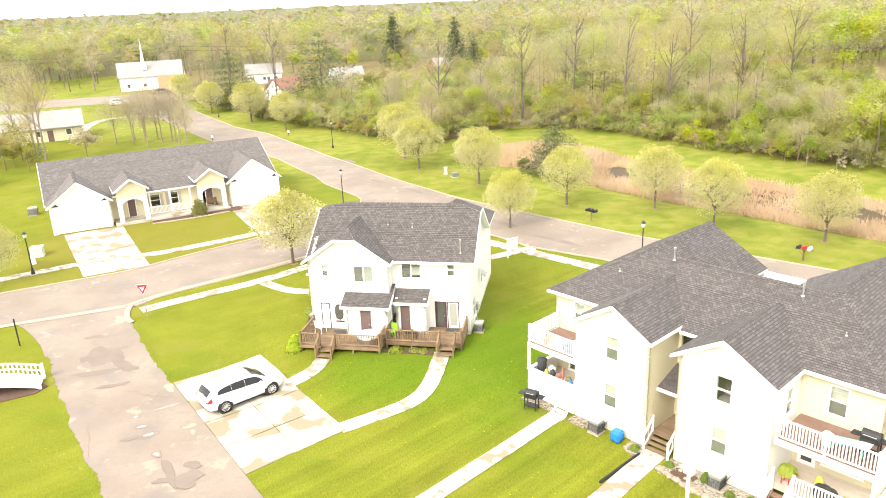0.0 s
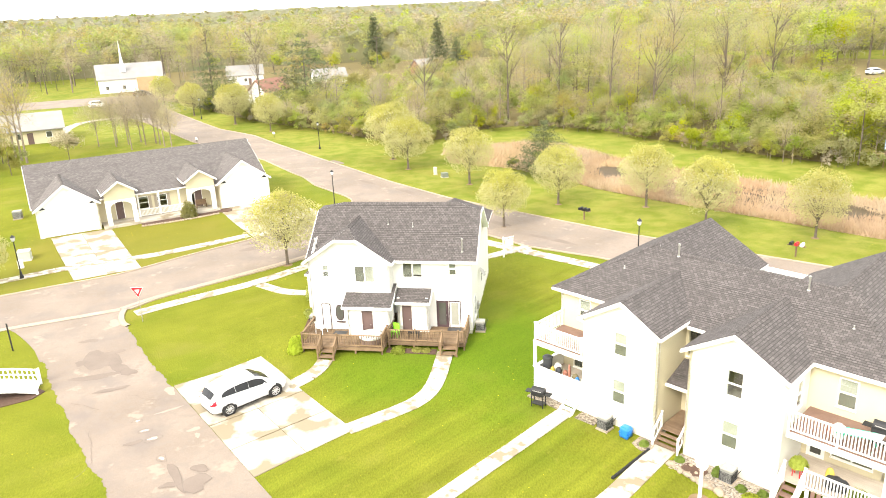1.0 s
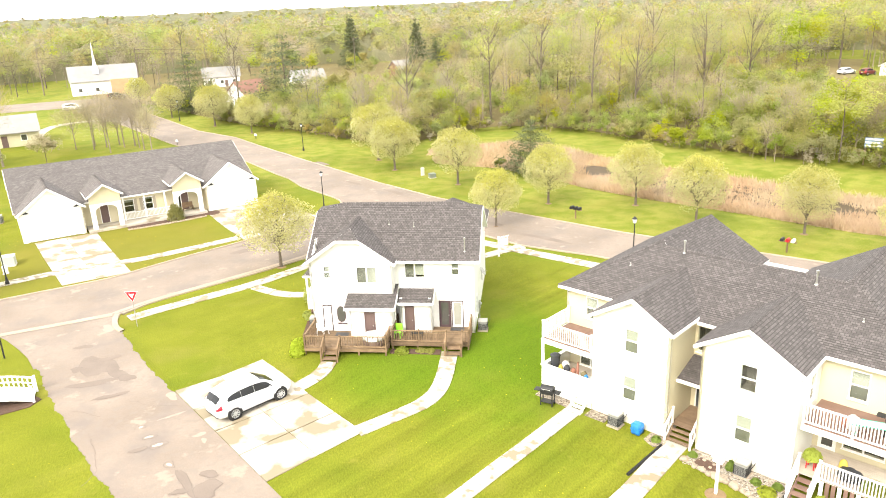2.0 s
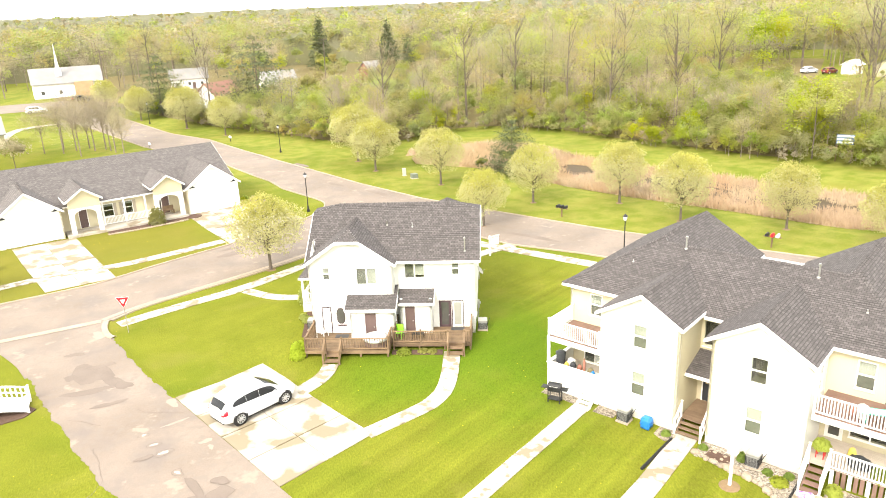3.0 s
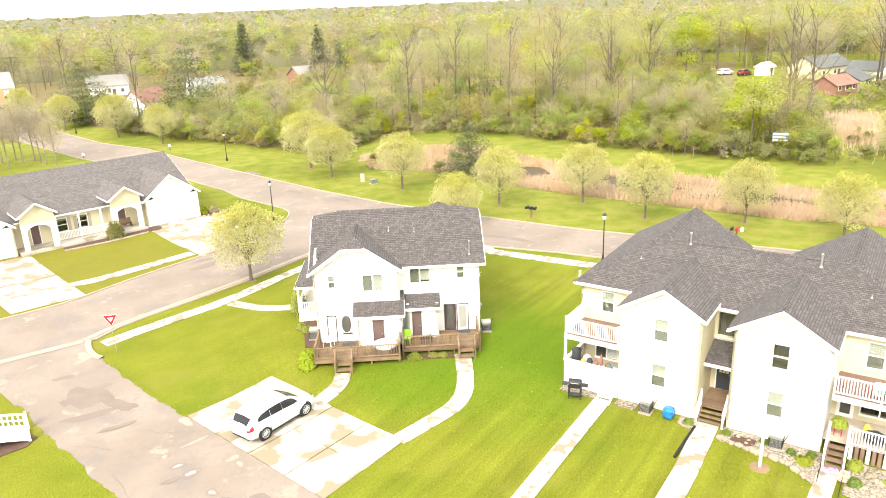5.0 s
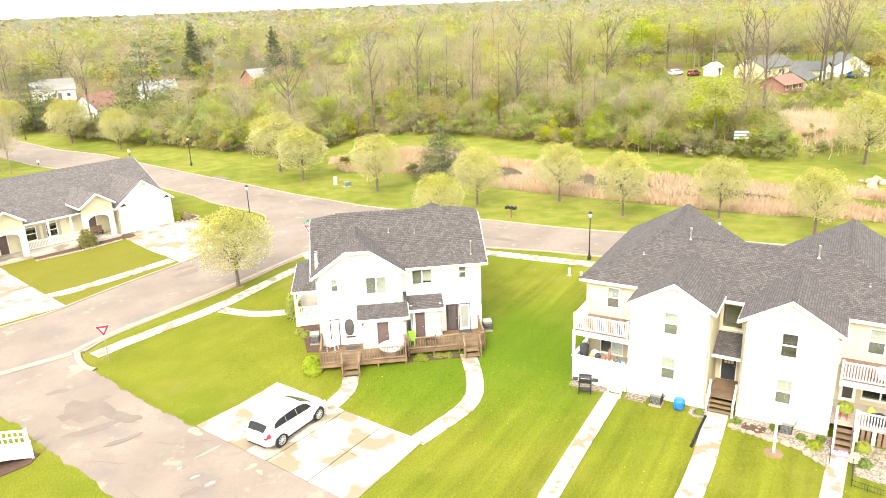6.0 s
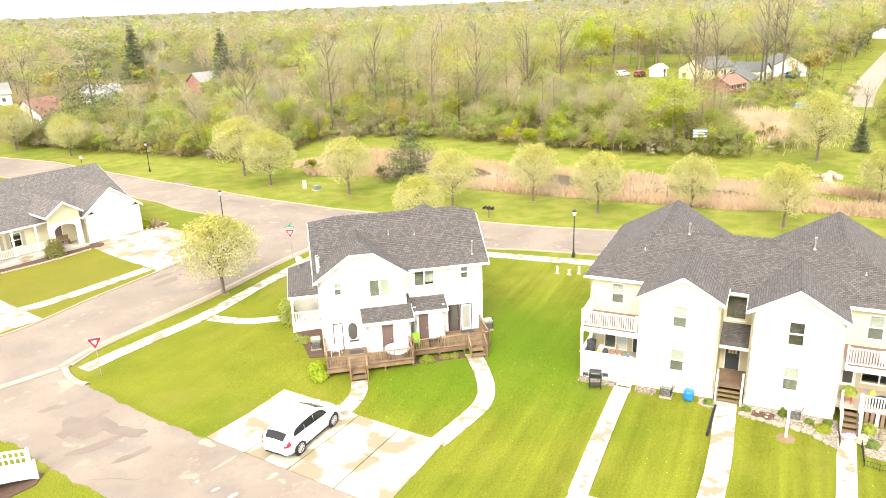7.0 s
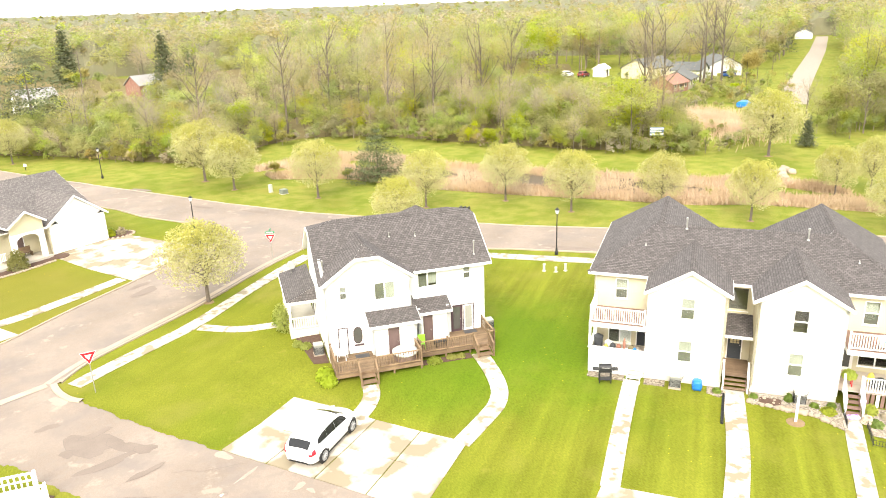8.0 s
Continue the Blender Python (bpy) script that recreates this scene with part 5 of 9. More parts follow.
def tubes(segs, sides=4):
    """Tapered tubes from rows (p, q, r0, r1); returns vertices and faces."""
    vs, fs, o = [], [], 0
    ang = np.arange(sides) * 2 * np.pi / sides
    for p, q, r0, r1 in segs:
        p, q = np.asarray(p, float), np.asarray(q, float)
        d = q - p
        d /= max(1e-6, np.linalg.norm(d))
        s = np.cross(d, (0.31, 0.95, 0.02))
        s /= np.linalg.norm(s)
        t = np.cross(d, s)
        ring = np.cos(ang)[:, None] * s + np.sin(ang)[:, None] * t
        vs += [p + ring * r0, q + ring * r1]
        fs += [(o + i, o + (i + 1) % sides, o + sides + (i + 1) % sides, o + sides + i) for i in range(sides)]
        o += 2 * sides
    return np.concatenate(vs), fs


def mesh_from(name, verts, faces, material):
    me = bpy.data.meshes.new(name)
    me.from_pydata([tuple(v) for v in verts], [], faces)
    me.materials.append(material)
    return me


def tri_mesh(name, verts, material):
    k = len(verts) // 3
    me = bpy.data.meshes.new(name)
    me.vertices.add(len(verts))
    me.vertices.foreach_set("co", np.asarray(verts, np.float32).ravel())
    me.loops.add(k * 3)
    me.loops.foreach_set("vertex_index", np.arange(k * 3, dtype=np.int32))
    me.polygons.add(k)
    me.polygons.foreach_set("loop_start", np.arange(0, k * 3, 3, dtype=np.int32))
    me.update(calc_edges=True)
    me.materials.append(material)
    return me


def limbs(base, h, r, count, spread, start=0.3, twigs=2, up=0.7):
    """Trunk, limbs and twigs as tube rows."""
    segs = []
    lean = rng.normal(size=2) * 0.02 * h
    pts = [np.array([base[0] + lean[0] * t * t, base[1] + lean[1] * t * t, base[2] + h * t]) for t in np.linspace(0, 0.92, 6)]
    for i in range(5):
        segs.append((pts[i], pts[i + 1], r * (1 - 0.17 * i), r * (1 - 0.17 * (i + 1))))
    for j in range(count):
        t = rng.uniform(start, 0.85)
        k = min(4, int(t / 0.92 * 5))
        p = pts[k] + (pts[k + 1] - pts[k]) * (t / 0.92 * 5 - k)
        a = rng.uniform(0, 2 * np.pi)
        ln = spread * rng.uniform(0.6, 1.1) * (1.15 - t * 0.6)
        d = np.array([np.cos(a), np.sin(a), up * rng.uniform(0.7, 1.5)])
        d /= np.linalg.norm(d)
        m_ = p + d * ln * 0.5
        d2 = d + np.array([0, 0, 0.35])
        q = m_ + d2 / np.linalg.norm(d2) * ln * 0.55
        rr = r * 0.42 * (1 - t * 0.5)
        segs += [(p, m_, rr, rr * 0.65), (m_, q, rr * 0.65, rr * 0.2)]
        for _ in range(twigs):
            s = rng.uniform(0.3, 1)
            b0 = p + (m_ - p) * s if rng.random() < 0.4 else m_ + (q - m_) * s
            d3 = d + rng.normal(size=3) * 0.6 + np.array([0, 0, 0.3])
            segs.append((b0, b0 + d3 / np.linalg.norm(d3) * ln * rng.uniform(0.3, 0.55), rr * 0.35, rr * 0.08))
    return segs


# pear trees in blossom: three shapes, copied
def pear_meshes(i):
    h = 6.6
    trunk = limbs((0, 0, 0), 5.6, 0.15, 26, 2.6, 0.24, 5, 0.9)
    v, f = tubes(trunk, 6)
    tm = mesh_from("trunk", v, f, BARK)
    # a full egg-shaped crown with ragged rim, denser at its shell
    k = 18000
    d = rng.normal(size=(k, 3))
    d /= np.linalg.norm(d, axis=1)[:, None]
    lump = 1 + 0.1 * np.sin(d[:, 0] * 5 + i) * np.cos(d[:, 1] * 6 + 2 * i) + 0.07 * np.sin(d[:, 2] * 9 + d[:, 0] * 7 + i)
    rad = lump * (1 - 0.55 * rng.random(k) ** 2.2) * rng.normal(1, 0.035, k)
    p = d * rad[:, None] * np.array([2.85, 2.85, 2.45])
    p[:, :2] *= (1 - 0.12 * np.clip(p[:, 2:3] / 2.4, -1, 1))
    keep = rng.random(k) > 0.75 * (np.sin(p[:, 0] * 3.1 + i) * np.sin(p[:, 1] * 2.9) * np.sin(p[:, 2] * 3.3 + i) > 0.25)
    keep &= rng.random(k) > 0.45 * (p[:, 2] < -0.4)
    p = p[keep]
    o = unit(p)
    top = o[:, 2] + rng.normal(size=len(p)) * 0.3 > 0.42
    p = p + np.array([0, 0, h - 2.55])
    cm = tri_mesh("crown", leaf_tris(p[~top], 0.115, o[~top], 0.8), PEAR)
    lm = tri_mesh("leafy_top", leaf_tris(p[top], 0.12, o[top], 0.8), PEARLEAF)
    return tm, cm, lm


PEARS = [(-15.2, 62.3, 6.9, 1.12), (2.45, 90.6, 7.4, 1.0), (21.2, 76.8, 7.0, 1.0), (24.9, 68.8, 7.0, 0.98), (33.4, 64.0, 6.5, 0.97), (38.2, 56.0, 6.5, 0.98), (-5.8, 101.1, 7.5, 1.1), (-8.4, 108.6, 8.6, 1.1),
         (5.2, 71.4, 6.1, 1.0), (12.0, 79.3, 6.8, 0.98), (65.5, 77.7, 9.6, 1.06), (52.7, 57.4, 6.2, 0.9), (58.6, 57.2, 6.6, 0.85), (46.5, 46.5, 6.3, 1.0), (-43.8, 152.0, 8.4, 1.1), (-33.9, 140.4, 7.3, 0.95), (-57.5, 168.0, 7.5, 1.0), (-73, 192, 7.5, 1.0), (-40.9, 59.2, 5.6, 0.95)]
pear_kinds = [pear_meshes(i) for i in range(3)]
for i, (x, y, h, w) in enumerate(PEARS):
    t_ = thing("pear_tree", pose(x, y, ground_z(x, y), 0, 0, 67 * i) @ Matrix.Diagonal((w * h / 6.8, w * h / 6.8, h / 6.6, 1)), "rounded ornamental pear tree in pale yellow-green blossom on the lawn", "tree", "ornamental pear trees")
    for nm, me in zip(("trunk", "crown", "leafy_top"), pear_kinds[i % 3]):
        o = new(nm, me)
        o.parent = t_
    ring = B()
    lathe(ring, (0, 0, -0.05), [(0.42, 0), (0.38, 0.07), (0.1, 0.1)], 12)
    part("mulch_ring", ring, SOIL, t_)


# ---- woods ----
EDGE = [(-95, 215), (-66, 186), (-52, 166), (-36, 146), (-27.5, 139), (-21, 132), (-13.5, 123.5), (-8, 118.5), (-2.6, 119), (5, 128), (12, 130.5), (17.7, 129), (25.8, 122), (31, 113), (38, 104), (43, 96.5), (48, 91), (56, 84), (62, 82), (74, 86), (84, 84), (120, 66)]


def inside(x, y, poly):
    c = False
    for (x0, y0), (x1, y1) in zip(poly, poly[1:] + poly[:1]):
        if (y0 > y) != (y1 > y) and x < (x1 - x0) * (y - y0) / (y1 - y0) + x0:
            c = not c
    return c


def edge_gap(x, y, line):
    best = 1e9
    for (x0, y0), (x1, y1) in zip(line, line[1:]):
        dx, dy = x1 - x0, y1 - y0
        t = max(0, min(1, ((x - x0) * dx + (y - y0) * dy) / (dx * dx + dy * dy)))
        best = min(best, math.hypot(x - x0 - t * dx, y - y0 - t * dy))
    return best


WOODS = EDGE + [(700, 250), (1500, 1500), (-900, 2200), (-1100, 900), (-600, 300), (-190, 185)]
FAR_ROAD = [(96, 100), (132, 128), (244, 210), (330, 275)]
CROSS = [(-180, 165), (-126, 192), (-98, 201), (-78, 210), (-22, 237), (38, 267)]
CLEAR = [(-47, 173, 9), (-43, 184, 8), (-108, 240, 34), (-70, 212, 24), (-120, 205, 40), (205, 215, 24), (-50, 212, 22), (-30, 225, 16)]
LOW = [(60, 83), (66, 100), (76, 120), (74, 140), (80, 165), (96, 195), (120, 207), (165, 200), (182, 180), (142, 136), (104, 106), (86, 88), (74, 85)]


FIR_VIEW = [(-27, 126), (8, 130), (14, 206), (-12, 213), (-15, 284), (-37, 284), (-37, 200)]
LOW_WOOD = [(38, 106), (48, 91), (66, 100), (82, 150), (98, 178), (76, 184), (58, 146)]


def open_ground(x, y):
    return inside(x, y, LOW) or any(math.hypot(x - a, y - b_) < r for a, b_, r in CLEAR) or edge_gap(x, y, FAR_ROAD) < 9 or edge_gap(x, y, CROSS) < 10


leaves = {m.name: [] for m in (L_YELLOW, L_BRIGHT, L_GREEN, L_TAN, L_OLIVE, L_GOLD, L_PINE)}
stems_pale, stems_dark = [], []


LEAF = {"yellow": L_YELLOW, "bright": L_BRIGHT, "green": L_GREEN, "olive": L_OLIVE, "gold": L_GOLD, "tan": L_TAN}


def leafy_crown(name, c, rx, rz, clumps, k, size):
    """A crown of separate tufts with gaps between them; the leaves lie more or less level."""
    d = unit(rng.normal(size=(clumps, 3)))
    d[:, 2] = np.where(rng.random(clumps) < 0.7, np.abs(d[:, 2]), d[:, 2])
    cc = d * rng.uniform(0.3, 0.86, clumps)[:, None]
    rc = rng.uniform(0.22, 0.38, clumps) * (12 / clumps) ** 0.25
    mid = cc * np.array([rx, rx, rz]) + np.array(c)
    rad = rc * (rx + rz) * 0.5
    w = rng.integers(0, clumps, k)
    o = unit(rng.normal(size=(k, 3)))
    p = mid[w] + o * (rad[w] * 1.25 * rng.random(k) ** 0.45)[:, None] * np.array([1, 1, 0.8])
    p[:, 2] = np.maximum(p[:, 2], c[2] - rz * 1.08)
    leaves[name].append(leaf_tris(p, size, o * 0.4 + np.array([0, 0, 0.55]), 0.3))


def whorls(x, y, z, h, k, size, wide, full, tiers):
    """Conifer boughs in tiers; returns needle tufts."""
    lev = (np.floor(tiers * (1 - (1 - rng.random(k)) ** 0.55)) + 0.5) / tiers
    arm = rng.integers(0, 9, k)
    a = arm * 2 * np.pi / 9 + lev * 37.0 + rng.normal(size=k) * 0.24
    s = rng.random(k) ** 0.5
    reach = (1 - lev ** full) * wide * h * (0.78 + 0.3 * np.sin(arm * 2.4 + lev * 51))
    r = reach * s
    p = np.stack([x + r * np.cos(a), y + r * np.sin(a), z + h * (0.07 + 0.91 * lev) - 0.2 * r + 0.22 * r * s * s], 1) + rng.normal(size=(k, 3)) * np.array([0.03, 0.03, 0.018]) * h
    return p, np.stack([np.cos(a) * 0.35, np.sin(a) * 0.35, a * 0 + 0.8], 1)


def add_tree(x, y, h, kind, k, size, detail=2, widen=1.0):
    z = ground_z(x, y)
    rx = h * rng.uniform(0.2, 0.3) * widen
    if kind == "bare":
        dark = stems_dark if rng.random() < 0.5 else stems_pale
        if detail:
            dark += limbs((x, y, z), h, 0.014 * h, 7 * detail, h * 0.36, 0.28, 4, 1.3)
        else:
            dark += limbs((x, y, z), h, 0.017 * h, 5, h * 0.3, 0.3, 1, 1.2)
        p, o = crown((x, y, z + h * 0.68), rx * 1.15, h * 0.33, k, 22, 0.3, 0.5)
        leaves[(L_TAN if rng.random() < 0.75 else L_GOLD).name].append(spray(p, o, size * 4.0, size * 0.22))
    elif kind in ("pine", "conifer"):
        wide, full, tiers = (0.64, 2.2, 9) if kind == "pine" else (0.36, 0.9, 14)
        p, o = whorls(x, y, z, h, k, size, wide, full, tiers)
        leaves[L_PINE.name].append(leaf_tris(p, size, o, 0.5))
        stems_dark.append(((x, y, z), (x, y, z + h * 0.93), 0.018 * h, 0.01))
    else:
        tall = h > 9
        name = LEAF[kind].name
        c = (x, y, z + h * (0.62 if tall else 0.52))
        wide, high = rx * (1.25 if tall and detail else 1.5), h * (0.38 if tall else 0.47)
        leafy_crown(name, c, wide, high, 20 if tall and detail else 10, k, size)
        if detail:
            (stems_dark if rng.random() < 0.5 else stems_pale).extend(limbs((x, y, z), h * 0.95, 0.011 * h, 5 * detail, h * 0.3, 0.2, 1, 0.9))


def pick(kinds):
    names, w = zip(*kinds)
    return names[rng.choice(len(names), p=np.array(w) / sum(w))]


TALL = [("bare", 20), ("yellow", 31), ("bright", 11), ("green", 22), ("gold", 14), ("olive", 11), ("conifer", 0.5)]
THICK = [("olive", 30), ("green", 32), ("yellow", 22), ("bright", 14), ("bare", 9)]
# thicket belt along the woods' edge, lowest in front
for (x0, y0), (x1, y1) in zip(EDGE, EDGE[1:]):
    ln = math.hypot(x1 - x0, y1 - y0)
    n_ = int(ln / 0.42)
    for i in range(n_):
        t = (i + rng.random()) / n_
        nx, ny = -(y1 - y0) / ln, (x1 - x0) / ln
        back = rng.uniform(0.4, 24) * (0.35 + 0.65 * rng.random())
        x, y = x0 + (x1 - x0) * t + nx * back, y0 + (y1 - y0) * t + ny * back
        if open_ground(x, y) or edge_gap(x, y, EDGE) < 0.4:
            continue
        kind = pick(THICK)
        h = rng.uniform(2.4, 4.4) + min(back, 13) * 0.27
        if kind == "bare":
            h *= 1.5
        add_tree(x, y, h, kind, 850, 0.165 + 0.03 * (back > 8), 1)
# low brush that closes the foot of the belt
for (x0, y0), (x1, y1) in zip(EDGE[2:18], EDGE[3:19]):
    ln = math.hypot(x1 - x0, y1 - y0)
    for i in range(int(ln / 0.42)):
        t, back = rng.random(), rng.uniform(0.3, 7)
        x, y = x0 + (x1 - x0) * t - (y1 - y0) / ln * back, y0 + (y1 - y0) * t + (x1 - x0) / ln * back
        if not open_ground(x, y):
            add_tree(x, y, rng.uniform(1.4, 2.6) + back * 0.12, pick([("olive", 40), ("green", 30), ("tan", 22), ("gold", 8)]), 260, 0.17, 0)
# understorey between the thicket and the tall trees
made = 0
while made < 330:
    x, y = rng.uniform(-60, 75), rng.uniform(100, 190)
    gap = edge_gap(x, y, EDGE)
    if not inside(x, y, WOODS) or open_ground(x, y) or not 12 < gap < 40:
        continue
    made += 1
    add_tree(x, y, rng.uniform(4.0, 7.5), pick([("green", 40), ("olive", 30), ("yellow", 24), ("bright", 16)]), 420, 0.26, 0)
made = 0
while made < 150:
    x, y = rng.uniform(38, 100), rng.uniform(90, 185)
    if inside(x, y, LOW_WOOD) and edge_gap(x, y, EDGE) > 6:
        made += 1
        add_tree(x, y, rng.uniform(4.0, 8.0), pick([("green", 36), ("olive", 22), ("yellow", 28), ("bright", 20)]), 520, 0.26, 0)
# dry scrub and low bushes in the clearing
made = 0
while made < 300:
    x, y = rng.uniform(60, 150), rng.uniform(83, 180)
    if not inside(x, y, LOW) or inside(x, y, [(76, 93), (86, 97), (96, 112), (90, 120), (80, 112)]):
        continue
    if y > 132 and rng.random() < 0.75:
        continue
    made += 1
    add_tree(x, y, rng.uniform(1.2, 2.4) if y < 115 else rng.uniform(1.6, 3.2), pick([("olive", 6), ("tan", 3), ("green", 5), ("gold", 3)]), 260, 0.17, 1)
# the tall wood behind
made = tries = 0
while tries < 20000 and made < 1380:
    tries += 1
    a = radians(rng.uniform(-48, 78))
    d = 110 * (6.0 ** rng.random())
    x, y = -8 + d * math.sin(a), d * math.cos(a)
    if not inside(x, y, WOODS) or open_ground(x, y):
        continue
    gap = edge_gap(x, y, EDGE)
    if gap < 12 or (gap < 26 and rng.random() < 0.5):
        continue
    made += 1
    near = d < 240
    h = rng.uniform(8, 12) if rng.random() < 0.4 else rng.uniform(13, 20)
    if inside(x, y, LOW_WOOD):
        h = rng.uniform(4.5, 8)
    if inside(x, y, FIR_VIEW):
        h = rng.uniform(6, 10)
    add_tree(x, y, h, pick(TALL), 1450 if near else 650 if d < 420 else 220, 0.24 if near else 0.42 if d < 420 else 0.75, 1 if near else 0)
# the far forest: a closed canopy of rounded crowns up to the skyline, with loose trees on it
def canopy_height(x, y):
    if open_ground(x, y) or edge_gap(x, y, FAR_ROAD[1:]) < 13:
        return -1.0
    a = noise.cell(Vector((x / 9, y / 9, 0)))
    return 9.0 + 5.5 * noise.noise(Vector((x / 11, y / 11, 3))) + 3.5 * noise.noise(Vector((x / 4.5, y / 4.5, 7))) + 3.0 * noise.noise(Vector((x / 45, y / 45, 1))) + 1.2 * a


angs = np.radians(np.linspace(-50, 80, 430))
rads = 320 * 8.2 ** (np.linspace(0, 1, 110) ** 1.15)
vs = []
for r in rads:
    for a in angs:
        x, y = -8 + r * math.sin(a), r * math.cos(a)
        vs.append((x, y, ground_z(x, y) + (canopy_height(x, y) if r > 321 else -1.0)))
na = len(angs)
fs = [(j * na + i, j * na + i + 1, (j + 1) * na + i + 1, (j + 1) * na + i) for j in range(len(rads) - 1) for i in range(na - 1)]
# greyed crown colours carry the distance haze
CANOPY = leafmat("hazed_far_canopy", (0.13, 0.125, 0.06), (0.2, 0.185, 0.095), 0.2)
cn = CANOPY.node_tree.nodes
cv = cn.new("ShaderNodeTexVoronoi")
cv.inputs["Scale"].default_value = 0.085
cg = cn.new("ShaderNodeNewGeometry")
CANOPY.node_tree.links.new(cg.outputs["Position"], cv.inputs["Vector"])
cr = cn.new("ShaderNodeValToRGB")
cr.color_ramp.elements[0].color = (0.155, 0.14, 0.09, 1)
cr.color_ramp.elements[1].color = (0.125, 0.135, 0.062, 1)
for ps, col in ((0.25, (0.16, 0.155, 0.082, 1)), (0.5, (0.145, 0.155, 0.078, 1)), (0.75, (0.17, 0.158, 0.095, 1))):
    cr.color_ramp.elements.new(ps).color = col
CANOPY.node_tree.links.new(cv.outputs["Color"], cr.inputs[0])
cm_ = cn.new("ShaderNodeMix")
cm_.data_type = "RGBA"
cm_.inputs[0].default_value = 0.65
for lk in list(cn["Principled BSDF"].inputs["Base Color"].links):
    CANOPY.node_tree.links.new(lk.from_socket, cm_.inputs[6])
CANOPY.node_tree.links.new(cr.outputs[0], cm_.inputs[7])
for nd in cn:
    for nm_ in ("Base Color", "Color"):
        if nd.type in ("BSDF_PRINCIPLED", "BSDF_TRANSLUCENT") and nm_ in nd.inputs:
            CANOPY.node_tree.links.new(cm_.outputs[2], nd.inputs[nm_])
tagged(new("far_woodland", mesh_from("far_woodland", vs, fs, CANOPY)), "far spring forest in haze-muted colours up to the skyline", "woods", kind="stuff")
for i in range(2100):
    a = radians(rng.uniform(-50, 80))
    d = 330 * (6.5 ** (rng.random() ** 1.5))
    x, y = -8 + d * math.sin(a), d * math.cos(a)
    if open_ground(x, y):
        continue
    add_tree(x, y, rng.uniform(14, 21), pick([("yellow", 20), ("gold", 26), ("tan", 26), ("green", 20), ("olive", 20), ("bright", 3)]), 180, 0.62 + d / 1600, 0)
# trees round the church and the cross road
for i in range(190):
    a, d = radians(rng.uniform(-48, -14)), rng.uniform(258, 345)
    x, y = -8 + d * math.sin(a), d * math.cos(a)
    if edge_gap(x, y, CROSS) > 9 and math.hypot(x + 99, y - 236) > 15:
        add_tree(x, y, rng.uniform(9, 17), pick([("bare", 30), ("yellow", 25), ("green", 20), ("gold", 14), ("olive", 12)]), 420, 0.32, 1)
# leafy trees of the gardens round the far houses
HOMES = [(119, 186), (117, 151), (135, 166), (109, 146), (130, 178), (150, 170), (144, 161), (112, 178), (113, 193), (102, 116), (123, 160)]
made = 0
while made < 240:
    a, d = radians(rng.uniform(24, 57)), rng.uniform(185, 430)
    x, y = -8 + d * math.sin(a), d * math.cos(a)
    if edge_gap(x, y, FAR_ROAD) < 10 or any(math.hypot(x - p, y - q) < 9 for p, q in HOMES) or (inside(x, y, LOW) and d < 230):
        continue
    if d < 250 and a < radians(41) and rng.random() < 0.55:
        continue
    made += 1
    add_tree(x, y, rng.uniform(9, 18), pick([("yellow", 34), ("bright", 14), ("green", 24), ("gold", 20), ("bare", 10), ("conifer", 1)]), 800, 0.3 + d / 1500, 1, 1.35)
for i in range(70):
    x, y = rng.uniform(92, 150), rng.uniform(118, 158)
    if edge_gap(x, y, FAR_ROAD) > 7 and not any(math.hypot(x - p, y - q) < 6 for p, q in HOMES):
        add_tree(x, y, rng.uniform(1.8, 4.2), pick([("green", 30), ("olive", 30), ("yellow", 24), ("bright", 10)]), 420, 0.2, 0, 1.3)
# leaf litter under the trees
LITTER = mat("brown_leaf_litter", (0.12, 0.095, 0.045), (0.2, 0.165, 0.075), 0.5, 5, 1.0, bump=0.3, spec=0.1)
BACK = [(x + (x + 10) * 1.6, y + (y - 2) * 1.6) for x, y in EDGE]
bm = strip(B(), [(x + (x + 10) * 0.035, y + (y - 2) * 0.035) for x, y in EDGE[:17]], BACK[:17], 120, 0.06, 30)
tagged(part("woodland_floor", bm, LITTER), "brown leaf litter under the woodland", "ground", kind="structure")
for m_ in (L_YELLOW, L_BRIGHT, L_GREEN, L_TAN, L_OLIVE, L_GOLD, L_PINE):
    tagged(new("woodland", tri_mesh("woodland", np.concatenate(leaves[m_.name]), m_)), "mixed spring woodland with fresh leaves and bare crowns", "woods", kind="stuff")
for nm, rows, m_ in (("woodland_stems", stems_pale, WOODBARK), ("woodland_stems", stems_dark, DARKBARK)):
    v, f = tubes(rows, 3)
    tagged(new(nm, mesh_from(nm, v, f, m_)), "slender bare trunks and branches of the woodland", "woods", kind="stuff")


# ---- single trees that stand out ----
def lone_tree(name, x, y, h, kind, label, k=2600, size=0.3, spread=1.0, bare=False):
    global stems_pale, stems_dark, leaves
    keep = stems_pale, stems_dark, leaves
    stems_pale, stems_dark, leaves = [], [], {q: [] for q in keep[2]}
    z = ground_z(x, y)
    add_tree(0, 0, h, kind, k, size, 2, spread)
    rows = stems_pale + stems_dark
    lv = [(q, np.concatenate(a)) for q, a in leaves.items() if a]
    stems_pale, stems_dark, leaves = keep
    gz = ground_z(0, 0)
    t_ = thing(name, pose(x, y, z - gz), label, "tree")
    v, f = tubes(rows, 5)
    o = new("trunk", mesh_from("trunk", v, f, DARKBARK if bare else WOODBARK if kind == "bare" else BARK))
    o.parent = t_
    for q, pts in lv:
        o = new("crown", tri_mesh("crown", pts, bpy.data.materials[q]))
        o.parent = t_
    return t_


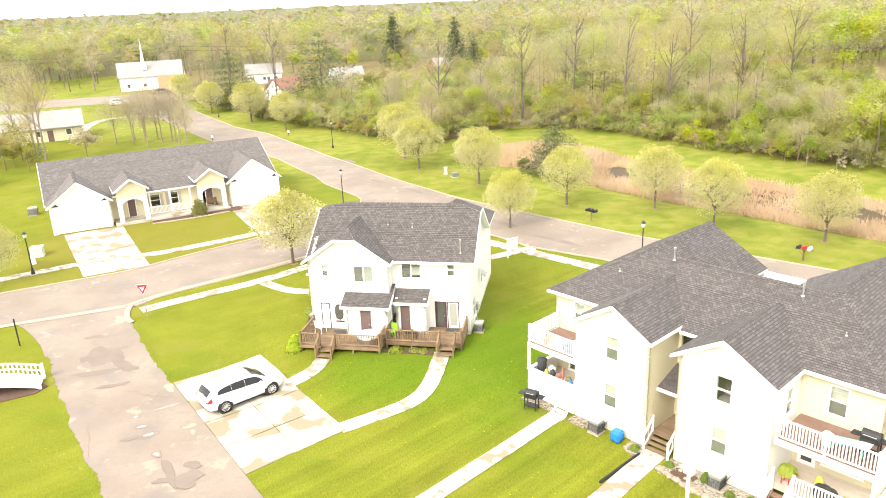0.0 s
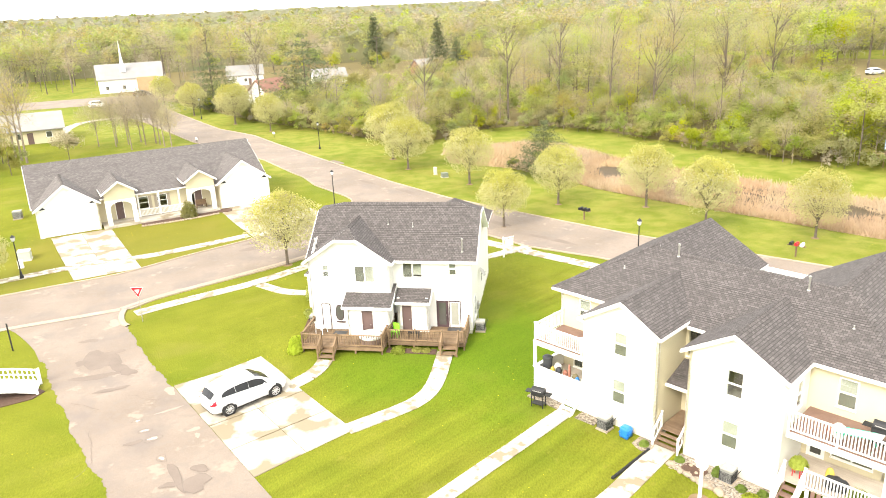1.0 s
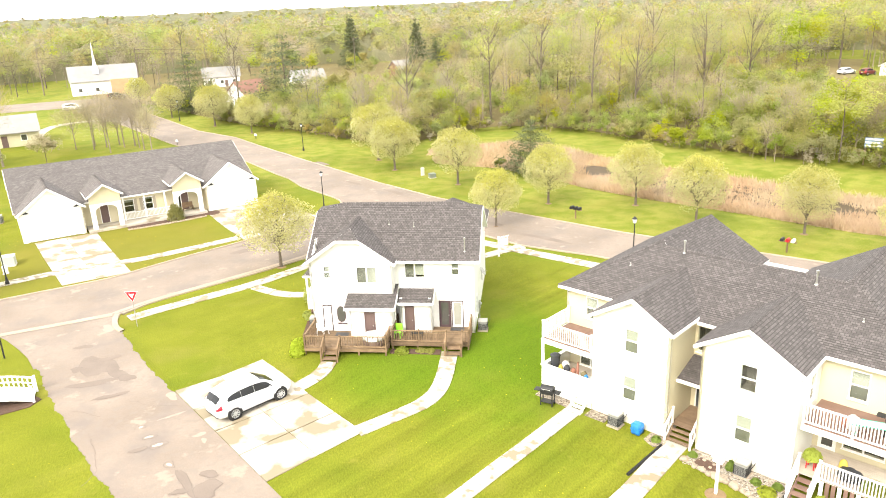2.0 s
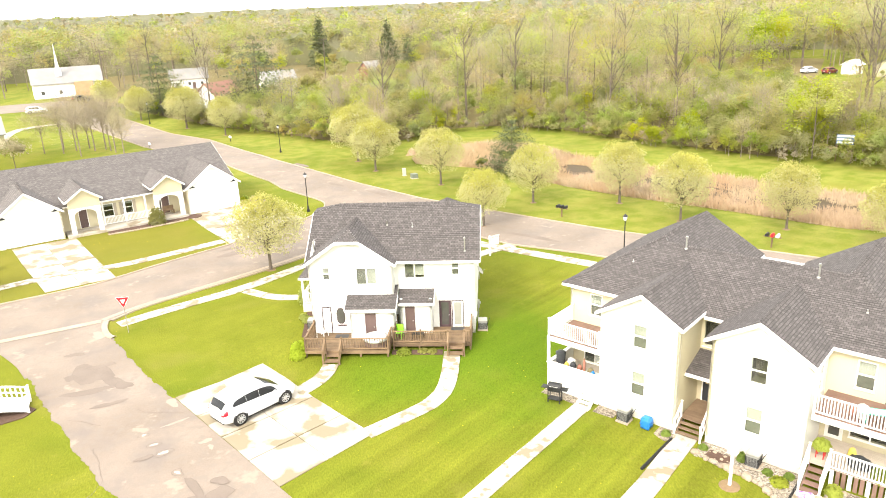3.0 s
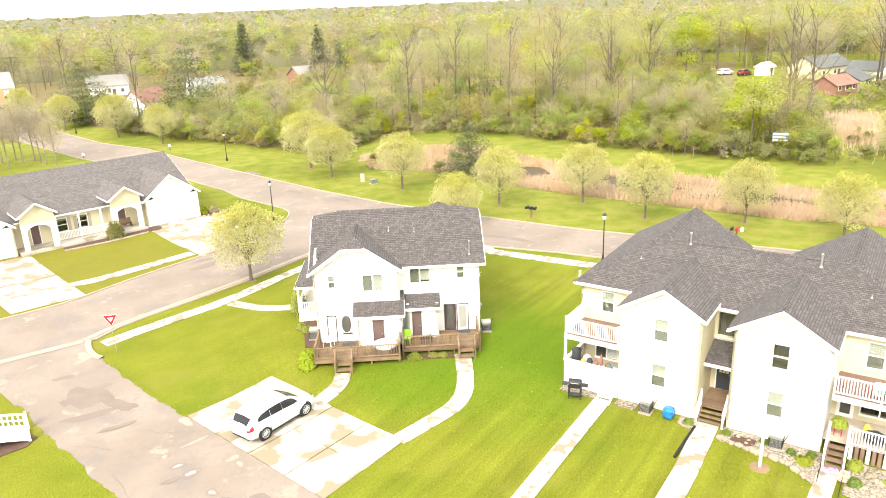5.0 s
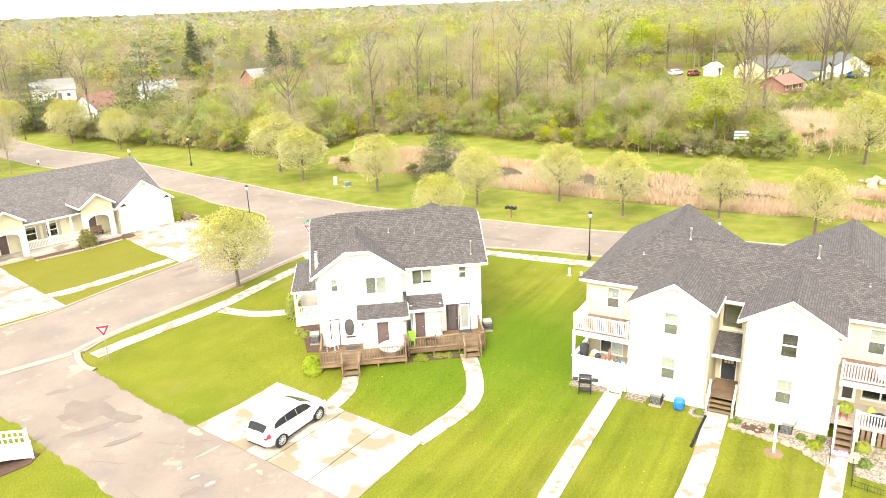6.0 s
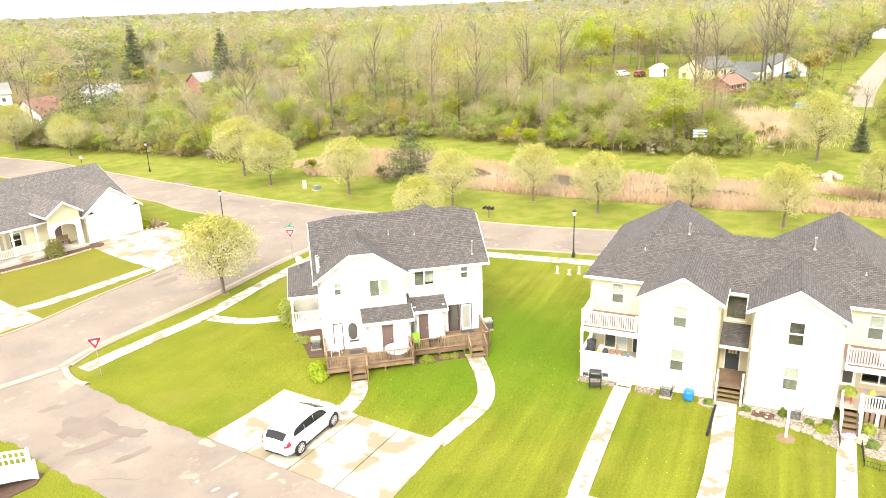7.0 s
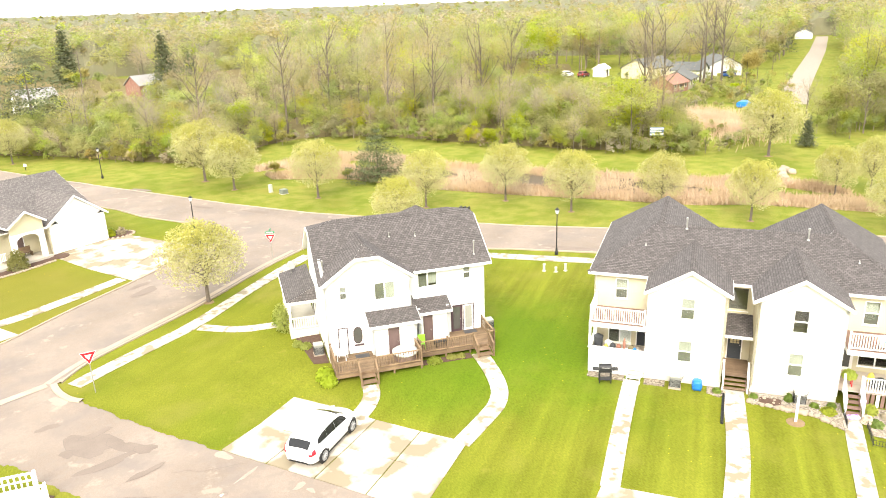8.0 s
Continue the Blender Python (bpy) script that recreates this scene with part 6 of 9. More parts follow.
lone_tree("pine_tree", 12.6, 96.2, 7.6, "pine", "bushy grey-green pine at the pond's edge", 9000, 0.17)
lone_tree("pond_bush", 8.6, 97.4, 2.2, "yellow", "low yellow-green bush beside the pine", 2600, 0.14)
lone_tree("pond_bush", 1.0, 106.5, 2.4, "gold", "low tan bush at the pond's end", 2200, 0.14)
lone_tree("spruce_tree", -55, 176, 14, "pine", "broad dark spruce beside the road", 9000, 0.26)
lone_tree("spruce_tree", 75.5, 79.5, 5.2, "conifer", "small dark spruce on the lawn", 2200, 0.22)
lone_tree("spruce_tree", -1.4, 216.1, 19, "conifer", "tall dark spruce above the woods", 4200, 0.5)
lone_tree("spruce_tree", 3.7, 206.3, 15, "conifer", "thin grey-green spruce beside the tall one", 2200, 0.42)
lone_tree("pine_tree", -31.3, 167.5, 18, "pine", "tall blue-green pine rising from the woods", 4200, 0.42)
lone_tree("spruce_tree", -25.7, 288.1, 20, "conifer", "tall dark spruce above the woods", 3600, 0.6)
lone_tree("willow_tree", 85, 168, 18, "bright", "broad bright green willow in fresh leaf", 3600, 0.36, 1.3)
lone_tree("willow_tree", 92, 82, 11, "yellow", "broad yellow-green willow beside the far lawn", 2600, 0.26, 1.5)
lone_tree("willow_tree", 101, 88, 12, "bright", "broad yellow-green willow beside the far lawn", 2600, 0.26, 1.5)
lone_tree("maple_tree", 53.0, 92.8, 11.5, "bright", "fresh yellow-green maple at the woods' edge", 3200, 0.24, 1.4)
lone_tree("maple_tree", 121, 133, 11, "gold", "golden budding maple beside the far road", 2600, 0.3)
for x, y, h in ((36, 128, 17), (52.7, 139.7, 20), (75.6, 114.8, 21), (79.6, 115.4, 20), (77, 118, 21), (126.7, 152.3, 23), (120.5, 140.4, 23), (122, 145, 22), (129, 156, 21), (46, 151, 20), (66, 150, 19), (12, 142, 18), (23, 150, 19), (-4, 140, 17), (-44, 176, 17), (-62, 246, 20), (-78, 250, 19)):
    lone_tree("bare_tree", x, y, h, "bare", "tall leafless tree with forked dark limbs", 1300, 0.22, bare=True)
for x, y, h, kd in ((136, 148, 9, "gold"), (145, 160, 10, "yellow"), (140, 172, 10, "gold"), (95, 88, 9, "yellow"), (112, 97, 13, "yellow"), (122, 104, 13, "bright"), (136, 112, 14, "yellow"), (86, 80, 5, "green"), (98, 74, 8, "yellow")):
    lone_tree("garden_tree", x, y, h, kd, "leafy spring tree beside the far gardens", 1700, 0.24, 1.35)
for x, y, h, kd in ((146, 152, 9, "gold"), (168, 166, 10, "yellow"), (190, 184, 11, "gold"), (215, 204, 11, "green"), (238, 222, 12, "yellow"), (150, 124, 11, "yellow"), (176, 143, 12, "green"), (205, 164, 12, "yellow"), (240, 188, 13, "gold"), (275, 214, 13, "yellow"), (160, 178, 10, "olive"), (182, 198, 11, "yellow"), (205, 222, 12, "gold")):
    lone_tree("roadside_tree", x, y, h, kd, "leafy spring tree beside the far road", 1800, 0.36)
for x, y, h in ((-60.9, 134, 9), (-58, 132, 10), (-56.5, 134, 9.5), (-53, 132, 10), (-51.5, 130, 9), (-63, 131, 8), (-59.4, 130, 9), (-54.5, 131, 9.5), (-50, 128, 9), (-55, 126, 8.5), (-48, 126, 8), (-68.8, 117.6, 15), (-73.6, 122.9, 16), (-71, 120, 14), (-79, 127, 13)):
    lone_tree("bare_tree", x, y, h, "bare", "slim budding sapling behind the bungalow", 1400, 0.2)
for x, y, h, kd in ((-76, 117, 5, "green"), (-71, 112.5, 4, "green"), (-84, 124, 7, "olive"), (-68, 99, 4, "green"), (-90, 118, 9, "olive"), (-80, 110, 5, "yellow"), (-71, 110, 7, "gold"), (-76, 112, 8, "tan"), (-66, 108, 6, "yellow"), (-73, 118, 8.5, "gold"), (-82, 117, 8, "tan"), (-62, 118, 6, "tan")):
    lone_tree("garden_tree", x, y, h, kd, "leafy spring tree behind the bungalow", 2200, 0.2, 1.4)


# ---- cattails and pond ----
# low gloss; the brown of mirrored reeds and trees is in the base colour
WATER = mat("brown_reflection_water", (0.06, 0.043, 0.024), (0.09, 0.066, 0.038), 0.3, 4, 0.4, bump=0.05, spec=0.05)
REED = leafmat("dry_tan_reed", (0.4, 0.29, 0.18), (0.6, 0.47, 0.32), 0.3, 0.1, 0.08)
bm = B()
pond_o, pa = (15, 100), radians(-47)
pts = []
for i in range(40):
    a = i * math.tau / 40
    u = 21 + 22 * math.cos(a)
    v = 0.5 + (5.2 + 0.8 * math.sin(3 * a)) * math.sin(a)
    pts.append((pond_o[0] + u * math.cos(pa) - v * math.sin(pa), pond_o[1] + u * math.sin(pa) + v * math.cos(pa), -0.32))
bm.faces.new([bm.verts.new(p) for p in pts])
tagged(part("water", bm, WATER), "still pond among dry reeds, its brown reflection put into the colour", "pond", kind="structure")
N_NEAR = [(0, 104), (7.7, 98.4), (14.5, 93.2), (17.3, 86.6), (23, 79.6), (30.3, 72.6), (37, 65.6), (44.4, 58.2), (52, 50)]
N_FAR = [(-1, 117), (14, 126), (20, 122), (28, 109), (32, 103), (40.6, 94), (48.6, 83.6), (56, 76), (60, 66)]
k = 62000
s, w = rng.random(k), rng.random(k)
ln = len(N_NEAR) - 1
idx = np.minimum((s * ln).astype(int), ln - 1)
fr = (s * ln - idx)[:, None]
n0, f0 = np.array(N_NEAR), np.array(N_FAR)
a0 = n0[idx] + (n0[idx + 1] - n0[idx]) * fr
b0 = f0[idx] + (f0[idx + 1] - f0[idx]) * fr
pos = a0 + (b0 - a0) * (0.03 + 0.66 * w[:, None])
open_water = (np.sin(s * 34 + 1.2) + 0.6 * np.sin(s * 71)) * 0.5 + 0.3 > np.abs(w - 0.55) * 5.0
pos = pos[~open_water]
wk = w[~open_water]
patchy = rng.random(len(pos)) < np.clip(0.8 + 0.4 * np.sin(pos[:, 0] * 0.9) * np.cos(pos[:, 1] * 0.8) + 0.25 * (wk < 0.3), 0.12, 1)
pos = pos[patchy]
k = len(pos)
hz = np.array([ground_z(x, y) for x, y in pos])
hh = rng.uniform(0.4, 1.05, k)
ang = rng.uniform(0, np.pi, k)
dx = np.stack([np.cos(ang), np.sin(ang)], 1) * rng.uniform(0.035, 0.09, k)[:, None]
tip = pos + rng.normal(size=(k, 2)) * 0.3
tri = np.stack([np.c_[pos - dx, hz], np.c_[pos + dx, hz], np.c_[tip, hz + hh]], 1).reshape(-1, 3)
MARSH = mat("matted_dry_reed_litter", (0.27, 0.19, 0.11), (0.4, 0.3, 0.18), 0.8, 9, 1.0, bump=0.6, spec=0.1)
for lo_, hi_ in ((0.04, 0.3), (0.5, 0.68)):
    rows_ = [[(n_[0] + (f_[0] - n_[0]) * w_ + 0.8 * math.sin(3 * j_ + 9 * w_), n_[1] + (f_[1] - n_[1]) * w_) for j_, (n_, f_) in enumerate(zip(N_NEAR, N_FAR))] for w_ in (lo_, hi_)]
    tagged(part("marsh_floor", strip(B(), rounded(rows_[0]), rounded(rows_[1]), 90, 0.03, 4), MARSH), "matted dry reed litter at the pond's edge", "ground", kind="structure")
tagged(new("cattails", tri_mesh("cattails", tri, REED)), "dense dry tan cattail reeds round the pond", "reeds", kind="stuff")
# dry reed bed in the clearing beyond the woods' edge
k = 9000
pos = np.array([81, 104]) + (rng.normal(size=(k, 2)) * np.array([7.5, 3.6])) @ np.array([[0.58, 0.81], [-0.81, 0.58]])
hz = np.array([ground_z(x, y) for x, y in pos])
ang = rng.uniform(0, np.pi, k)
dx = np.stack([np.cos(ang), np.sin(ang)], 1) * rng.uniform(0.04, 0.09, k)[:, None]
tip = pos + rng.normal(size=(k, 2)) * 0.3
tri = np.stack([np.c_[pos - dx, hz], np.c_[pos + dx, hz], np.c_[tip, hz + rng.uniform(0.8, 1.7, k)]], 1).reshape(-1, 3)
tagged(new("reed_bed", tri_mesh("reed_bed", tri, REED)), "dry tan reeds in the clearing beyond the woods", "reeds", kind="stuff")


# ---- the parked white car ----
def loft(bm, stations):
    rings = [[bm.verts.new(p) for p in st] for st in stations]
    for a, b_ in zip(rings, rings[1:]):
        for i in range(len(a) - 1):
            bm.faces.new((a[i], a[i + 1], b_[i + 1], b_[i]))
    bm.faces.new(rings[0][::-1])
    bm.faces.new(rings[-1])
    bmesh.ops.recalc_face_normals(bm, faces=bm.faces[:])
    return bm


CARPAINT = mat("white_car_paint", (0.72, 0.72, 0.71), (0.78, 0.78, 0.77), 1, 8, 0.18, bump=0, spec=0.6)
CARGLASS = mat("tinted_car_glass", (0.012, 0.013, 0.014), (0.02, 0.021, 0.022), 1, 8, 0.12, bump=0, spec=0.3)
LAMPRED = mat("red_lamp_plastic", (0.35, 0.01, 0.02), (0.5, 0.02, 0.035), 6, 40, 0.2, bump=0)
LAMPCLEAR = mat("clear_lamp_plastic", (0.45, 0.45, 0.45), (0.6, 0.6, 0.6), 6, 40, 0.15, bump=0)
ALLOY = mat("silver_alloy", (0.45, 0.45, 0.45), (0.6, 0.6, 0.6), 6, 40, 0.3, metal=0.7, bump=0)


def suv(name, m, label, paint=CARPAINT, full=True):
    """A seven-seat sport utility car pointing along +x, wheels on z = 0."""
    root = thing(name, m, label, "car")
    # x, half width at sill, half width at belt, belt height, roof half width, roof height, underside
    K = [(-2.54, 0.58, 0.6, 0.86, 0.4, 0.92, 0.5), (-2.48, 0.74, 0.78, 1.02, 0.56, 1.12, 0.4), (-2.3, 0.86, 0.9, 1.16, 0.64, 1.36, 0.32), (-2.05, 0.91, 0.95, 1.2, 0.66, 1.58, 0.28), (-1.7, 0.93, 0.97, 1.2, 0.66, 1.69, 0.26), (-1.0, 0.94, 0.98, 1.17, 0.67, 1.77, 0.25),
         (-0.3, 0.94, 0.98, 1.13, 0.67, 1.79, 0.24), (0.3, 0.94, 0.98, 1.1, 0.65, 1.74, 0.24), (0.75, 0.94, 0.98, 1.08, 0.63, 1.58, 0.24), (1.25, 0.93, 0.97, 1.06, 0.64, 1.28, 0.24), (1.5, 0.92, 0.96, 1.04, 0.64, 1.15, 0.24), (1.9, 0.9, 0.93, 0.97, 0.6, 1.06, 0.26), (2.25, 0.8, 0.84, 0.84, 0.5, 0.92, 0.28), (2.46, 0.62, 0.66, 0.7, 0.38, 0.76, 0.34), (2.54, 0.44, 0.48, 0.6, 0.26, 0.64, 0.42)]
    xs = np.unique(np.concatenate([np.linspace(a[0], b_[0], 4) for a, b_ in zip(K, K[1:])]))
    ka = np.array(K)
    S = []
    for x in xs:
        # Catmull-Rom between the key stations
        i = min(max(int(np.searchsorted(ka[:, 0], x)) - 1, 0), len(K) - 2)
        t = (x - ka[i, 0]) / (ka[i + 1, 0] - ka[i, 0])
        p0, p1, p2, p3 = ka[max(i - 1, 0)], ka[i], ka[i + 1], ka[min(i + 2, len(K) - 1)]
        q = 0.5 * (2 * p1 + (p2 - p0) * t + (2 * p0 - 5 * p1 + 4 * p2 - p3) * t * t + (3 * p1 - p0 - 3 * p2 + p3) * t ** 3)
        S.append((float(x), *[float(v) for v in q[1:]]))
    st = []
    for x, ws, wb, zb, wr, zr, zu in S:
        half = [(ws * 0.84, zu), (ws * 0.97, zu + 0.06), (ws, zu + 0.16), (wb, zb * 0.66), (wb, zb * 0.84), (wb - 0.02, zb - 0.04), (wb - 0.07, zb), (wr + 0.06, zr - 0.1), (wr + 0.01, zr - 0.045), (wr - 0.1, zr - 0.01), (wr * 0.5, zr + 0.015), (0.0, zr + 0.022)]
        st.append([(x, -a, b_) for a, b_ in half] + [(x, a, b_) for a, b_ in half[-2::-1]])
    body = part("body", loft(B(), st), paint, root, "glossy white body", smooth=True)

    def lerp_st(x):
        for a, b_ in zip(S, S[1:]):
            if a[0] <= x <= b_[0]:
                t = (x - a[0]) / (b_[0] - a[0])
                return [p + (q - p) * t for p, q in zip(a, b_)]
        return list(S[-1])

    def side_pt(x, f, s):
        _, ws, wb, zb, wr, zr, zu = lerp_st(x)
        return Vector((x, s * ((wb - 0.07) * (1 - f) + (wr + 0.06) * f + 0.008), zb * (1 - f) + (zr - 0.1) * f))
    for s in (-1, 1):
        for x0, x1 in ((-1.82, -0.965), (-0.95, -0.115), (-0.1, 0.72)):
            n_ = 6
            a, b_ = 0.08, 0.86
            lo = [side_pt(x0 + (x1 - x0) * i / n_, a, s) for i in range(n_ + 1)]
            hi = [side_pt(x0 + (x1 - x0) * i / n_, b_, s) for i in range(n_ + 1)]
            if x1 > 0.5:
                lo += [side_pt(1.0, a, s), side_pt(1.1, a, s)]
                hi.append(side_pt(0.9, 0.78, s))
            if x0 < -1.5:
                hi = [side_pt(-1.84, 0.35, s), side_pt(-1.72, 0.66, s)] + [side_pt(x, 0.78 + 0.08 * (x + 1.6) / 0.6, s) for x in (-1.5, -1.25, -0.965)]
            part("side_window", solid(B(), lo + hi[::-1], (0, -0.006 * s, 0)), CARGLASS, root)

    def over(name, x0, x1, inset, n_=8):
        bm = B()
        rows = []
        for i in range(n_ + 1):
            x = x0 + (x1 - x0) * i / n_
            _, ws, wb, zb, wr, zr, zu = lerp_st(x)
            w = wr - 0.02 - inset
            rows.append([bm.verts.new((x + 0.006 * (1 if x > 0 else -1), w * f, zr + 0.032 - 0.052 * f * f)) for f in (-1, -0.6, 0, 0.6, 1)])
        for a, b_ in zip(rows, rows[1:]):
            for i in range(4):
                bm.faces.new((a[i], a[i + 1], b_[i + 1], b_[i]))
        bmesh.ops.recalc_face_normals(bm, faces=bm.faces[:])
        part(name, bm, CARGLASS, root)
    over("windscreen", 0.42, 1.36, -0.02)
    over("rear_window", -2.42, -2.13, 0.0)
    for s in (-1, 1):
        bm = B()
        rows = []
        for x in np.linspace(-2.515, -2.2, 8):
            _, ws, wb, zb, wr, zr, zu = lerp_st(x)
            t = (x + 2.515) / 0.315
            rows.append([bm.verts.new((x - 0.02, s * (wb + 0.02), 0.86 + 0.06 * t)), bm.verts.new((x - 0.025, s * (wb + 0.012), 0.96 + 0.06 * t)), bm.verts.new((x - 0.02, s * (wb - 0.02), zb - 0.01 if t > 0.3 else 0.98)), bm.verts.new((x, s * (wb - 0.12), zb - 0.02 if t > 0.3 else 0.97))])
        for a, b_ in zip(rows, rows[1:]):
            for i in range(3):
                bm.faces.new((a[i], a[i + 1], b_[i + 1], b_[i]))
        bmesh.ops.recalc_face_normals(bm, faces=bm.faces[:])
        part("tail_lamp", bm, LAMPRED, root, "red tail lamp", smooth=True)
        part("headlight", solid(B(), [(2.2, s * 0.9, 0.78), (2.46, s * 0.66, 0.7), (2.36, s * 0.66, 0.86), (2.1, s * 0.9, 0.93)], (0.03, 0, 0.01)), LAMPCLEAR, root, "clear headlight")
        part("wing_mirror", bbox(0.72, s * 0.99, 1.08, 0.9, s * 1.17, 1.24, 0.04), paint, root)
        part("roof_rail", beam(B(), (-1.5, s * 0.57, 1.77), (0.0, s * 0.57, 1.82), 0.04, 0.03), STEEL, root)
        part("sill_trim", bbox(-1.1, s * 0.945 - 0.01, 0.25, 1.1, s * 0.945 + 0.012, 0.31), RUBBER, root)
    part("rear_bumper_trim", bbox(-2.5, -0.7, 0.33, -2.42, 0.7, 0.42, 0.03), RUBBER, root)
    part("number_plate", bbox(-2.58, -0.22, 0.74, -2.53, 0.22, 0.86), LAMPCLEAR, root)
    part("spoiler", bbox(-2.16, -0.55, 1.55, -1.98, 0.55, 1.6, 0.02), paint, root)
    part("rear_wiper", beam(B(), (-2.46, -0.1, 1.17), (-2.42, 0.3, 1.25), 0.03, 0.02), RUBBER, root)
    for x in (-1.51, 1.51):
        for s in (-1, 1):
            # black disc on the uncut body stands in for the shaded wheel well
            arch = B()
            tube(arch, (x, s * 0.93, 0.4), (x, s * 0.957, 0.4), 0.47, 0.47, 24)
            part("wheel_arch", arch, RUBBER, root)
            w = B()
            prof = [(0.26, -0.12), (0.36, -0.12), (0.39, -0.08), (0.395, 0.08), (0.36, 0.12), (0.26, 0.12)]
            rings = [[w.verts.new((x + r * math.cos(i * math.tau / 24), s * 0.88 + y, 0.395 + r * math.sin(i * math.tau / 24))) for i in range(24)] for r, y in prof]
            for a, b_ in zip(rings, rings[1:] + rings[:1]):
                for i in range(24):
                    w.faces.new((a[i], a[(i + 1) % 24], b_[(i + 1) % 24], b_[i]))
            bmesh.ops.recalc_face_normals(w, faces=w.faces[:])
            wheel = part("wheel", w, RUBBER, root, "black tyre on a silver rim", smooth=True)
            rim = B()
            tube(rim, (x, s * 0.90, 0.395), (x, s * 0.93, 0.395), 0.27, 0.27, 20)
            part("rim_disc", rim, BLACK, wheel)
            sp = B()
            for i in range(9):
                a = i * math.tau / 9
                tube(sp, (x, s * 0.985, 0.395), (x + 0.26 * math.cos(a), s * 0.985, 0.395 + 0.26 * math.sin(a)), 0.035, 0.025, 6)
            tube(sp, (x, s * 0.97, 0.395), (x, s * 1.0, 0.395), 0.07, 0.06, 10)
            for i in range(20):
                a, a2 = i * math.tau / 20, (i + 1) * math.tau / 20
                tube(sp, (x + 0.265 * math.cos(a), s * 0.985, 0.395 + 0.265 * math.sin(a)), (x + 0.265 * math.cos(a2), s * 0.985, 0.395 + 0.265 * math.sin(a2)), 0.02, 0.02, 5)
            part("rim", sp, ALLOY, wheel, "silver spoked rim")
    return root


suv("parked_car", pose(-12.92, 38.2, ground_z(-12.92, 38.2) + 0.05, 0, 0, 42) @ Matrix.Scale(0.98, 4), "white sport utility car parked on the concrete pad")
GREYPAINT = mat("silver_grey_car_paint", (0.25, 0.25, 0.26), (0.32, 0.32, 0.33), 1, 8, 0.25, bump=0, spec=0.6)
DARKPAINT = mat("dark_brown_car_paint", (0.05, 0.04, 0.032), (0.07, 0.056, 0.045), 3, 40, 0.3, bump=0)
REDPAINT = mat("dark_red_car_paint", (0.12, 0.02, 0.02), (0.16, 0.03, 0.03), 3, 40, 0.3, bump=0)
BLUEPAINT = mat("blue_car_paint", (0.02, 0.06, 0.2), (0.03, 0.08, 0.26), 1, 8, 0.25, bump=0, spec=0.6)
suv("parked_car", pose(-59, 184, 0.05, 0, 0, 200), "silver car parked beyond the pear trees", GREYPAINT)
suv("parked_car", pose(-87.7, 215.3, 0.05, 0, 0, 24), "dark brown car parked before the church", DARKPAINT)
suv("parked_car", pose(112.6, 194.6, 0.05, 0, 0, 15), "white car parked beside a garden shed")
suv("parked_car", pose(116.0, 190.6, 0.05, 0, 0, 25), "dark red car parked beside a garden shed", REDPAINT)
suv("parked_van", pose(-90, 192, 0.05, 0, 0, 22), "white van standing at the road junction")
suv("parked_car", pose(144, 161, 0.05, 0, 0, 100), "blue car parked by distant houses", BLUEPAINT)


# ---- street furniture ----
REDSIGN = mat("red_sign_paint", (0.5, 0.012, 0.02), (0.6, 0.02, 0.03), 4, 30, 0.4, bump=0)
GREENSIGN = mat("green_sign_paint", (0.02, 0.2, 0.09), (0.03, 0.26, 0.12), 4, 30, 0.4, bump=0)
SIGNWHITE = mat("white_sign_paint", (0.75, 0.75, 0.73), (0.82, 0.82, 0.8), 4, 30, 0.4, bump=0)


def yield_sign(x, y, turn, street=False):
    root = thing("yield_sign", pose(x, y, ground_z(x, y), 0, 0, turn), "red and white triangular yield sign on a thin steel post", "road sign", "yield signs")
    bm = B()
    box(bm, -0.025, 0.0, -0.3, 0.025, 0.03, 2.85)
    part("post", bm, STEEL, root)
    tri_ = lambda s, y_, z_: [(-s, y_, z_ + s * 0.86), (s, y_, z_ + s * 0.86), (0, y_, z_ - s * 0.86)]
    part("sign_edge", solid(B(), tri_(0.48, -0.012, 2.38), (0, 0.01, 0)), SIGNWHITE, root)
    part("sign_face", solid(B(), tri_(0.44, -0.02, 2.39), (0, 0.007, 0)), REDSIGN, root)
    part("sign_centre", solid(B(), tri_(0.2, -0.026, 2.44), (0, 0.005, 0)), SIGNWHITE, root)
    if street:
        part("street_plate", bbox(-0.42, -0.015, 2.9, 0.42, 0.015, 3.08), GREENSIGN, root, "green street name plate with white bars")
        part("street_plate", bbox(-0.015, -0.42, 3.1, 0.015, 0.42, 3.28), GREENSIGN, root, "green street name plate with white bars")
        part("lettering_bar", bbox(-0.32, -0.021, 2.96, 0.3, -0.0155, 3.02), SIGNWHITE, root)
    return root


yield_sign(-23.9, 50.6, 0)
yield_sign(-8.3, 69.2, -25, True)


def street_lamp(x, y, h):
    root = thing("street_lamp", pose(x, y, ground_z(x, y)), "slim black street lamp with a lantern head", "street lamp", "street lamps")
    part("base", lathe(B(), (0, 0, 0), [(0.17, -0.1), (0.17, 0.25), (0.11, 0.4), (0.08, 0.7)], 10), BLACK, root)
    part("post", tube(B(), (0, 0, 0.6), (0, 0, h - 0.6), 0.06, 0.045, 8), BLACK, root)
    part("lantern", lathe(B(), (0, 0, h - 0.6), [(0.06, 0), (0.14, 0.06), (0.2, 0.36), (0.19, 0.38)], 8), LAMPCLEAR, root, "clear glass lantern")
    part("cap", lathe(B(), (0, 0, h - 0.22), [(0.23, 0), (0.2, 0.05), (0.08, 0.16), (0.02, 0.24)], 8), BLACK, root)
    return root


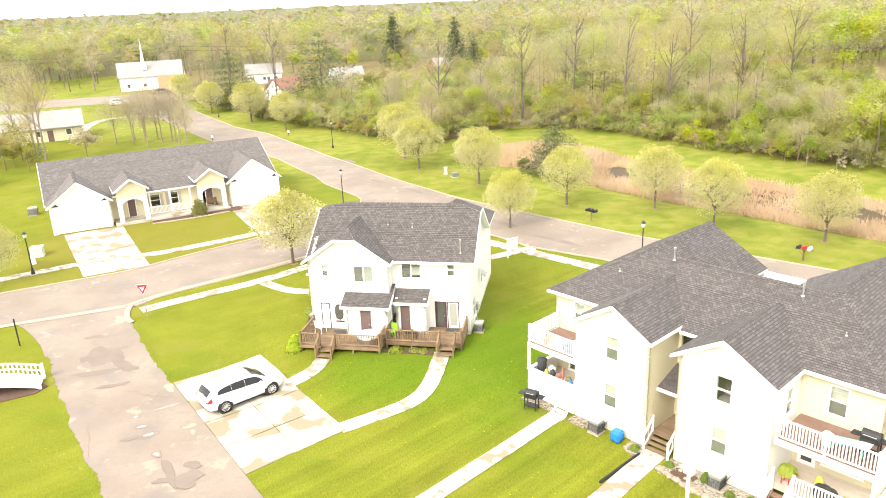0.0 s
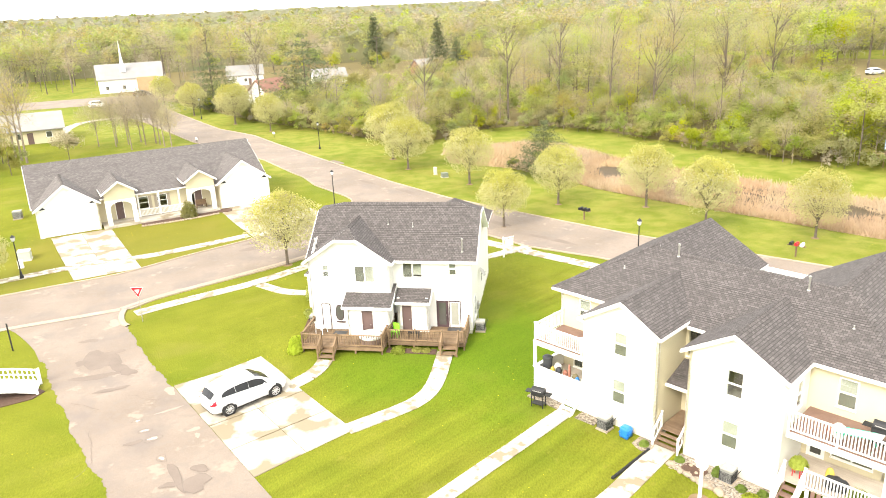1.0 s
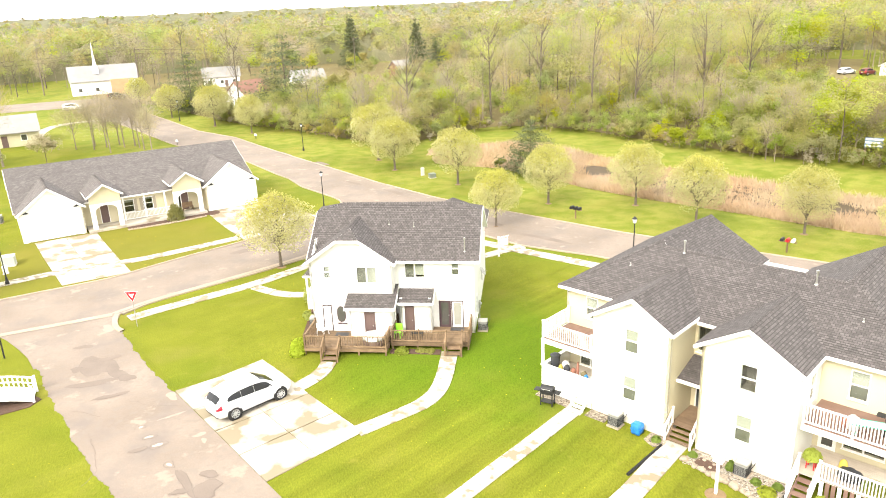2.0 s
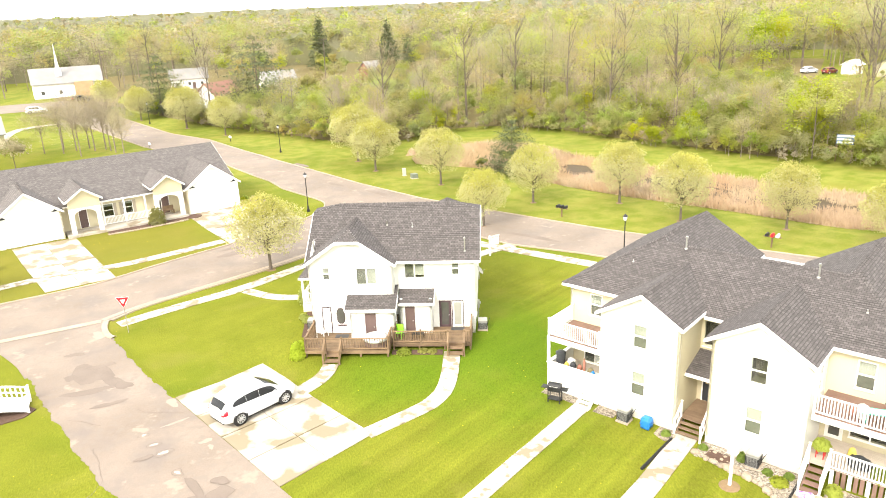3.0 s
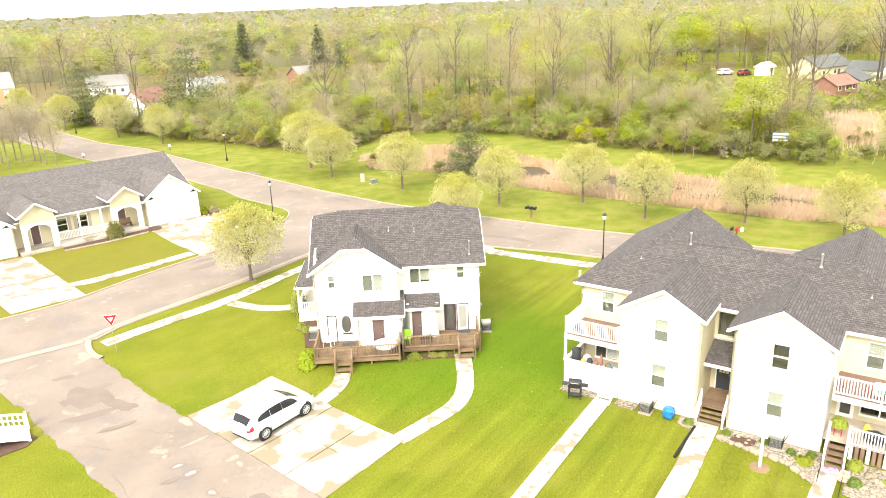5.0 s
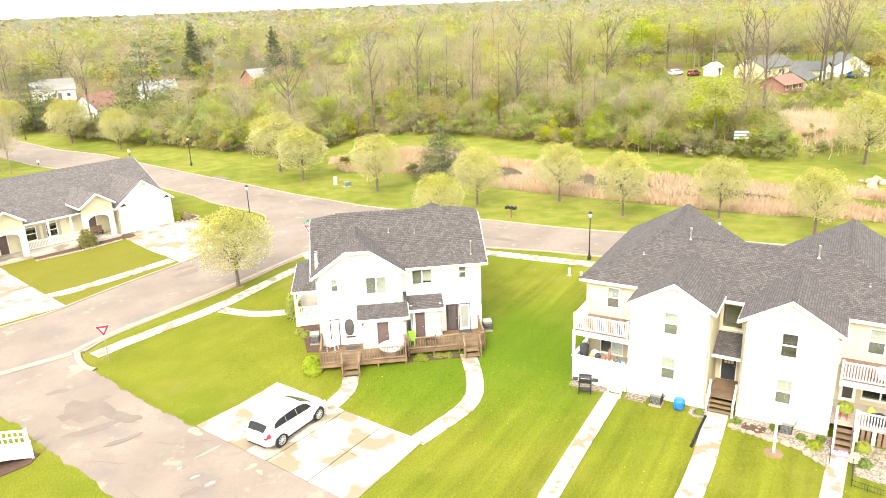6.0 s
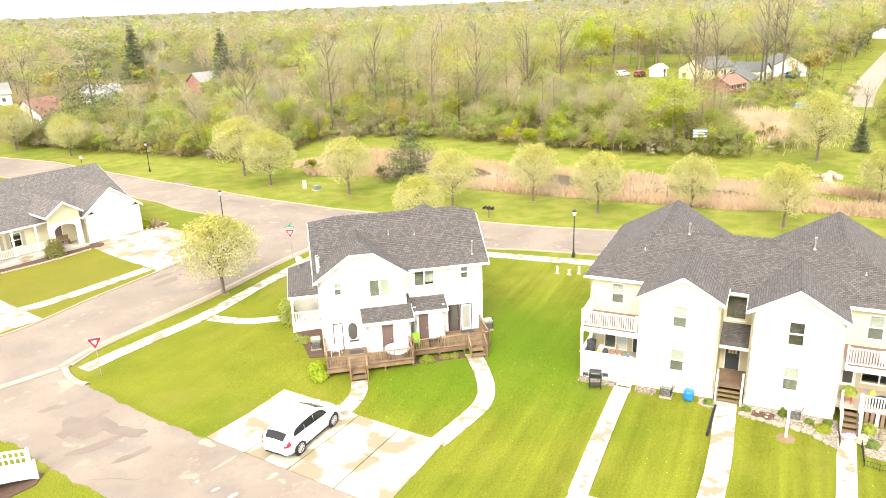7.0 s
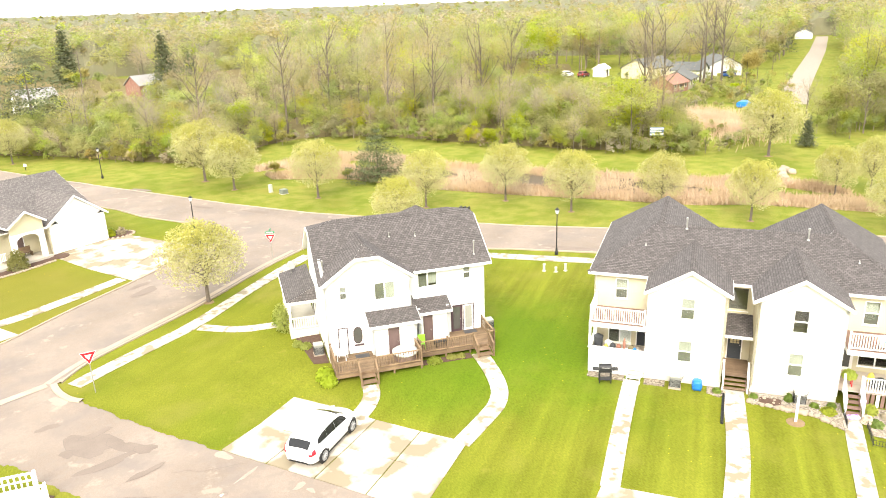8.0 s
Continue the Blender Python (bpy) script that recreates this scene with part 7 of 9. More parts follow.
for x, y, h in ((15.3, 57.6, 4.5), (-13.5, 81.4, 4.55), (-39.0, 61.4, 4.1), (-21.2, 119.6, 4.5), (-54.0, 162.0, 4.6)):
    street_lamp(x, y, h)
sp = thing("steel_post", pose(-31.4, 46.3, 0), "plain dark steel post at the lane's mouth", "post")
part("channel", bbox(-0.05, -0.02, -0.3, 0.05, 0.02, 2.1), BLACK, sp)


def mailbox_cluster(x, y, turn, red=False):
    root = thing("mailbox_cluster", pose(x, y, ground_z(x, y), 0, 0, turn), "cluster of three mailboxes on a shared post at the kerb", "mailbox", "roadside mailboxes")
    part("post", bbox(-0.06, -0.06, -0.2, 0.06, 0.06, 0.95), DECK, root)
    part("crossbar", bbox(-0.75, -0.08, 0.95, 0.75, 0.08, 1.03), DECK, root)
    for i in range(3):
        c = -0.45 + i * 0.45
        prof = [(c - 0.13, -0.28, 1.03), (c + 0.13, -0.28, 1.03), (c + 0.13, -0.28, 1.2)] + [(c + 0.13 * math.cos(a), -0.28, 1.2 + 0.11 * math.sin(a)) for a in np.linspace(0.3, math.pi - 0.3, 6)] + [(c - 0.13, -0.28, 1.2)]
        part("mailbox", solid(B(), prof, (0, 0.56, 0)), REDSIGN if red and i == 1 else SIGNWHITE if red and i == 2 else BLACK, root)
    return root


mailbox_cluster(13.7, 72.9, -48)
mailbox_cluster(29.4, 59.3, -42, True)
UTIL = mat("pale_green_utility_paint", (0.4, 0.42, 0.36), (0.5, 0.52, 0.45), 3, 30, 0.6)


def roadside_box(x, y, turn):
    root = thing("roadside_mailbox", pose(x, y, ground_z(x, y), 0, 0, turn) @ Matrix.Scale(0.75, 4), "white mailbox on a dark post at the kerb", "mailbox", "roadside mailboxes")
    part("post", bbox(-0.06, -0.06, -0.2, 0.06, 0.06, 0.85), BLACK, root)
    prof = [(-0.2, -0.3, 0.85), (0.2, -0.3, 0.85), (0.2, -0.3, 1.2)] + [(0.2 * math.cos(a), -0.3, 1.2 + 0.17 * math.sin(a)) for a in np.linspace(0.3, math.pi - 0.3, 6)] + [(-0.2, -0.3, 1.2)]
    part("mailbox", solid(B(), prof, (0, 0.6, 0)), SIGNWHITE, root)
    return root


roadside_box(-31.7, 133.2, 35)
roadside_box(-45.0, 130.4, 35)


def pedestal(x, y, w, h, label, m_=None):
    root = thing("utility_box", pose(x, y, ground_z(x, y), 0, 0, 20), label, "utility box")
    part("body", bbox(-w / 2, -w / 2, -0.1, w / 2, w / 2, h * 0.88, 0.02), m_ or SIGNWHITE, root)
    part("lid", bbox(-w / 2 - 0.02, -w / 2 - 0.02, h * 0.88, w / 2 + 0.02, w / 2 + 0.02, h, 0.02), m_ or SIGNWHITE, root)
    part("plinth", bbox(-w / 2 - 0.05, -w / 2 - 0.05, -0.15, w / 2 + 0.05, w / 2 + 0.05, 0.04), FOUND, root)
    return root


pedestal(-1.95, 97.1, 0.4, 1.0, "tall pale utility pedestal on the verge", UTIL)
pedestal(-0.7, 95.3, 0.8, 0.6, "low grey-green transformer box on the verge", mat("grey_green_utility_paint", (0.13, 0.15, 0.12), (0.19, 0.21, 0.17), 3, 30, 0.6))
for x, y, h in ((11.9, 54.5, 1.0), (12.65, 53.8, 0.7), (13.5, 53.6, 1.0)):
    pedestal(x, y, 0.17, h * 0.68, "small pale utility pedestal on the lawn", UTIL)
pedestal(-41.6, 66.8, 1.1, 0.95, "pale green transformer box beside the driveway", UTIL)
pedestal(-40.7, 64.4, 0.4, 0.75, "small pale utility pedestal")
YEL = mat("faded_yellow_paint", (0.5, 0.38, 0.06), (0.6, 0.46, 0.1), 4, 30, 0.6)
hy = thing("fire_hydrant", pose(8.0, 84.8, ground_z(8, 84.8)), "faded yellow fire hydrant on the verge", "hydrant")
part("barrel", lathe(B(), (0, 0, 0), [(0.16, -0.1), (0.16, 0.06), (0.12, 0.08), (0.12, 0.5), (0.17, 0.52), (0.17, 0.57), (0.13, 0.66), (0.04, 0.72)], 12), YEL, hy)
part("side_cap", tube(B(), (-0.2, 0, 0.4), (0.2, 0, 0.4), 0.06, 0.06, 10), YEL, hy)
fs = thing("sale_sign", pose(4.4, 62.0, ground_z(4.4, 62), 0, 0, 30), "white hanging board sign on a white post", "sign")
part("post", bbox(-0.06, -0.06, -0.2, 0.06, 0.06, 1.9), WHITE, fs)
part("arm", bbox(0.06, -0.04, 1.72, 1.1, 0.04, 1.8), WHITE, fs)
part("board", bbox(0.2, -0.02, 0.95, 1.05, 0.02, 1.62), SIGNWHITE, fs)


# ---- things round the houses ----
GREYBOX = mat("grey_metal_cabinet", (0.3, 0.29, 0.26), (0.42, 0.41, 0.37), 3, 30, 0.5, metal=0.3)


ACBODY = mat("grey_louvred_metal", (0.2, 0.2, 0.185), (0.27, 0.27, 0.25), 4, 30, 0.5)


def air_conditioner(x, y, turn, s=0.6, h=0.74):
    root = thing("air_conditioner", pose(x, y, ground_z(x, y), 0, 0, turn), "grey outdoor air conditioner on a concrete plinth", "air conditioner", "outdoor air conditioners")
    part("plinth", bbox(-s / 2 - 0.05, -s / 2 - 0.05, -0.1, s / 2 + 0.05, s / 2 + 0.05, 0.07), CURB, root)
    part("cabinet", bbox(-s / 2, -s / 2, 0.07, s / 2, s / 2, h, 0.03), ACBODY, root)
    for i in range(9):
        z = 0.15 + i * (h - 0.25) / 9
        part("louvre", bbox(-s / 2 - 0.012, -s / 2 - 0.012, z, s / 2 + 0.012, s / 2 + 0.012, z + 0.025), BLACK, root)
    part("top", bbox(-s / 2 - 0.02, -s / 2 - 0.02, h, s / 2 + 0.02, s / 2 + 0.02, h + 0.05, 0.02), GREYBOX, root)
    part("fan_grille", lathe(B(), (0, 0, h + 0.05), [(s * 0.36, 0), (s * 0.34, 0.02), (0.05, 0.035)], 16), GREYBOX, root)
    part("hose", tube(B(), (s / 2, 0.1, 0.3), (s / 2 + 0.2, 0.3, 0.75), 0.016), BLACK, root)
    return root


def loc_b(u, v):
    c, s = math.cos(radians(AB)), math.sin(radians(AB))
    return OB[0] + c * u - s * v, OB[1] + s * u + c * v


def loc_h(u, v):
    c, s = math.cos(radians(AH)), math.sin(radians(AH))
    return OH[0] + c * u - s * v, OH[1] + s * u + c * v


air_conditioner(*loc_b(-0.6, -0.25), AB)
air_conditioner(*loc_b(6.15, -0.25), AB)
air_conditioner(1.45, 45.75, AH, 0.6, 0.7)
air_conditioner(*loc_h(-0.5, 1.6), AH)
air_conditioner(-50.4, 81.6, 20, 0.9, 0.9)
BLUE = mat("blue_plastic_sheet", (0.015, 0.13, 0.42), (0.03, 0.22, 0.6), 3, 20, 0.35, bump=0.4)
x, y = loc_b(0.65, -0.2)
bl = thing("blue_bin", pose(x, y, ground_z(x, y), 0, 0, AB), "squat box wrapped in creased bright blue sheet", "bin")
bm = bbox(-0.27, -0.25, 0, 0.27, 0.25, 0.66, 0.06)
bmesh.ops.subdivide_edges(bm, edges=bm.edges[:], cuts=3, use_grid_fill=True)
for w in bm.verts:
    w.co += Vector((noise.noise(w.co * 5), noise.noise(w.co * 5 + Vector((9, 0, 0))), 0)) * 0.05
    w.co.z *= 1 - 0.08 * abs(w.co.x) / 0.3
part("sheet", bm, BLUE, bl, smooth=True)
part("cord", bbox(-0.295, -0.275, 0.3, 0.295, 0.275, 0.32, 0.01), BLUE, bl)


def barbecue(x, y, z, turn):
    root = thing("barbecue", pose(x, y, z, 0, 0, turn), "black barbecue grill with a hood and side shelves", "barbecue")
    for u in (-0.34, 0.34):
        for v in (-0.2, 0.2):
            part("leg", bbox(u - 0.025, v - 0.025, 0, u + 0.025, v + 0.025, 0.75), BLACK, root)
    part("lower_shelf", bbox(-0.36, -0.22, 0.2, 0.36, 0.22, 0.23), BLACK, root)
    part("firebox", bbox(-0.38, -0.25, 0.72, 0.38, 0.25, 0.92, 0.03), BLACK, root)
    hood = [(-0.36, -0.24, 0.93)] + [(-0.36, -0.24 * math.cos(a), 0.93 + 0.27 * math.sin(a)) for a in np.linspace(0.15, math.pi - 0.15, 9)] + [(-0.36, 0.24, 0.93)]
    part("hood", solid(B(), hood, (0.72, 0, 0)), BLACK, root)
    part("handle", tube(B(), (-0.25, -0.28, 1.06), (0.25, -0.28, 1.06), 0.015), STEEL, root)
    for s in (-1, 1):
        part("side_shelf", bbox(min(s * 0.4, s * 0.75), -0.2, 0.86, max(s * 0.4, s * 0.75), 0.2, 0.89), BLACK, root)
    return root


x, y = loc_b(-4.65, -0.75)
barbecue(x, y, ground_z(x, y), AB + 15)
x, y = loc_b(11.6, 1.6)
barbecue(x, y, 3.5, AB)

ROCK = mat("pale_tan_field_stone", (0.2, 0.155, 0.11), (0.38, 0.31, 0.235), 2.5, 20, 0.9, bump=0.8, vary=0.25)


def stone_mesh(seed):
    r_ = random.Random(seed)
    bm = B()
    bmesh.ops.create_icosphere(bm, subdivisions=2, radius=1)
    for v in bm.verts:
        v.co *= 1 + 0.28 * noise.noise(v.co * 1.3 + Vector((seed * 3.1, 0, 0)))
        v.co.z *= 0.62
    me = bpy.data.meshes.new("stone")
    for f in bm.faces:
        f.smooth = True
    bm.to_mesh(me)
    bm.free()
    me.materials.append(ROCK)
    return me


STONES = [stone_mesh(i) for i in range(4)]


def stone(x, y, s, parent=None, i=0, name="stone", z=None):
    o = new(name, STONES[i % 4])
    m_ = pose(x, y, (ground_z(x, y) if z is None else z) + s * 0.25, 0, 0, i * 77) @ Matrix.Diagonal((s, s * 0.8, s, 1))
    if parent:
        o.parent = parent
    o.matrix_basis = m_
    return o


def leafy(name, x, y, r, h, m_, label, k=500, size=0.12, z=None, category="plant"):
    """A low plant: many leaves over a dome and a few stems."""
    root = thing(name, pose(x, y, ground_z(x, y) if z is None else z), label, category)
    p = rng.normal(size=(k, 3))
    p /= np.linalg.norm(p, axis=1)[:, None]
    p *= rng.uniform(0.45, 1.05, k)[:, None] ** 0.6
    p[:, 2] = np.abs(p[:, 2])
    o = new("foliage", tri_mesh("foliage", leaf_tris(p * np.array([r, r, h]), size, unit(p)), m_))
    o.parent = root
    v, f = tubes([((0, 0, 0), tuple(np.array((math.cos(a) * r * 0.6, math.sin(a) * r * 0.6, h * 0.6))), 0.02, 0.008) for a in np.linspace(0, 6.2, 7)], 4)
    o = new("stems", mesh_from("stems", v, f, BARK))
    o.parent = root
    return root


# planting beds along the row house
def bed(name, pts, label, m_):
    root = thing(name, None, label, "flower bed")
    part("soil", solid(B(), lay(pts, 0.05), 0.12), m_, root)
    return root


GRAVEL = mat("pale_river_gravel", (0.075, 0.058, 0.042), (0.36, 0.31, 0.24), 9, 26, 0.95, bump=1.0, spread=0.12)
HERB = leafmat("garden_herb_leaf", (0.11, 0.17, 0.03), (0.2, 0.27, 0.06), 0.4, 0.06, 0.1)
LIME = leafmat("lime_shrub_leaf", (0.25, 0.3, 0.03), (0.36, 0.4, 0.06), 0.4, 0.06, 0.08)
L = loc_b
b1 = bed("stone_bed", [L(3.5, 0.3), L(3.5, -0.9), L(4.6, -1.2), L(6.0, -1.3), L(7.2, -1.7), L(8.1, -2.5), L(8.3, -2.4), L(8.3, 0.3)], "gravel bed edged with pale field stones", GRAVEL)
b2 = bed("stone_bed", [L(1.2, 0.3), L(1.2, -0.5), L(1.9, -0.8), L(2.25, -0.3), L(2.25, 0.3)], "small gravel bed with a low shrub", GRAVEL)
b3 = bed("gravel_strip", [L(-5.8, 0.3), L(-5.8, -0.35), L(-3.6, -0.35), L(-3.6, 0.3)], "narrow gravel strip under the porch", GRAVEL)
b4 = bed("gravel_strip", [L(-2.4, 0.3), L(-2.4, -0.45), L(-1.2, -0.4), L(-1.2, 0.3)], "narrow gravel strip beside the steps", GRAVEL)
b5 = bed("stone_bed", [L(9.4, 0.2), L(9.4, -2.6), L(12.6, -3.2), L(12.6, 0.2)], "gravel bed with shrubs beside the porch", GRAVEL)
b6 = bed("mulch_patch", [L(4.1, -0.2), L(4.0, -0.75), L(4.7, -1.0), L(5.2, -0.8), L(5.2, -0.2)], "dark mulch among stones", MULCH)
r_ = random.Random(4)
edge_line = [(3.6, -0.75), (4.2, -1.05), (4.9, -1.15), (5.5, -1.2), (6.1, -1.25), (6.7, -1.4), (7.3, -1.7), (7.8, -2.1)]
for i in range(22):
    t = i / 21 * (len(edge_line) - 1.001)
    a, b_ = edge_line[int(t)], edge_line[int(t) + 1]
    f = t - int(t)
    x, y = L(a[0] + (b_[0] - a[0]) * f + r_.uniform(-0.08, 0.08), a[1] + (b_[1] - a[1]) * f + r_.uniform(-0.1, 0.1))
    stone(x, y, r_.choice((0.09, 0.12, 0.16, 0.24)), b1, i)
for i in range(60):
    x, y = L(r_.uniform(3.6, 8.2), r_.uniform(-1.1, 0.2))
    stone(x, y, r_.uniform(0.05, 0.12), b1, i)
# small pebbles strewn over the gravel
v_, f_ = [], []
for i in range(1500):
    u, w = (r_.uniform(3.6, 8.2), r_.uniform(-1.4, 0.2)) if i < 800 else (r_.uniform(9.5, 12.5), r_.uniform(-2.7, 0.1))
    if (w < -1.15 - max(0, u - 6.2) * 0.45 and u < 8.3) or (4.0 < u < 5.2 and -1.0 < w < -0.2):
        continue
    (x, y), q = L(u, w), r_.uniform(0.02, 0.05)
    z = ground_z(x, y) + 0.05
    o = len(v_)
    v_ += [(x - q, y - q * 0.6, z), (x + q, y - q * 0.7, z), (x + q * 0.8, y + q, z), (x - q * 0.9, y + q * 0.8, z), (x, y, z + q * 0.8)]
    f_ += [(o, o + 1, o + 4), (o + 1, o + 2, o + 4), (o + 2, o + 3, o + 4), (o + 3, o, o + 4)]
PEBBLE = mat("pale_pebble", (0.26, 0.23, 0.19), (0.46, 0.42, 0.36), 6, 40, 0.9, vary=0.35)
tagged(new("pebbles", mesh_from("pebbles", v_, f_, PEBBLE)), "small pale pebbles strewn over the gravel beds", "pebbles", kind="stuff")
for i in range(16):
    a = i / 16 * math.tau
    x, y = L(1.75 + 0.45 * math.cos(a), -0.25 + 0.4 * math.sin(a))
    stone(x, y, 0.09, b2, i)
for i in range(60):
    x, y = L(r_.uniform(9.5, 12.5), r_.uniform(-2.6, 0.1))
    stone(x, y, r_.uniform(0.06, 0.2), b5, i)
for u, v, r0, h0, m_, lb in ((1.75, -0.25, 0.32, 0.35, HERB, "small green shrub in a ring of stones"), (3.75, -0.3, 0.3, 0.3, HERB, "low green shrub among stones"), (5.6, -0.2, 0.3, 0.6, HERB, "upright green shrub beside the wall"), (6.9, -0.5, 0.3, 0.3, HERB, "low green perennial"),
                             (7.55, -0.95, 0.55, 0.42, LIME, "bright yellow-green shrub"), (7.8, -0.25, 0.3, 0.35, HERB, "small green shrub"), (9.7, -0.3, 0.5, 0.6, LIME, "yellow-green shrub at the porch"), (10.4, -0.7, 0.35, 0.4, L_TAN, "russet shrub"), (11.2, -0.9, 0.4, 0.4, LIME, "yellow-green shrub"), (9.8, -1.6, 0.5, 0.4, HERB, "green perennials")):
    x, y = L(u, v)
    leafy("shrub", x, y, r0 * 0.8, h0 * 0.85, m_, lb if len(lb.split()) > 3 else lb + " among pale stones")
# drain pipe on the lawn, birdhouse post, edging fence, hose, towel
x0, y0 = L(2.1, 0.1)
dp = thing("drain_pipe", None, "black corrugated drain pipe lying beside the path", "pipe")
bm = B()
p0, p1 = Vector((9.2, 31.55, 0.15)), Vector((6.85, 29.4, 0.08))
tube(bm, p0, p1, 0.07, 0.07, 8)
for i in range(40):
    c = p0.lerp(p1, (i + 0.5) / 40)
    d = (p1 - p0).normalized() * 0.02
    tube(bm, c - d, c + d, 0.085, 0.085, 8)
part("pipe", bm, BLACK, dp)
bp = thing("birdhouse_post", pose(10.4, 27.6, ground_z(10.4, 27.6), 0, 0, AB), "white birdhouse on a white square post in a mulch ring", "birdhouse")
part("mulch_ring", lathe(B(), (0, 0, -0.03), [(0.52, 0), (0.45, 0.05), (0.1, 0.09)], 16), SOIL, bp)
part("post", bbox(-0.06, -0.06, 0, 0.06, 0.06, 1.75), WHITE, bp)
part("house", bbox(-0.22, -0.15, 1.75, 0.22, 0.15, 2.05, 0.01), WHITE, bp)
part("roof", solid(B(), [(-0.27, -0.2, 2.03), (0.27, -0.2, 2.03), (0.27, 0, 2.2), (-0.27, 0, 2.2)], 0.03), WHITE, bp)
part("roof", solid(B(), [(-0.27, 0, 2.2), (0.27, 0, 2.2), (0.27, 0.2, 2.03), (-0.27, 0.2, 2.03)], 0.03), WHITE, bp)
PURP = mat("purple_white_cloth", (0.25, 0.08, 0.4), (0.7, 0.66, 0.72), 6, 30, 0.9, spread=0.08)
x, y = L(8.75, -1.2)
tw = thing("folded_towel", pose(x, y, ground_z(x, y) + 0.05, 0, 0, AB + 20), "purple and white cloth lying on the step", "cloth")
part("cloth", bbox(-0.35, -0.2, 0, 0.35, 0.2, 0.16, 0.06), PURP, tw)
ROPE = mat("beige_hose", (0.45, 0.37, 0.28), (0.55, 0.46, 0.36), 5, 40, 0.7)
x, y = L(9.35, -1.5)
ho = thing("garden_hose", pose(x, y, ground_z(x, y) + 0.04), "coiled beige garden hose", "hose")
bm = B()
pts = [(0.3 * math.cos(a * 0.5) * (1 - a / 160), 0.3 * math.sin(a * 0.5) * (1 - a / 160), 0.03 + a * 0.0055) for a in range(70)]
for a, b_ in zip(pts, pts[1:]):
    tube(bm, a, b_, 0.03, 0.03, 5)
part("coil", bm, ROPE, ho)


def edging(line, label):
    root = thing("garden_edging", None, label, "edging")
    for (a, b_), (c, d) in zip(line, line[1:]):
        p, q = Vector((*L(a, b_), 0)), Vector((*L(c, d), 0))
        k = max(1, int((q - p).length / 0.45))
        for i in range(k):
            s, e_ = p.lerp(q, i / k), p.lerp(q, (i + 1) / k)
            bm = B()
            z = ground_z(s.x, s.y)
            tube(bm, (s.x, s.y, z), (s.x, s.y, z + 0.45), 0.015)
            for h in (0.12, 0.38):
                tube(bm, (s.x, s.y, z + h), (e_.x, e_.y, z + h), 0.012)
            for j in range(1, 5):
                m_ = s.lerp(e_, j / 5)
                tube(bm, (m_.x, m_.y, z + 0.05), (m_.x, m_.y, z + 0.42), 0.009, seg=5)
            part("edging_panel", bm, BLACK, root)
    return root


edging([(8.3, -0.95), (8.3, -2.4)], "low black wire edging beside the path")
edging([(9.3, -1.9), (9.3, -3.6), (10.6, -3.8)], "low black wire edging beside the path")

# west porch clutter, on the parapet and floor
def lidded_bin(u, v, z, r0, h, m_, label):
    x, y = L(u, v)
    root = thing("waste_bin", pose(x, y, z), label, "bin")
    part("bucket", lathe(B(), (0, 0, 0), [(r0 * 0.82, 0), (r0, h * 0.9), (r0 * 1.05, h * 0.9)], 16), m_, root, smooth=False)
    part("lid", lathe(B(), (0, 0, h * 0.9), [(r0 * 1.1, 0), (r0 * 1.08, h * 0.04), (r0 * 0.6, h * 0.1), (0.03, h * 0.12)], 16), m_, root)
    return root


DARKGREY = mat("charcoal_plastic", (0.03, 0.032, 0.036), (0.05, 0.052, 0.056), 3, 30, 0.5)
x, y = L(-4.0, 1.0)
pt = thing("porch_table", pose(x, y, 0.95, 0, 0, AB), "long white table on the porch carrying bags", "table")
part("tabletop", bbox(-1.1, -0.35, 0.5, 1.1, 0.35, 0.55), WHITE, pt)
for a in (-1.0, 1.0):
    for b_ in (-0.28, 0.28):
        part("leg", bbox(a - 0.03, b_ - 0.03, 0, a + 0.03, b_ + 0.03, 0.5), WHITE, pt)
lidded_bin(-5.35, 1.0, 0.95, 0.28, 1.45, DARKGREY, "dark grey lidded waste bin on the porch")


def bundle(u, v, z, sx, sy, sz, m_, label, name="bag", cat="bag"):
    x, y = L(u, v)
    root = thing(name, pose(x, y, z, 0, 0, AB), label, cat)
    bm = B()
    bmesh.ops.create_icosphere(bm, subdivisions=3, radius=1)
    for w in bm.verts:
        w.co *= 1 + 0.22 * noise.noise(w.co * 2.2 + Vector((u * 5, v, z)))
        w.co.x *= sx
        w.co.y *= sy
        w.co.z = max(w.co.z, -0.75) * sz + 0.75 * sz
    part("body", bm, m_, root, smooth=True)
    return root


CLEARBAG = mat("pale_plastic_bag", (0.45, 0.45, 0.42), (0.65, 0.65, 0.62), 4, 20, 0.4)
REDTAN = mat("rust_red_fabric", (0.25, 0.1, 0.07), (0.35, 0.17, 0.12), 4, 20, 0.8)
KHAKI = mat("khaki_canvas", (0.12, 0.1, 0.05), (0.18, 0.15, 0.08), 4, 20, 0.9)
bundle(-4.75, 1.2, 1.5, 0.26, 0.24, 0.3, CLEARBAG, "pale filled plastic bag on the porch")
bundle(-4.85, 0.8, 1.5, 0.13, 0.13, 0.24, YEL, "yellow bag on the porch")
bundle(-4.45, 0.85, 1.5, 0.18, 0.16, 0.3, DARKGREY, "black backpack on the porch", "backpack", "backpack")
bundle(-4.1, 1.0, 1.5, 0.15, 0.15, 0.22, REDTAN, "brown basket on the porch", "basket", "basket")
bundle(-3.75, 0.9, 1.5, 0.08, 0.09, 0.52, REDTAN, "folded rust and white umbrella leaning on the porch", "folded_umbrella", "umbrella")
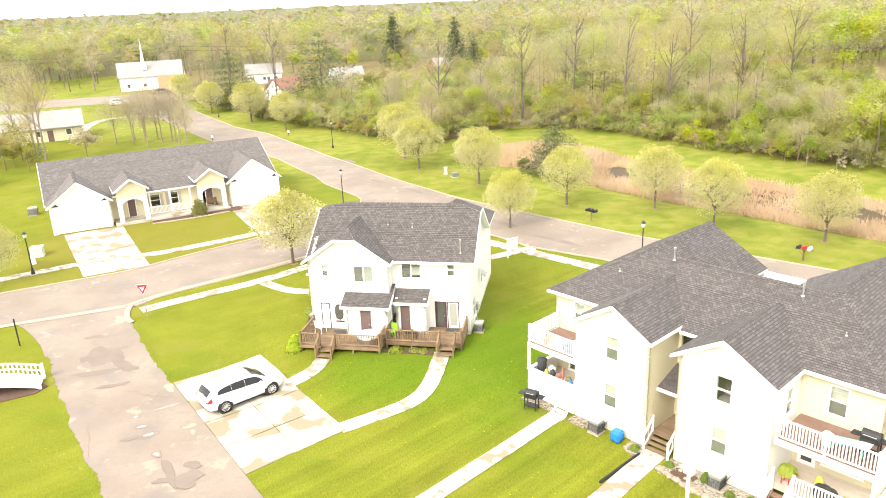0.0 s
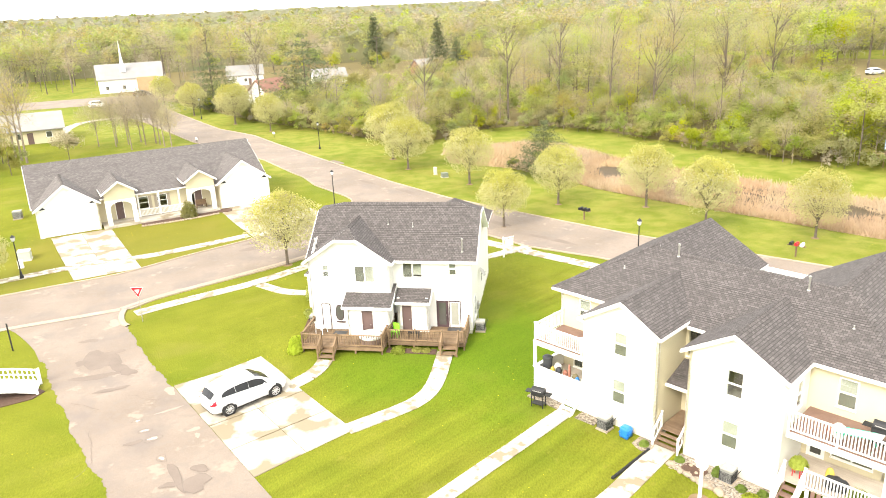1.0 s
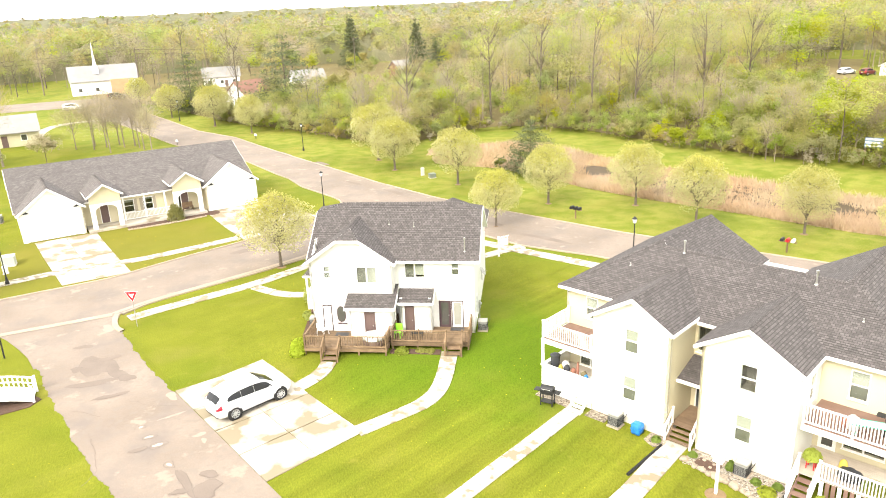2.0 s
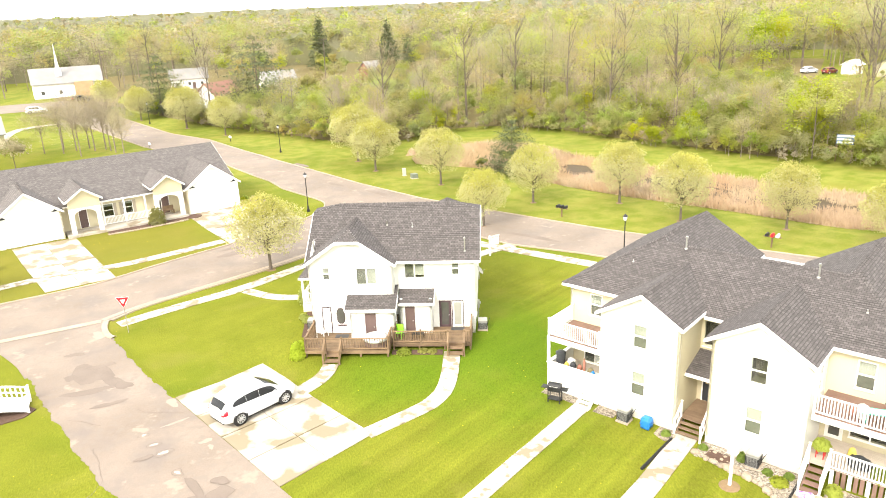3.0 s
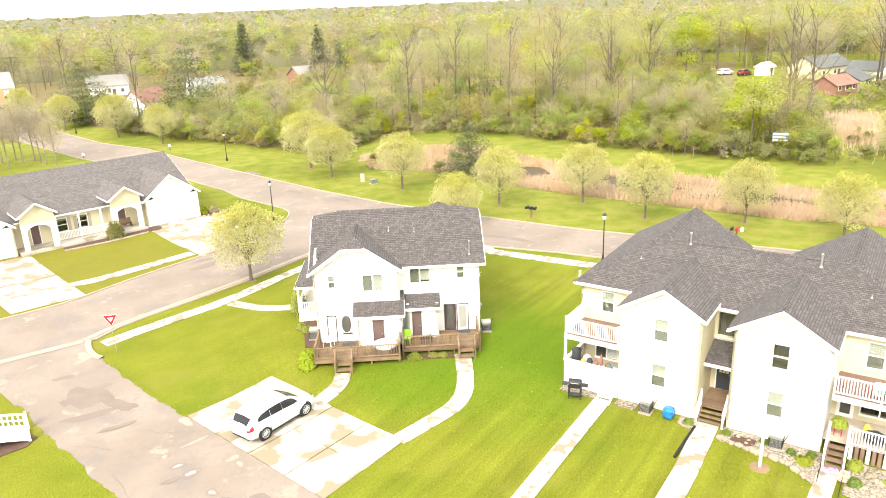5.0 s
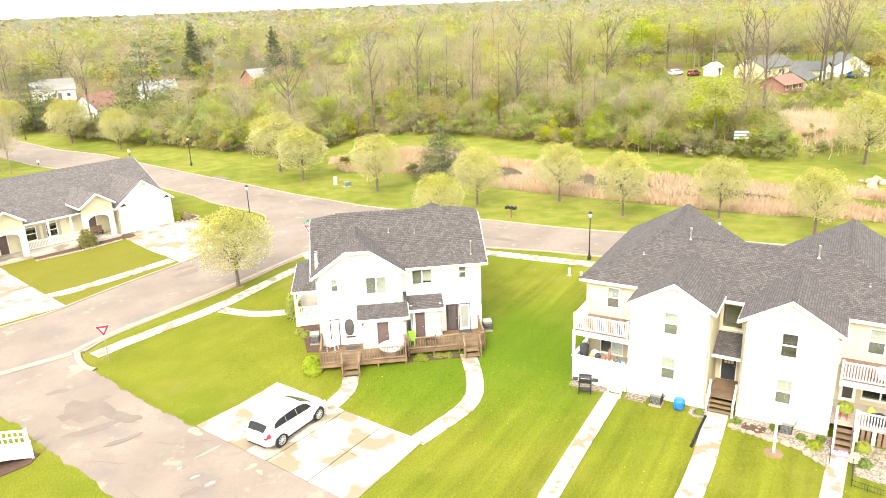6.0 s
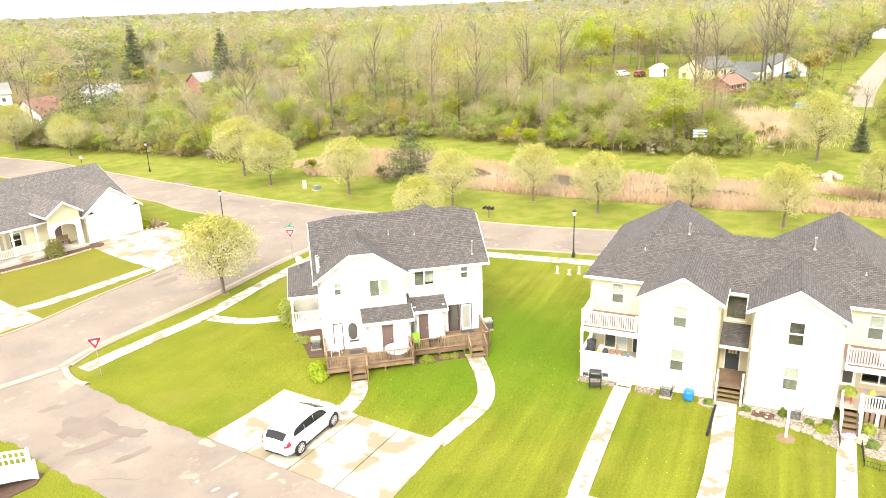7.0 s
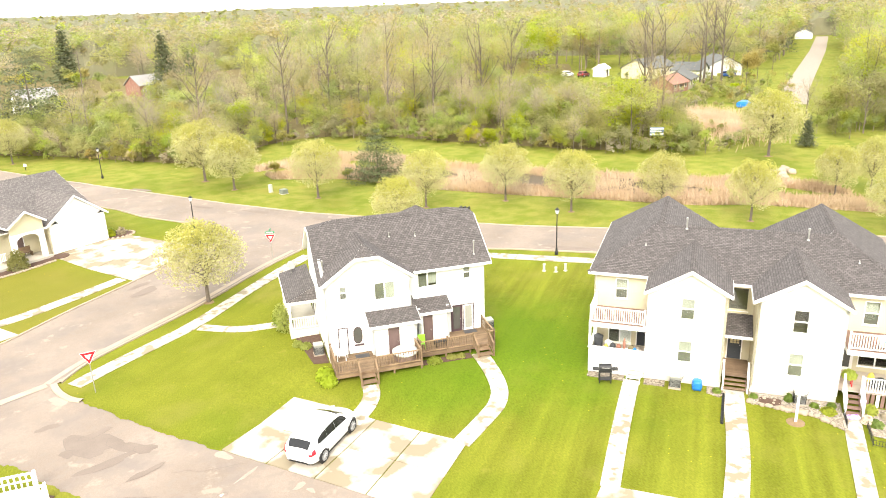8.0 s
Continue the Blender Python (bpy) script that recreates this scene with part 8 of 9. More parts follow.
bundle(-3.3, 0.85, 1.5, 0.2, 0.17, 0.27, KHAKI, "khaki canvas bag on the porch")
bundle(-3.1, 0.75, 1.5, 0.12, 0.11, 0.22, BLUE, "blue and white bottle pack on the porch", "bottle_pack", "bottles")
# east porch: fern on a stool, grill cover, pots, ladder-like green lounger on the balcony
x, y = L(8.7, 1.1)
stl = thing("plant_stool", pose(x, y, 0.95, 0, 0, AB), "red wooden stool under a fern", "stool")
for a in (-0.16, 0.16):
    for b_ in (-0.16, 0.16):
        part("leg", bbox(a - 0.02, b_ - 0.02, 0, a + 0.02, b_ + 0.02, 0.5), REDSIGN, stl)
part("seat", bbox(-0.2, -0.2, 0.5, 0.2, 0.2, 0.54), REDSIGN, stl)
leafy("fern", x, y, 0.4, 0.42, L_BRIGHT, "lush potted fern on a red stool", 700, 0.14, 1.49)
x, y = L(11.3, 0.9)
leafy("potted_plant", x, y, 0.5, 0.6, L_GREEN, "large leafy potted plant on the porch", 700, 0.14, 0.95)
bundle(10.3, 1.2, 0.95, 0.55, 0.35, 0.35, DARKGREY, "black covered bench on the porch", "covered_bench", "bench")
bundle(9.9, 1.6, 0.95, 0.2, 0.16, 0.42, YEL, "yellow and black backpack hanging on the porch", "backpack", "backpack")
TEAL = mat("teal_plastic", (0.03, 0.35, 0.25), (0.05, 0.45, 0.32), 3, 20, 0.4)
x, y = L(11.0, 1.1)
lg = thing("sun_lounger", pose(x, y, 3.5, 0, 0, AB), "folding lounger with a teal frame on the balcony", "lounger")
for s in (-0.3, 0.3):
    part("frame_rail", tube(B(), (-0.9, s, 0.45), (0.8, s, 0.75), 0.025), TEAL, lg)
    for u in (-0.7, 0.5):
        part("leg", tube(B(), (u, s, 0), (u + 0.1, s, 0.55), 0.02), TEAL, lg)
part("sling", solid(B(), [(-0.88, -0.28, 0.46), (-0.88, 0.28, 0.46), (0.78, 0.28, 0.76), (0.78, -0.28, 0.76)], 0.015), CLEARBAG, lg)
bundle(9.75, 1.2, 3.5, 0.16, 0.16, 0.28, REDTAN, "red-brown ceramic pot on the balcony", "flower_pot", "pot")
bundle(10.1, 1.2, 3.5, 0.28, 0.22, 0.4, CLEARBAG, "cream cushion on the balcony", "cushion", "cushion")

# decks of the duplex
H_ = lambda u, v: loc_h(u, v)
GRILLC = mat("brown_wicker", (0.12, 0.08, 0.07), (0.2, 0.14, 0.12), 8, 40, 0.8)


def hot_tub(u, v):
    x, y = H_(u, v)
    root = thing("covered_tub", pose(x, y, 0.95, 0, 0, AH), "round brown tub under a white cover on the deck", "tub")
    part("tub", lathe(B(), (0, 0, 0), [(0.6, 0), (0.72, 0.1), (0.78, 0.55), (0.76, 0.6)], 20), GRILLC, root)
    part("cover", lathe(B(), (0, 0, 0.6), [(0.8, -0.12), (0.8, 0.02), (0.55, 0.1), (0.1, 0.08)], 20), CLEARBAG, root, "white sagging cover", smooth=True)
    return root


hot_tub(4.55, -1.95)
LIME = mat("lime_green_plastic", (0.2, 0.5, 0.03), (0.28, 0.6, 0.05), 3, 20, 0.4)
x, y = H_(5.95, -0.9)
gc = thing("lime_chair", pose(x, y, 0.95, 0, 0, AH - 10), "lime green plastic chair on the deck", "chair")
part("seat", bbox(-0.24, -0.24, 0.38, 0.24, 0.24, 0.42, 0.015), LIME, gc)
part("backrest", bbox(-0.24, 0.2, 0.42, 0.24, 0.25, 0.9, 0.015), LIME, gc)
for a in (-0.2, 0.2):
    for b_ in (-0.2, 0.2):
        part("leg", bbox(a - 0.02, b_ - 0.02, 0, a + 0.02, b_ + 0.02, 0.38), LIME, gc)
x, y = H_(0.75, -0.7)
wc = thing("garden_chair", pose(x, y, 0.95, 0, 0, AH + 160), "white plastic garden chair on the deck", "chair")
part("seat", bbox(-0.27, -0.26, 0.38, 0.27, 0.26, 0.42, 0.015), WHITE, wc)
part("backrest", solid(B(), [(-0.26, 0.24, 0.42), (0.26, 0.24, 0.42), (0.22, 0.36, 0.95), (-0.22, 0.36, 0.95)], (0, 0.03, 0)), WHITE, wc)
for s in (-0.28, 0.28):
    part("armrest", bbox(s - 0.03, -0.26, 0.6, s + 0.03, 0.28, 0.63), WHITE, wc)
    for b_ in (-0.24, 0.24):
        part("leg", tube(B(), (s, b_ * 1.15, 0), (s * 0.95, b_, 0.6), 0.022), WHITE, wc)
for u, v in ((2.05, -0.6), (9.75, 0.45)):
    x, y = H_(u, v)
    dm = thing("door_mat", pose(x, y, 0.953, 0, 0, AH), "dark door mat on the deck boards", "mat")
    part("mat", bbox(-0.45, -0.25, 0, 0.45, 0.25, 0.02, 0.005), DARKGREY, dm)
x, y = H_(7.2, -0.9)
gt = thing("low_table", pose(x, y, 0.95, 0, 0, AH), "small dark slatted table on the deck", "table")
for i in range(6):
    part("slat", bbox(-0.4, -0.25 + i * 0.085, 0.34, 0.4, -0.18 + i * 0.085, 0.37), BLACK, gt)
for a in (-0.36, 0.36):
    for b_ in (-0.2, 0.2):
        part("leg", bbox(a - 0.02, b_ - 0.02, 0, a + 0.02, b_ + 0.02, 0.34), BLACK, gt)
x, y = H_(5.55, -0.05)
dspt = thing("downspout", pose(x, y, 0, 0, 0, AH), "white metal downspout at the wall corner", "downspout")
part("pipe", bbox(0.08, -0.06, 0.6, 0.16, 0.02, 3.6), WHITE, dspt)
part("elbow", solid(B(), [(0.08, -0.06, 0.62), (0.16, -0.06, 0.62), (0.16, -0.22, 0.56), (0.08, -0.22, 0.56)], 0.05), WHITE, dspt)
for u, v, r0, h0, m_, lb in ((-0.55, -1.9, 0.65, 0.75, L_BRIGHT, "bright leafy hosta clump beside the deck"), (-0.45, -2.7, 0.55, 0.6, L_BRIGHT, "bright leafy hosta clump beside the deck"), (6.4, -2.2, 0.5, 0.35, L_GREEN, "low green plants before the deck"), (7.6, -2.05, 0.35, 0.25, L_YELLOW, "yellow flowering plants before the deck"),
                             (8.2, -2.1, 0.35, 0.22, L_YELLOW, "yellow flowering plants before the deck"), (-1.2, 2.9, 0.45, 0.4, L_GREEN, "small green shrub in mulch"), (-1.7, 3.6, 0.35, 0.35, L_GREEN, "small green shrub in mulch"), (-2.2, 6.6, 0.7, 1.7, L_GREEN, "tall rounded evergreen at the porch"), (-2.4, 8.0, 0.7, 1.6, L_GREEN, "tall rounded evergreen at the porch")):
    x, y = H_(u, v)
    leafy("shrub", x, y, r0, h0, m_, lb, 800 if r0 > 0.5 else 400, 0.13)
bed("mulch_bed", [H_(-1.0, 0.3), H_(-0.05, 0.1), H_(-0.05, 4.7), H_(-1.7, 4.7), H_(-1.35, 2.5)], "red-brown mulch bed along the wall", MULCH)
bed("flower_bed", [H_(5.6, -1.8), H_(5.6, -2.4), H_(8.9, -2.45), H_(8.9, -1.8)], "narrow planted bed under the deck", MULCH)


def dish(u, v, z, turn):
    x, y = H_(u, v)
    root = thing("satellite_dish", pose(x, y, z, 0, 0, turn), "small grey satellite dish on a bracket", "satellite dish")
    part("mast", tube(B(), (0, 0, -0.5), (0, 0, 0.1), 0.025), STEEL, root)
    bm = B()
    lathe(bm, (0, 0, 0), [(0.02, 0), (0.2, 0.03), (0.34, 0.1), (0.35, 0.11), (0.3, 0.1)], 16)
    o = part("reflector", bm, GREYBOX, root, smooth=True)
    o.matrix_basis = pose(0, 0, 0.15, 55, 0, 0)
    part("arm", tube(B(), (0, 0, 0.1), (0, -0.4, 0.25), 0.015), STEEL, root)
    return root


dish(11.15, 5.2, 3.2, 75)
dish(-1.2, 9.8, 3.95, 30)
x, y = H_(11.05, 2.9)
mt = thing("utility_meter", pose(x, y, 1.5, 0, 0, AH + 90), "grey electricity meter boxes on the wall", "meter")
part("box", bbox(-0.2, -0.14, 0, 0.2, 0.0, 0.5, 0.02), GREYBOX, mt)
part("dial", tube(B(), (0, -0.14, 0.32), (0, -0.22, 0.32), 0.09, 0.08, 12), LAMPCLEAR, mt)
part("conduit", tube(B(), (0, -0.05, -1.0), (0, -0.05, 0), 0.03), GREYBOX, mt)

# ---- white arched garden bridge by the lane ----
def garden_bridge():
    a = math.degrees(math.atan2(0.6, 2.35))
    root = thing("garden_bridge", pose(-29.15, 39.6, 0.0, 0, 0, 20), "white arched garden bridge with picket railings", "bridge")
    arch = lambda t: 0.55 * math.sin(math.pi * t)
    for s in (-0.75, 0.75):
        for i in range(22):
            t = (i + 0.5) / 22
            part("picket", bbox(-2.8 + 5.6 * t - 0.04, s - 0.02, 0.15 + arch(t), -2.8 + 5.6 * t + 0.04, s + 0.02, 1.0 + arch(t)), WHITE, root)
        for h, w in ((1.02, 0.1), (0.62, 0.06), (0.2, 0.12)):
            up = [(-2.8 + 5.6 * i / 14, s - 0.045, h + arch(i / 14)) for i in range(15)]
            bm = solid(B(), up + [(a_, b_, c_ - w) for a_, b_, c_ in up[::-1]], (0, 0.09, 0))
            part("rail", bm, WHITE, root)
        for t in (0, 0.5, 1):
            part("post", bbox(-2.86 + 5.6 * t, s - 0.06, 0, -2.74 + 5.6 * t, s + 0.06, 1.12 + arch(t)), WHITE, root)
    for i in range(34):
        t = (i + 0.5) / 34
        part("deck_plank", bbox(-2.8 + 5.6 * t - 0.075, -0.72, 0.14 + arch(t), -2.8 + 5.6 * t + 0.075, 0.72, 0.19 + arch(t)), WHITE, root)
    return root


garden_bridge()
bed("mulch_bed", [(-26.0, 40.2), (-26.3, 39.3), (-28.2, 38.2), (-31.5, 37.2), (-33, 38.4), (-31, 40.6), (-28, 41.6)], "red-brown mulch bed under the garden bridge", MULCH)

# ---- front garden of the bungalow ----
def loc_r(u, v):
    c, s = math.cos(radians(AR)), math.sin(radians(AR))
    return OR[0] + c * u - s * v, OR[1] + s * u + c * v


x, y = -26.5, 82.4
x, y = loc_r(14.0, -1.4)
leafy("round_shrub", x, y, 0.95, 1.9, L_OLIVE, "rounded dark green shrub before the bungalow", 1500, 0.16)
bed("mulch_bed", [loc_r(8.9, -0.95), loc_r(8.9, -1.9), loc_r(12, -2.2), loc_r(15, -2.3), loc_r(17.2, -1.7), loc_r(17.2, -0.95)], "mulch bed edged with pale stones", MULCH)
eb = thing("stone_edging", None, "row of pale stones edging the bed", "edging")
for i in range(30):
    x, y = loc_r(8.9 + i * 0.28, -2.1 - 0.25 * math.sin(i / 30 * math.pi))
    stone(x, y, 0.17, eb, i)
mb = bed("mulch_bed", [loc_r(25.2 + 1.7 * math.cos(a), 0.4 + 1.3 * math.sin(a)) for a in np.linspace(0, 6.0, 14)], "oval mulch bed with a stone rim", MULCH)
for i in range(22):
    a = i / 22 * math.tau
    x, y = loc_r(25.2 + 1.75 * math.cos(a), 0.4 + 1.35 * math.sin(a))
    stone(x, y, 0.17, mb, i)
for u, v, m_ in ((24.8, 0.9, L_GREEN), (25.6, 0.3, L_TAN), (24.4, 0.4, L_BRIGHT)):
    x, y = loc_r(u, v)
    leafy("shrub", x, y, 0.5, 0.8, m_, "small shrub in the oval bed", 500, 0.14)
x, y = loc_r(15.9, 0.9)
bn = thing("porch_bench", pose(x, y, 0.55, 0, 0, AR), "brown wooden bench in the arched porch", "bench")
part("seat", bbox(-0.6, -0.22, 0.4, 0.6, 0.22, 0.45), DECK, bn)
part("backrest", bbox(-0.6, 0.2, 0.45, 0.6, 0.25, 0.95), DECK, bn)
for s in (-0.55, 0.55):
    part("leg", bbox(s - 0.04, -0.2, 0, s + 0.04, 0.2, 0.4), DECK, bn)
x, y = loc_r(18.0, -1.2)
part("soil", lathe(B(), (x, y, 0.25), [(0.9, 0), (0.85, 0.1), (0.1, 0.14)], 18), MULCH, mb)

# ---- rocks and sign beyond the pond ----
rk = thing("boulder_pile", None, "pile of large pale boulders at the pond's end", "rocks")
for i, (x, y, s) in enumerate(((58.6, 69.6, 0.8), (60.0, 70.2, 0.75), (57.4, 68.4, 0.6), (59.4, 68.6, 0.7), (56.6, 67.2, 0.5), (60.9, 71.2, 0.5), (58.0, 70.6, 0.4))):
    stone(x, y, s, rk, i, "boulder")
SIGNBLUE = mat("pale_blue_sign_board", (0.1, 0.15, 0.21), (0.15, 0.2, 0.26), 3, 20, 0.5)
bb = thing("notice_board", pose(55.6, 90.0, ground_z(55.6, 90.0), 0, 0, -35), "pale blue notice board with white bars at the woods' edge", "sign")
part("panel", bbox(-1.05, -0.04, 2.3, 1.05, 0.04, 3.6), SIGNBLUE, bb)
for i in range(3):
    part("lettering_bar", bbox(-0.95, -0.05, 2.45 + i * 0.42, 0.95 - 0.3 * (i % 2), -0.042, 2.65 + i * 0.42), SIGNWHITE, bb)
for s in (-0.9, 0.9):
    part("post", bbox(s - 0.06, -0.02, -0.2, s + 0.06, 0.1, 2.2), DECK, bb)


# ---- lane patches ----
def patch(x, y, rx, ry, turn, seed, m_, lift, name="asphalt_patch", label="darker repair patch in the asphalt lane"):
    r0 = random.Random(seed)
    pts = []
    ph = [r0.uniform(0, 6.28) for _ in range(4)]
    for i in range(13):
        a = (i + r0.uniform(-0.3, 0.3)) * math.tau / 13
        k = 1 + 0.22 * math.sin(2 * a + ph[0]) + 0.15 * math.sin(3 * a + ph[1]) + r0.uniform(-0.13, 0.13)
        u, v = rx * k * math.cos(a), ry * k * math.sin(a)
        c, s = math.cos(radians(turn)), math.sin(radians(turn))
        pts.append((x + c * u - s * v, y + s * u + c * v))
    bm = B()
    bm.faces.new([bm.verts.new(p) for p in lay(pts, lift)])
    ob = part(name, bm, m_)
    return tagged(ob, label, "patch", kind="structure")


PALEPATCH = mat("pale_worn_asphalt", (0.22, 0.18, 0.145), (0.32, 0.27, 0.215), 1, 16, 0.9)
SEAL = mat("dark_crack_seal", (0.12, 0.096, 0.08), (0.165, 0.133, 0.11), 2, 20, 0.8)
SPOT = mat("pale_worn_concrete_spot", (0.36, 0.31, 0.24), (0.5, 0.44, 0.36), 3, 20, 0.9)


def edged(x, y, rx, ry, a, i, m_, lift, label, name="asphalt_patch"):
    """A patch with a thin dark sealed edge under it."""
    patch(x, y, rx + 0.035, ry + 0.035, a, i, SEAL, lift, "patch_edge", "thin dark seal round a repair patch")
    patch(x, y, rx, ry, a, i, m_, lift + 0.0015, name, label)


for i, (x, y, rx, ry, a) in enumerate(((-24.3, 44.3, 1.75, 0.95, -55), (-22.6, 43.2, 1.2, 0.5, -50), (-23.6, 41.9, 1.7, 0.32, 12), (-26.5, 47.4, 0.5, 0.32, 10), (-24.05, 45.3, 0.75, 0.32, 20), (-25.5, 43.9, 0.4, 0.32, -20), (-21.7, 42.4, 0.7, 0.32, -35), (-21.8, 40.1, 0.85, 0.25, 25), (-18.0, 34.05, 0.42, 0.18, 25), (-14.6, 30.9, 1.35, 0.22, -55), (-13.4, 30.3, 0.75, 0.62, -50), (-14.7, 30.2, 0.4, 0.2, 20), (-13.6, 31.5, 0.4, 0.3, 0))):
    edged(x, y, rx, ry, a, i, PATCH, 0.0255 + 0.0016 * i, "darker repair patch in the asphalt lane")
for i, (x, y, rx, ry, a) in enumerate(((-18.67, 36.3, 0.24, 0.17, 20), (-17.85, 35.25, 0.36, 0.2, 25), (-17.1, 34.4, 0.46, 0.27, 15), (-15.9, 32.5, 0.3, 0.24, -30))):
    edged(x, y, rx, ry, a, 60 + i, ASPHALT, 0.027 + 0.003 * i, "small sealed repair in the asphalt lane")
    patch(x, y, rx * 0.55, ry * 0.5, a, 70 + i, SPOT, 0.034 + 0.003 * i, "worn_spot", "pale worn spot in a sealed repair")
for i, (x, y, rx, ry, a) in enumerate(((-26.0, 50.5, 0.7, 0.45, -40), (-18.0, 39.7, 0.55, 0.3, -50), (-17.2, 37.4, 0.9, 0.1, 35), (-15.1, 35.2, 0.35, 0.2, 20), (-14.7, 34.6, 0.25, 0.16, -50), (-14.5, 30.7, 0.5, 0.08, -55))):
    patch(x, y, rx, ry, a, 40 + i, PALEPATCH, 0.029 + 0.001 * i, "worn_spot", "pale worn patch in the asphalt lane")


def crack(x, y, turn, length, seed):
    """A thin wandering crack."""
    r0 = random.Random(seed)
    a, pts = radians(turn), [(x, y)]
    for _ in range(int(length / 0.3)):
        a += r0.uniform(-0.5, 0.5)
        pts.append((pts[-1][0] + 0.3 * math.cos(a), pts[-1][1] + 0.3 * math.sin(a)))
    bm = strip(B(), offset(pts, 0.011), offset(pts, -0.011), len(pts) * 2, 0.034, 1)
    tagged(part("crack", bm, SEAL), "thin dark wandering crack in the asphalt", "crack", kind="structure")


for i, (x, y, a, ln) in enumerate(((-23.6, 38.6, -45, 2.4), (-21.0, 35.4, -60, 2.0), (-20.6, 39.4, -50, 4.0), (-20.2, 33.8, -50, 3.0), (3.0, 74.5, -45, 8), (-9.0, 90.5, -52, 9), (11.0, 68.0, -40, 9), (-20.5, 66.5, 40, 6), (24.0, 57.0, -40, 8))):
    crack(x, y, a, ln, i)


def ragged_verge(name, line, side, m_, label, base=0.16, lift=0.03):
    """An uneven edge: grass that creeps over the lane, or gravel that frays into the lawn."""
    c = resample(rounded(line), 0.1)
    bm = B()
    rows = []
    for i, p in enumerate(c):
        q = c[min(i + 1, len(c) - 1)] - c[max(i - 1, 0)]
        nr = Vector((-q.y, q.x)).normalized() * side
        w = base + 0.3 * noise.noise(Vector((p.x * 0.7, p.y * 0.7, 2))) + 0.12 * noise.noise(Vector((p.x * 2.5, p.y * 2.5, 5))) + 0.09 * noise.noise(Vector((p.x * 7, p.y * 7, 8)))
        a, b_ = p - nr * 0.35, p + nr * max(-0.15, w)
        rows.append([bm.verts.new((a.x, a.y, ground_z(a.x, a.y) + 0.004)), bm.verts.new((p.x, p.y, ground_z(p.x, p.y) + lift)), bm.verts.new((b_.x, b_.y, ground_z(b_.x, b_.y) + lift))])
    for a, b_ in zip(rows, rows[1:]):
        for i in range(2):
            bm.faces.new((a[i], a[i + 1], b_[i + 1], b_[i]))
    bmesh.ops.recalc_face_normals(bm, faces=bm.faces[:])
    for f in bm.faces:
        if f.normal.z < 0:
            f.normal_flip()
    tagged(part(name, bm, m_), label, "verge", kind="structure")


ragged_verge("grass_verge", LANE_L[4:], 1, GRASS, "ragged grass edge creeping over the lane")
ragged_verge("grass_verge", LANE_R[2:7], -1, GRASS, "ragged grass edge creeping over the lane", 0.1)
for i, (x, y, rx, ry, a) in enumerate(((9.0, 67.0, 3.0, 0.5, -42), (0.4, 80.5, 1.8, 0.5, -50), (-5.5, 88.0, 2.0, 0.5, -55), (17.5, 58.5, 2.4, 0.35, -40), (-19.6, 67.6, 1.6, 0.5, 40), (-20.0, 69.2, 1.0, 0.4, 30), (-17, 108, 2.2, 0.6, -55), (-24, 117.5, 2.0, 0.5, -55), (4.5, 73.0, 1.6, 0.5, -42), (-11, 94, 1.6, 0.4, -55))):
    patch(x, y, rx, ry, a, 80 + i, PATCH, 0.036 + 0.002 * i, "asphalt_patch", "dark damp patch in the asphalt road")
# pale concrete gutter across the lane's mouth
bm = strip(B(), [(-45, 44.9), (-33.1, 50.2), (-29.5, 51.6), (-26.6, 52.8)], [(-45, 45.5), (-33.2, 50.8), (-29.7, 52.2), (-26.8, 53.4)], 30, 0.045, 2)
tagged(part("gutter", bm, CURB), "pale concrete gutter across the lane's mouth", "gutter", kind="structure")
side = rounded([(-26.5, 53.2), (-24.7, 55.4), (-22.3, 57.3), (-20.2, 59.0), (-15.5, 62.8), (-10.0, 68.1), (-5.6, 71.6)])
bm = strip(B(), [(p.x, p.y) for p in offset(side, 0.45)], [(p.x, p.y) for p in side], 60, 0.04, 2)
tagged(part("gutter", bm, CURB), "pale concrete gutter beside the side street", "gutter", kind="structure")
kerb([(p.x, p.y) for p in rounded([(-26.3, 53.0), (-26.1, 52.0), (-25.7, 51.0), (-25.2, 50.2), (-24.7, 49.8)])], w=0.42, h=0.11)


slabs("garden_drive", [(-77.2, 145.4), (-81.0, 156), (-81.6, 165), (-75, 170), (-68, 166)], 2.2, "pale curved drive beside the far house")


# ---- far buildings ----
BRICK = mat("tan_brick", (0.35, 0.24, 0.13), (0.48, 0.34, 0.2), 1, 12, 0.9)
# grey roof lightened in its colour for the haze of distance
HAZEROOF = mat("hazed_grey_roof", (0.2, 0.195, 0.185), (0.28, 0.27, 0.26), 0.5, 10, 0.9)
GREYROOF = mat("grey_far_roof", (0.085, 0.088, 0.085), (0.13, 0.132, 0.126), 0.5, 10, 0.9)
REDROOF = mat("faded_red_roof", (0.2, 0.1, 0.075), (0.28, 0.15, 0.11), 0.5, 10, 0.9)


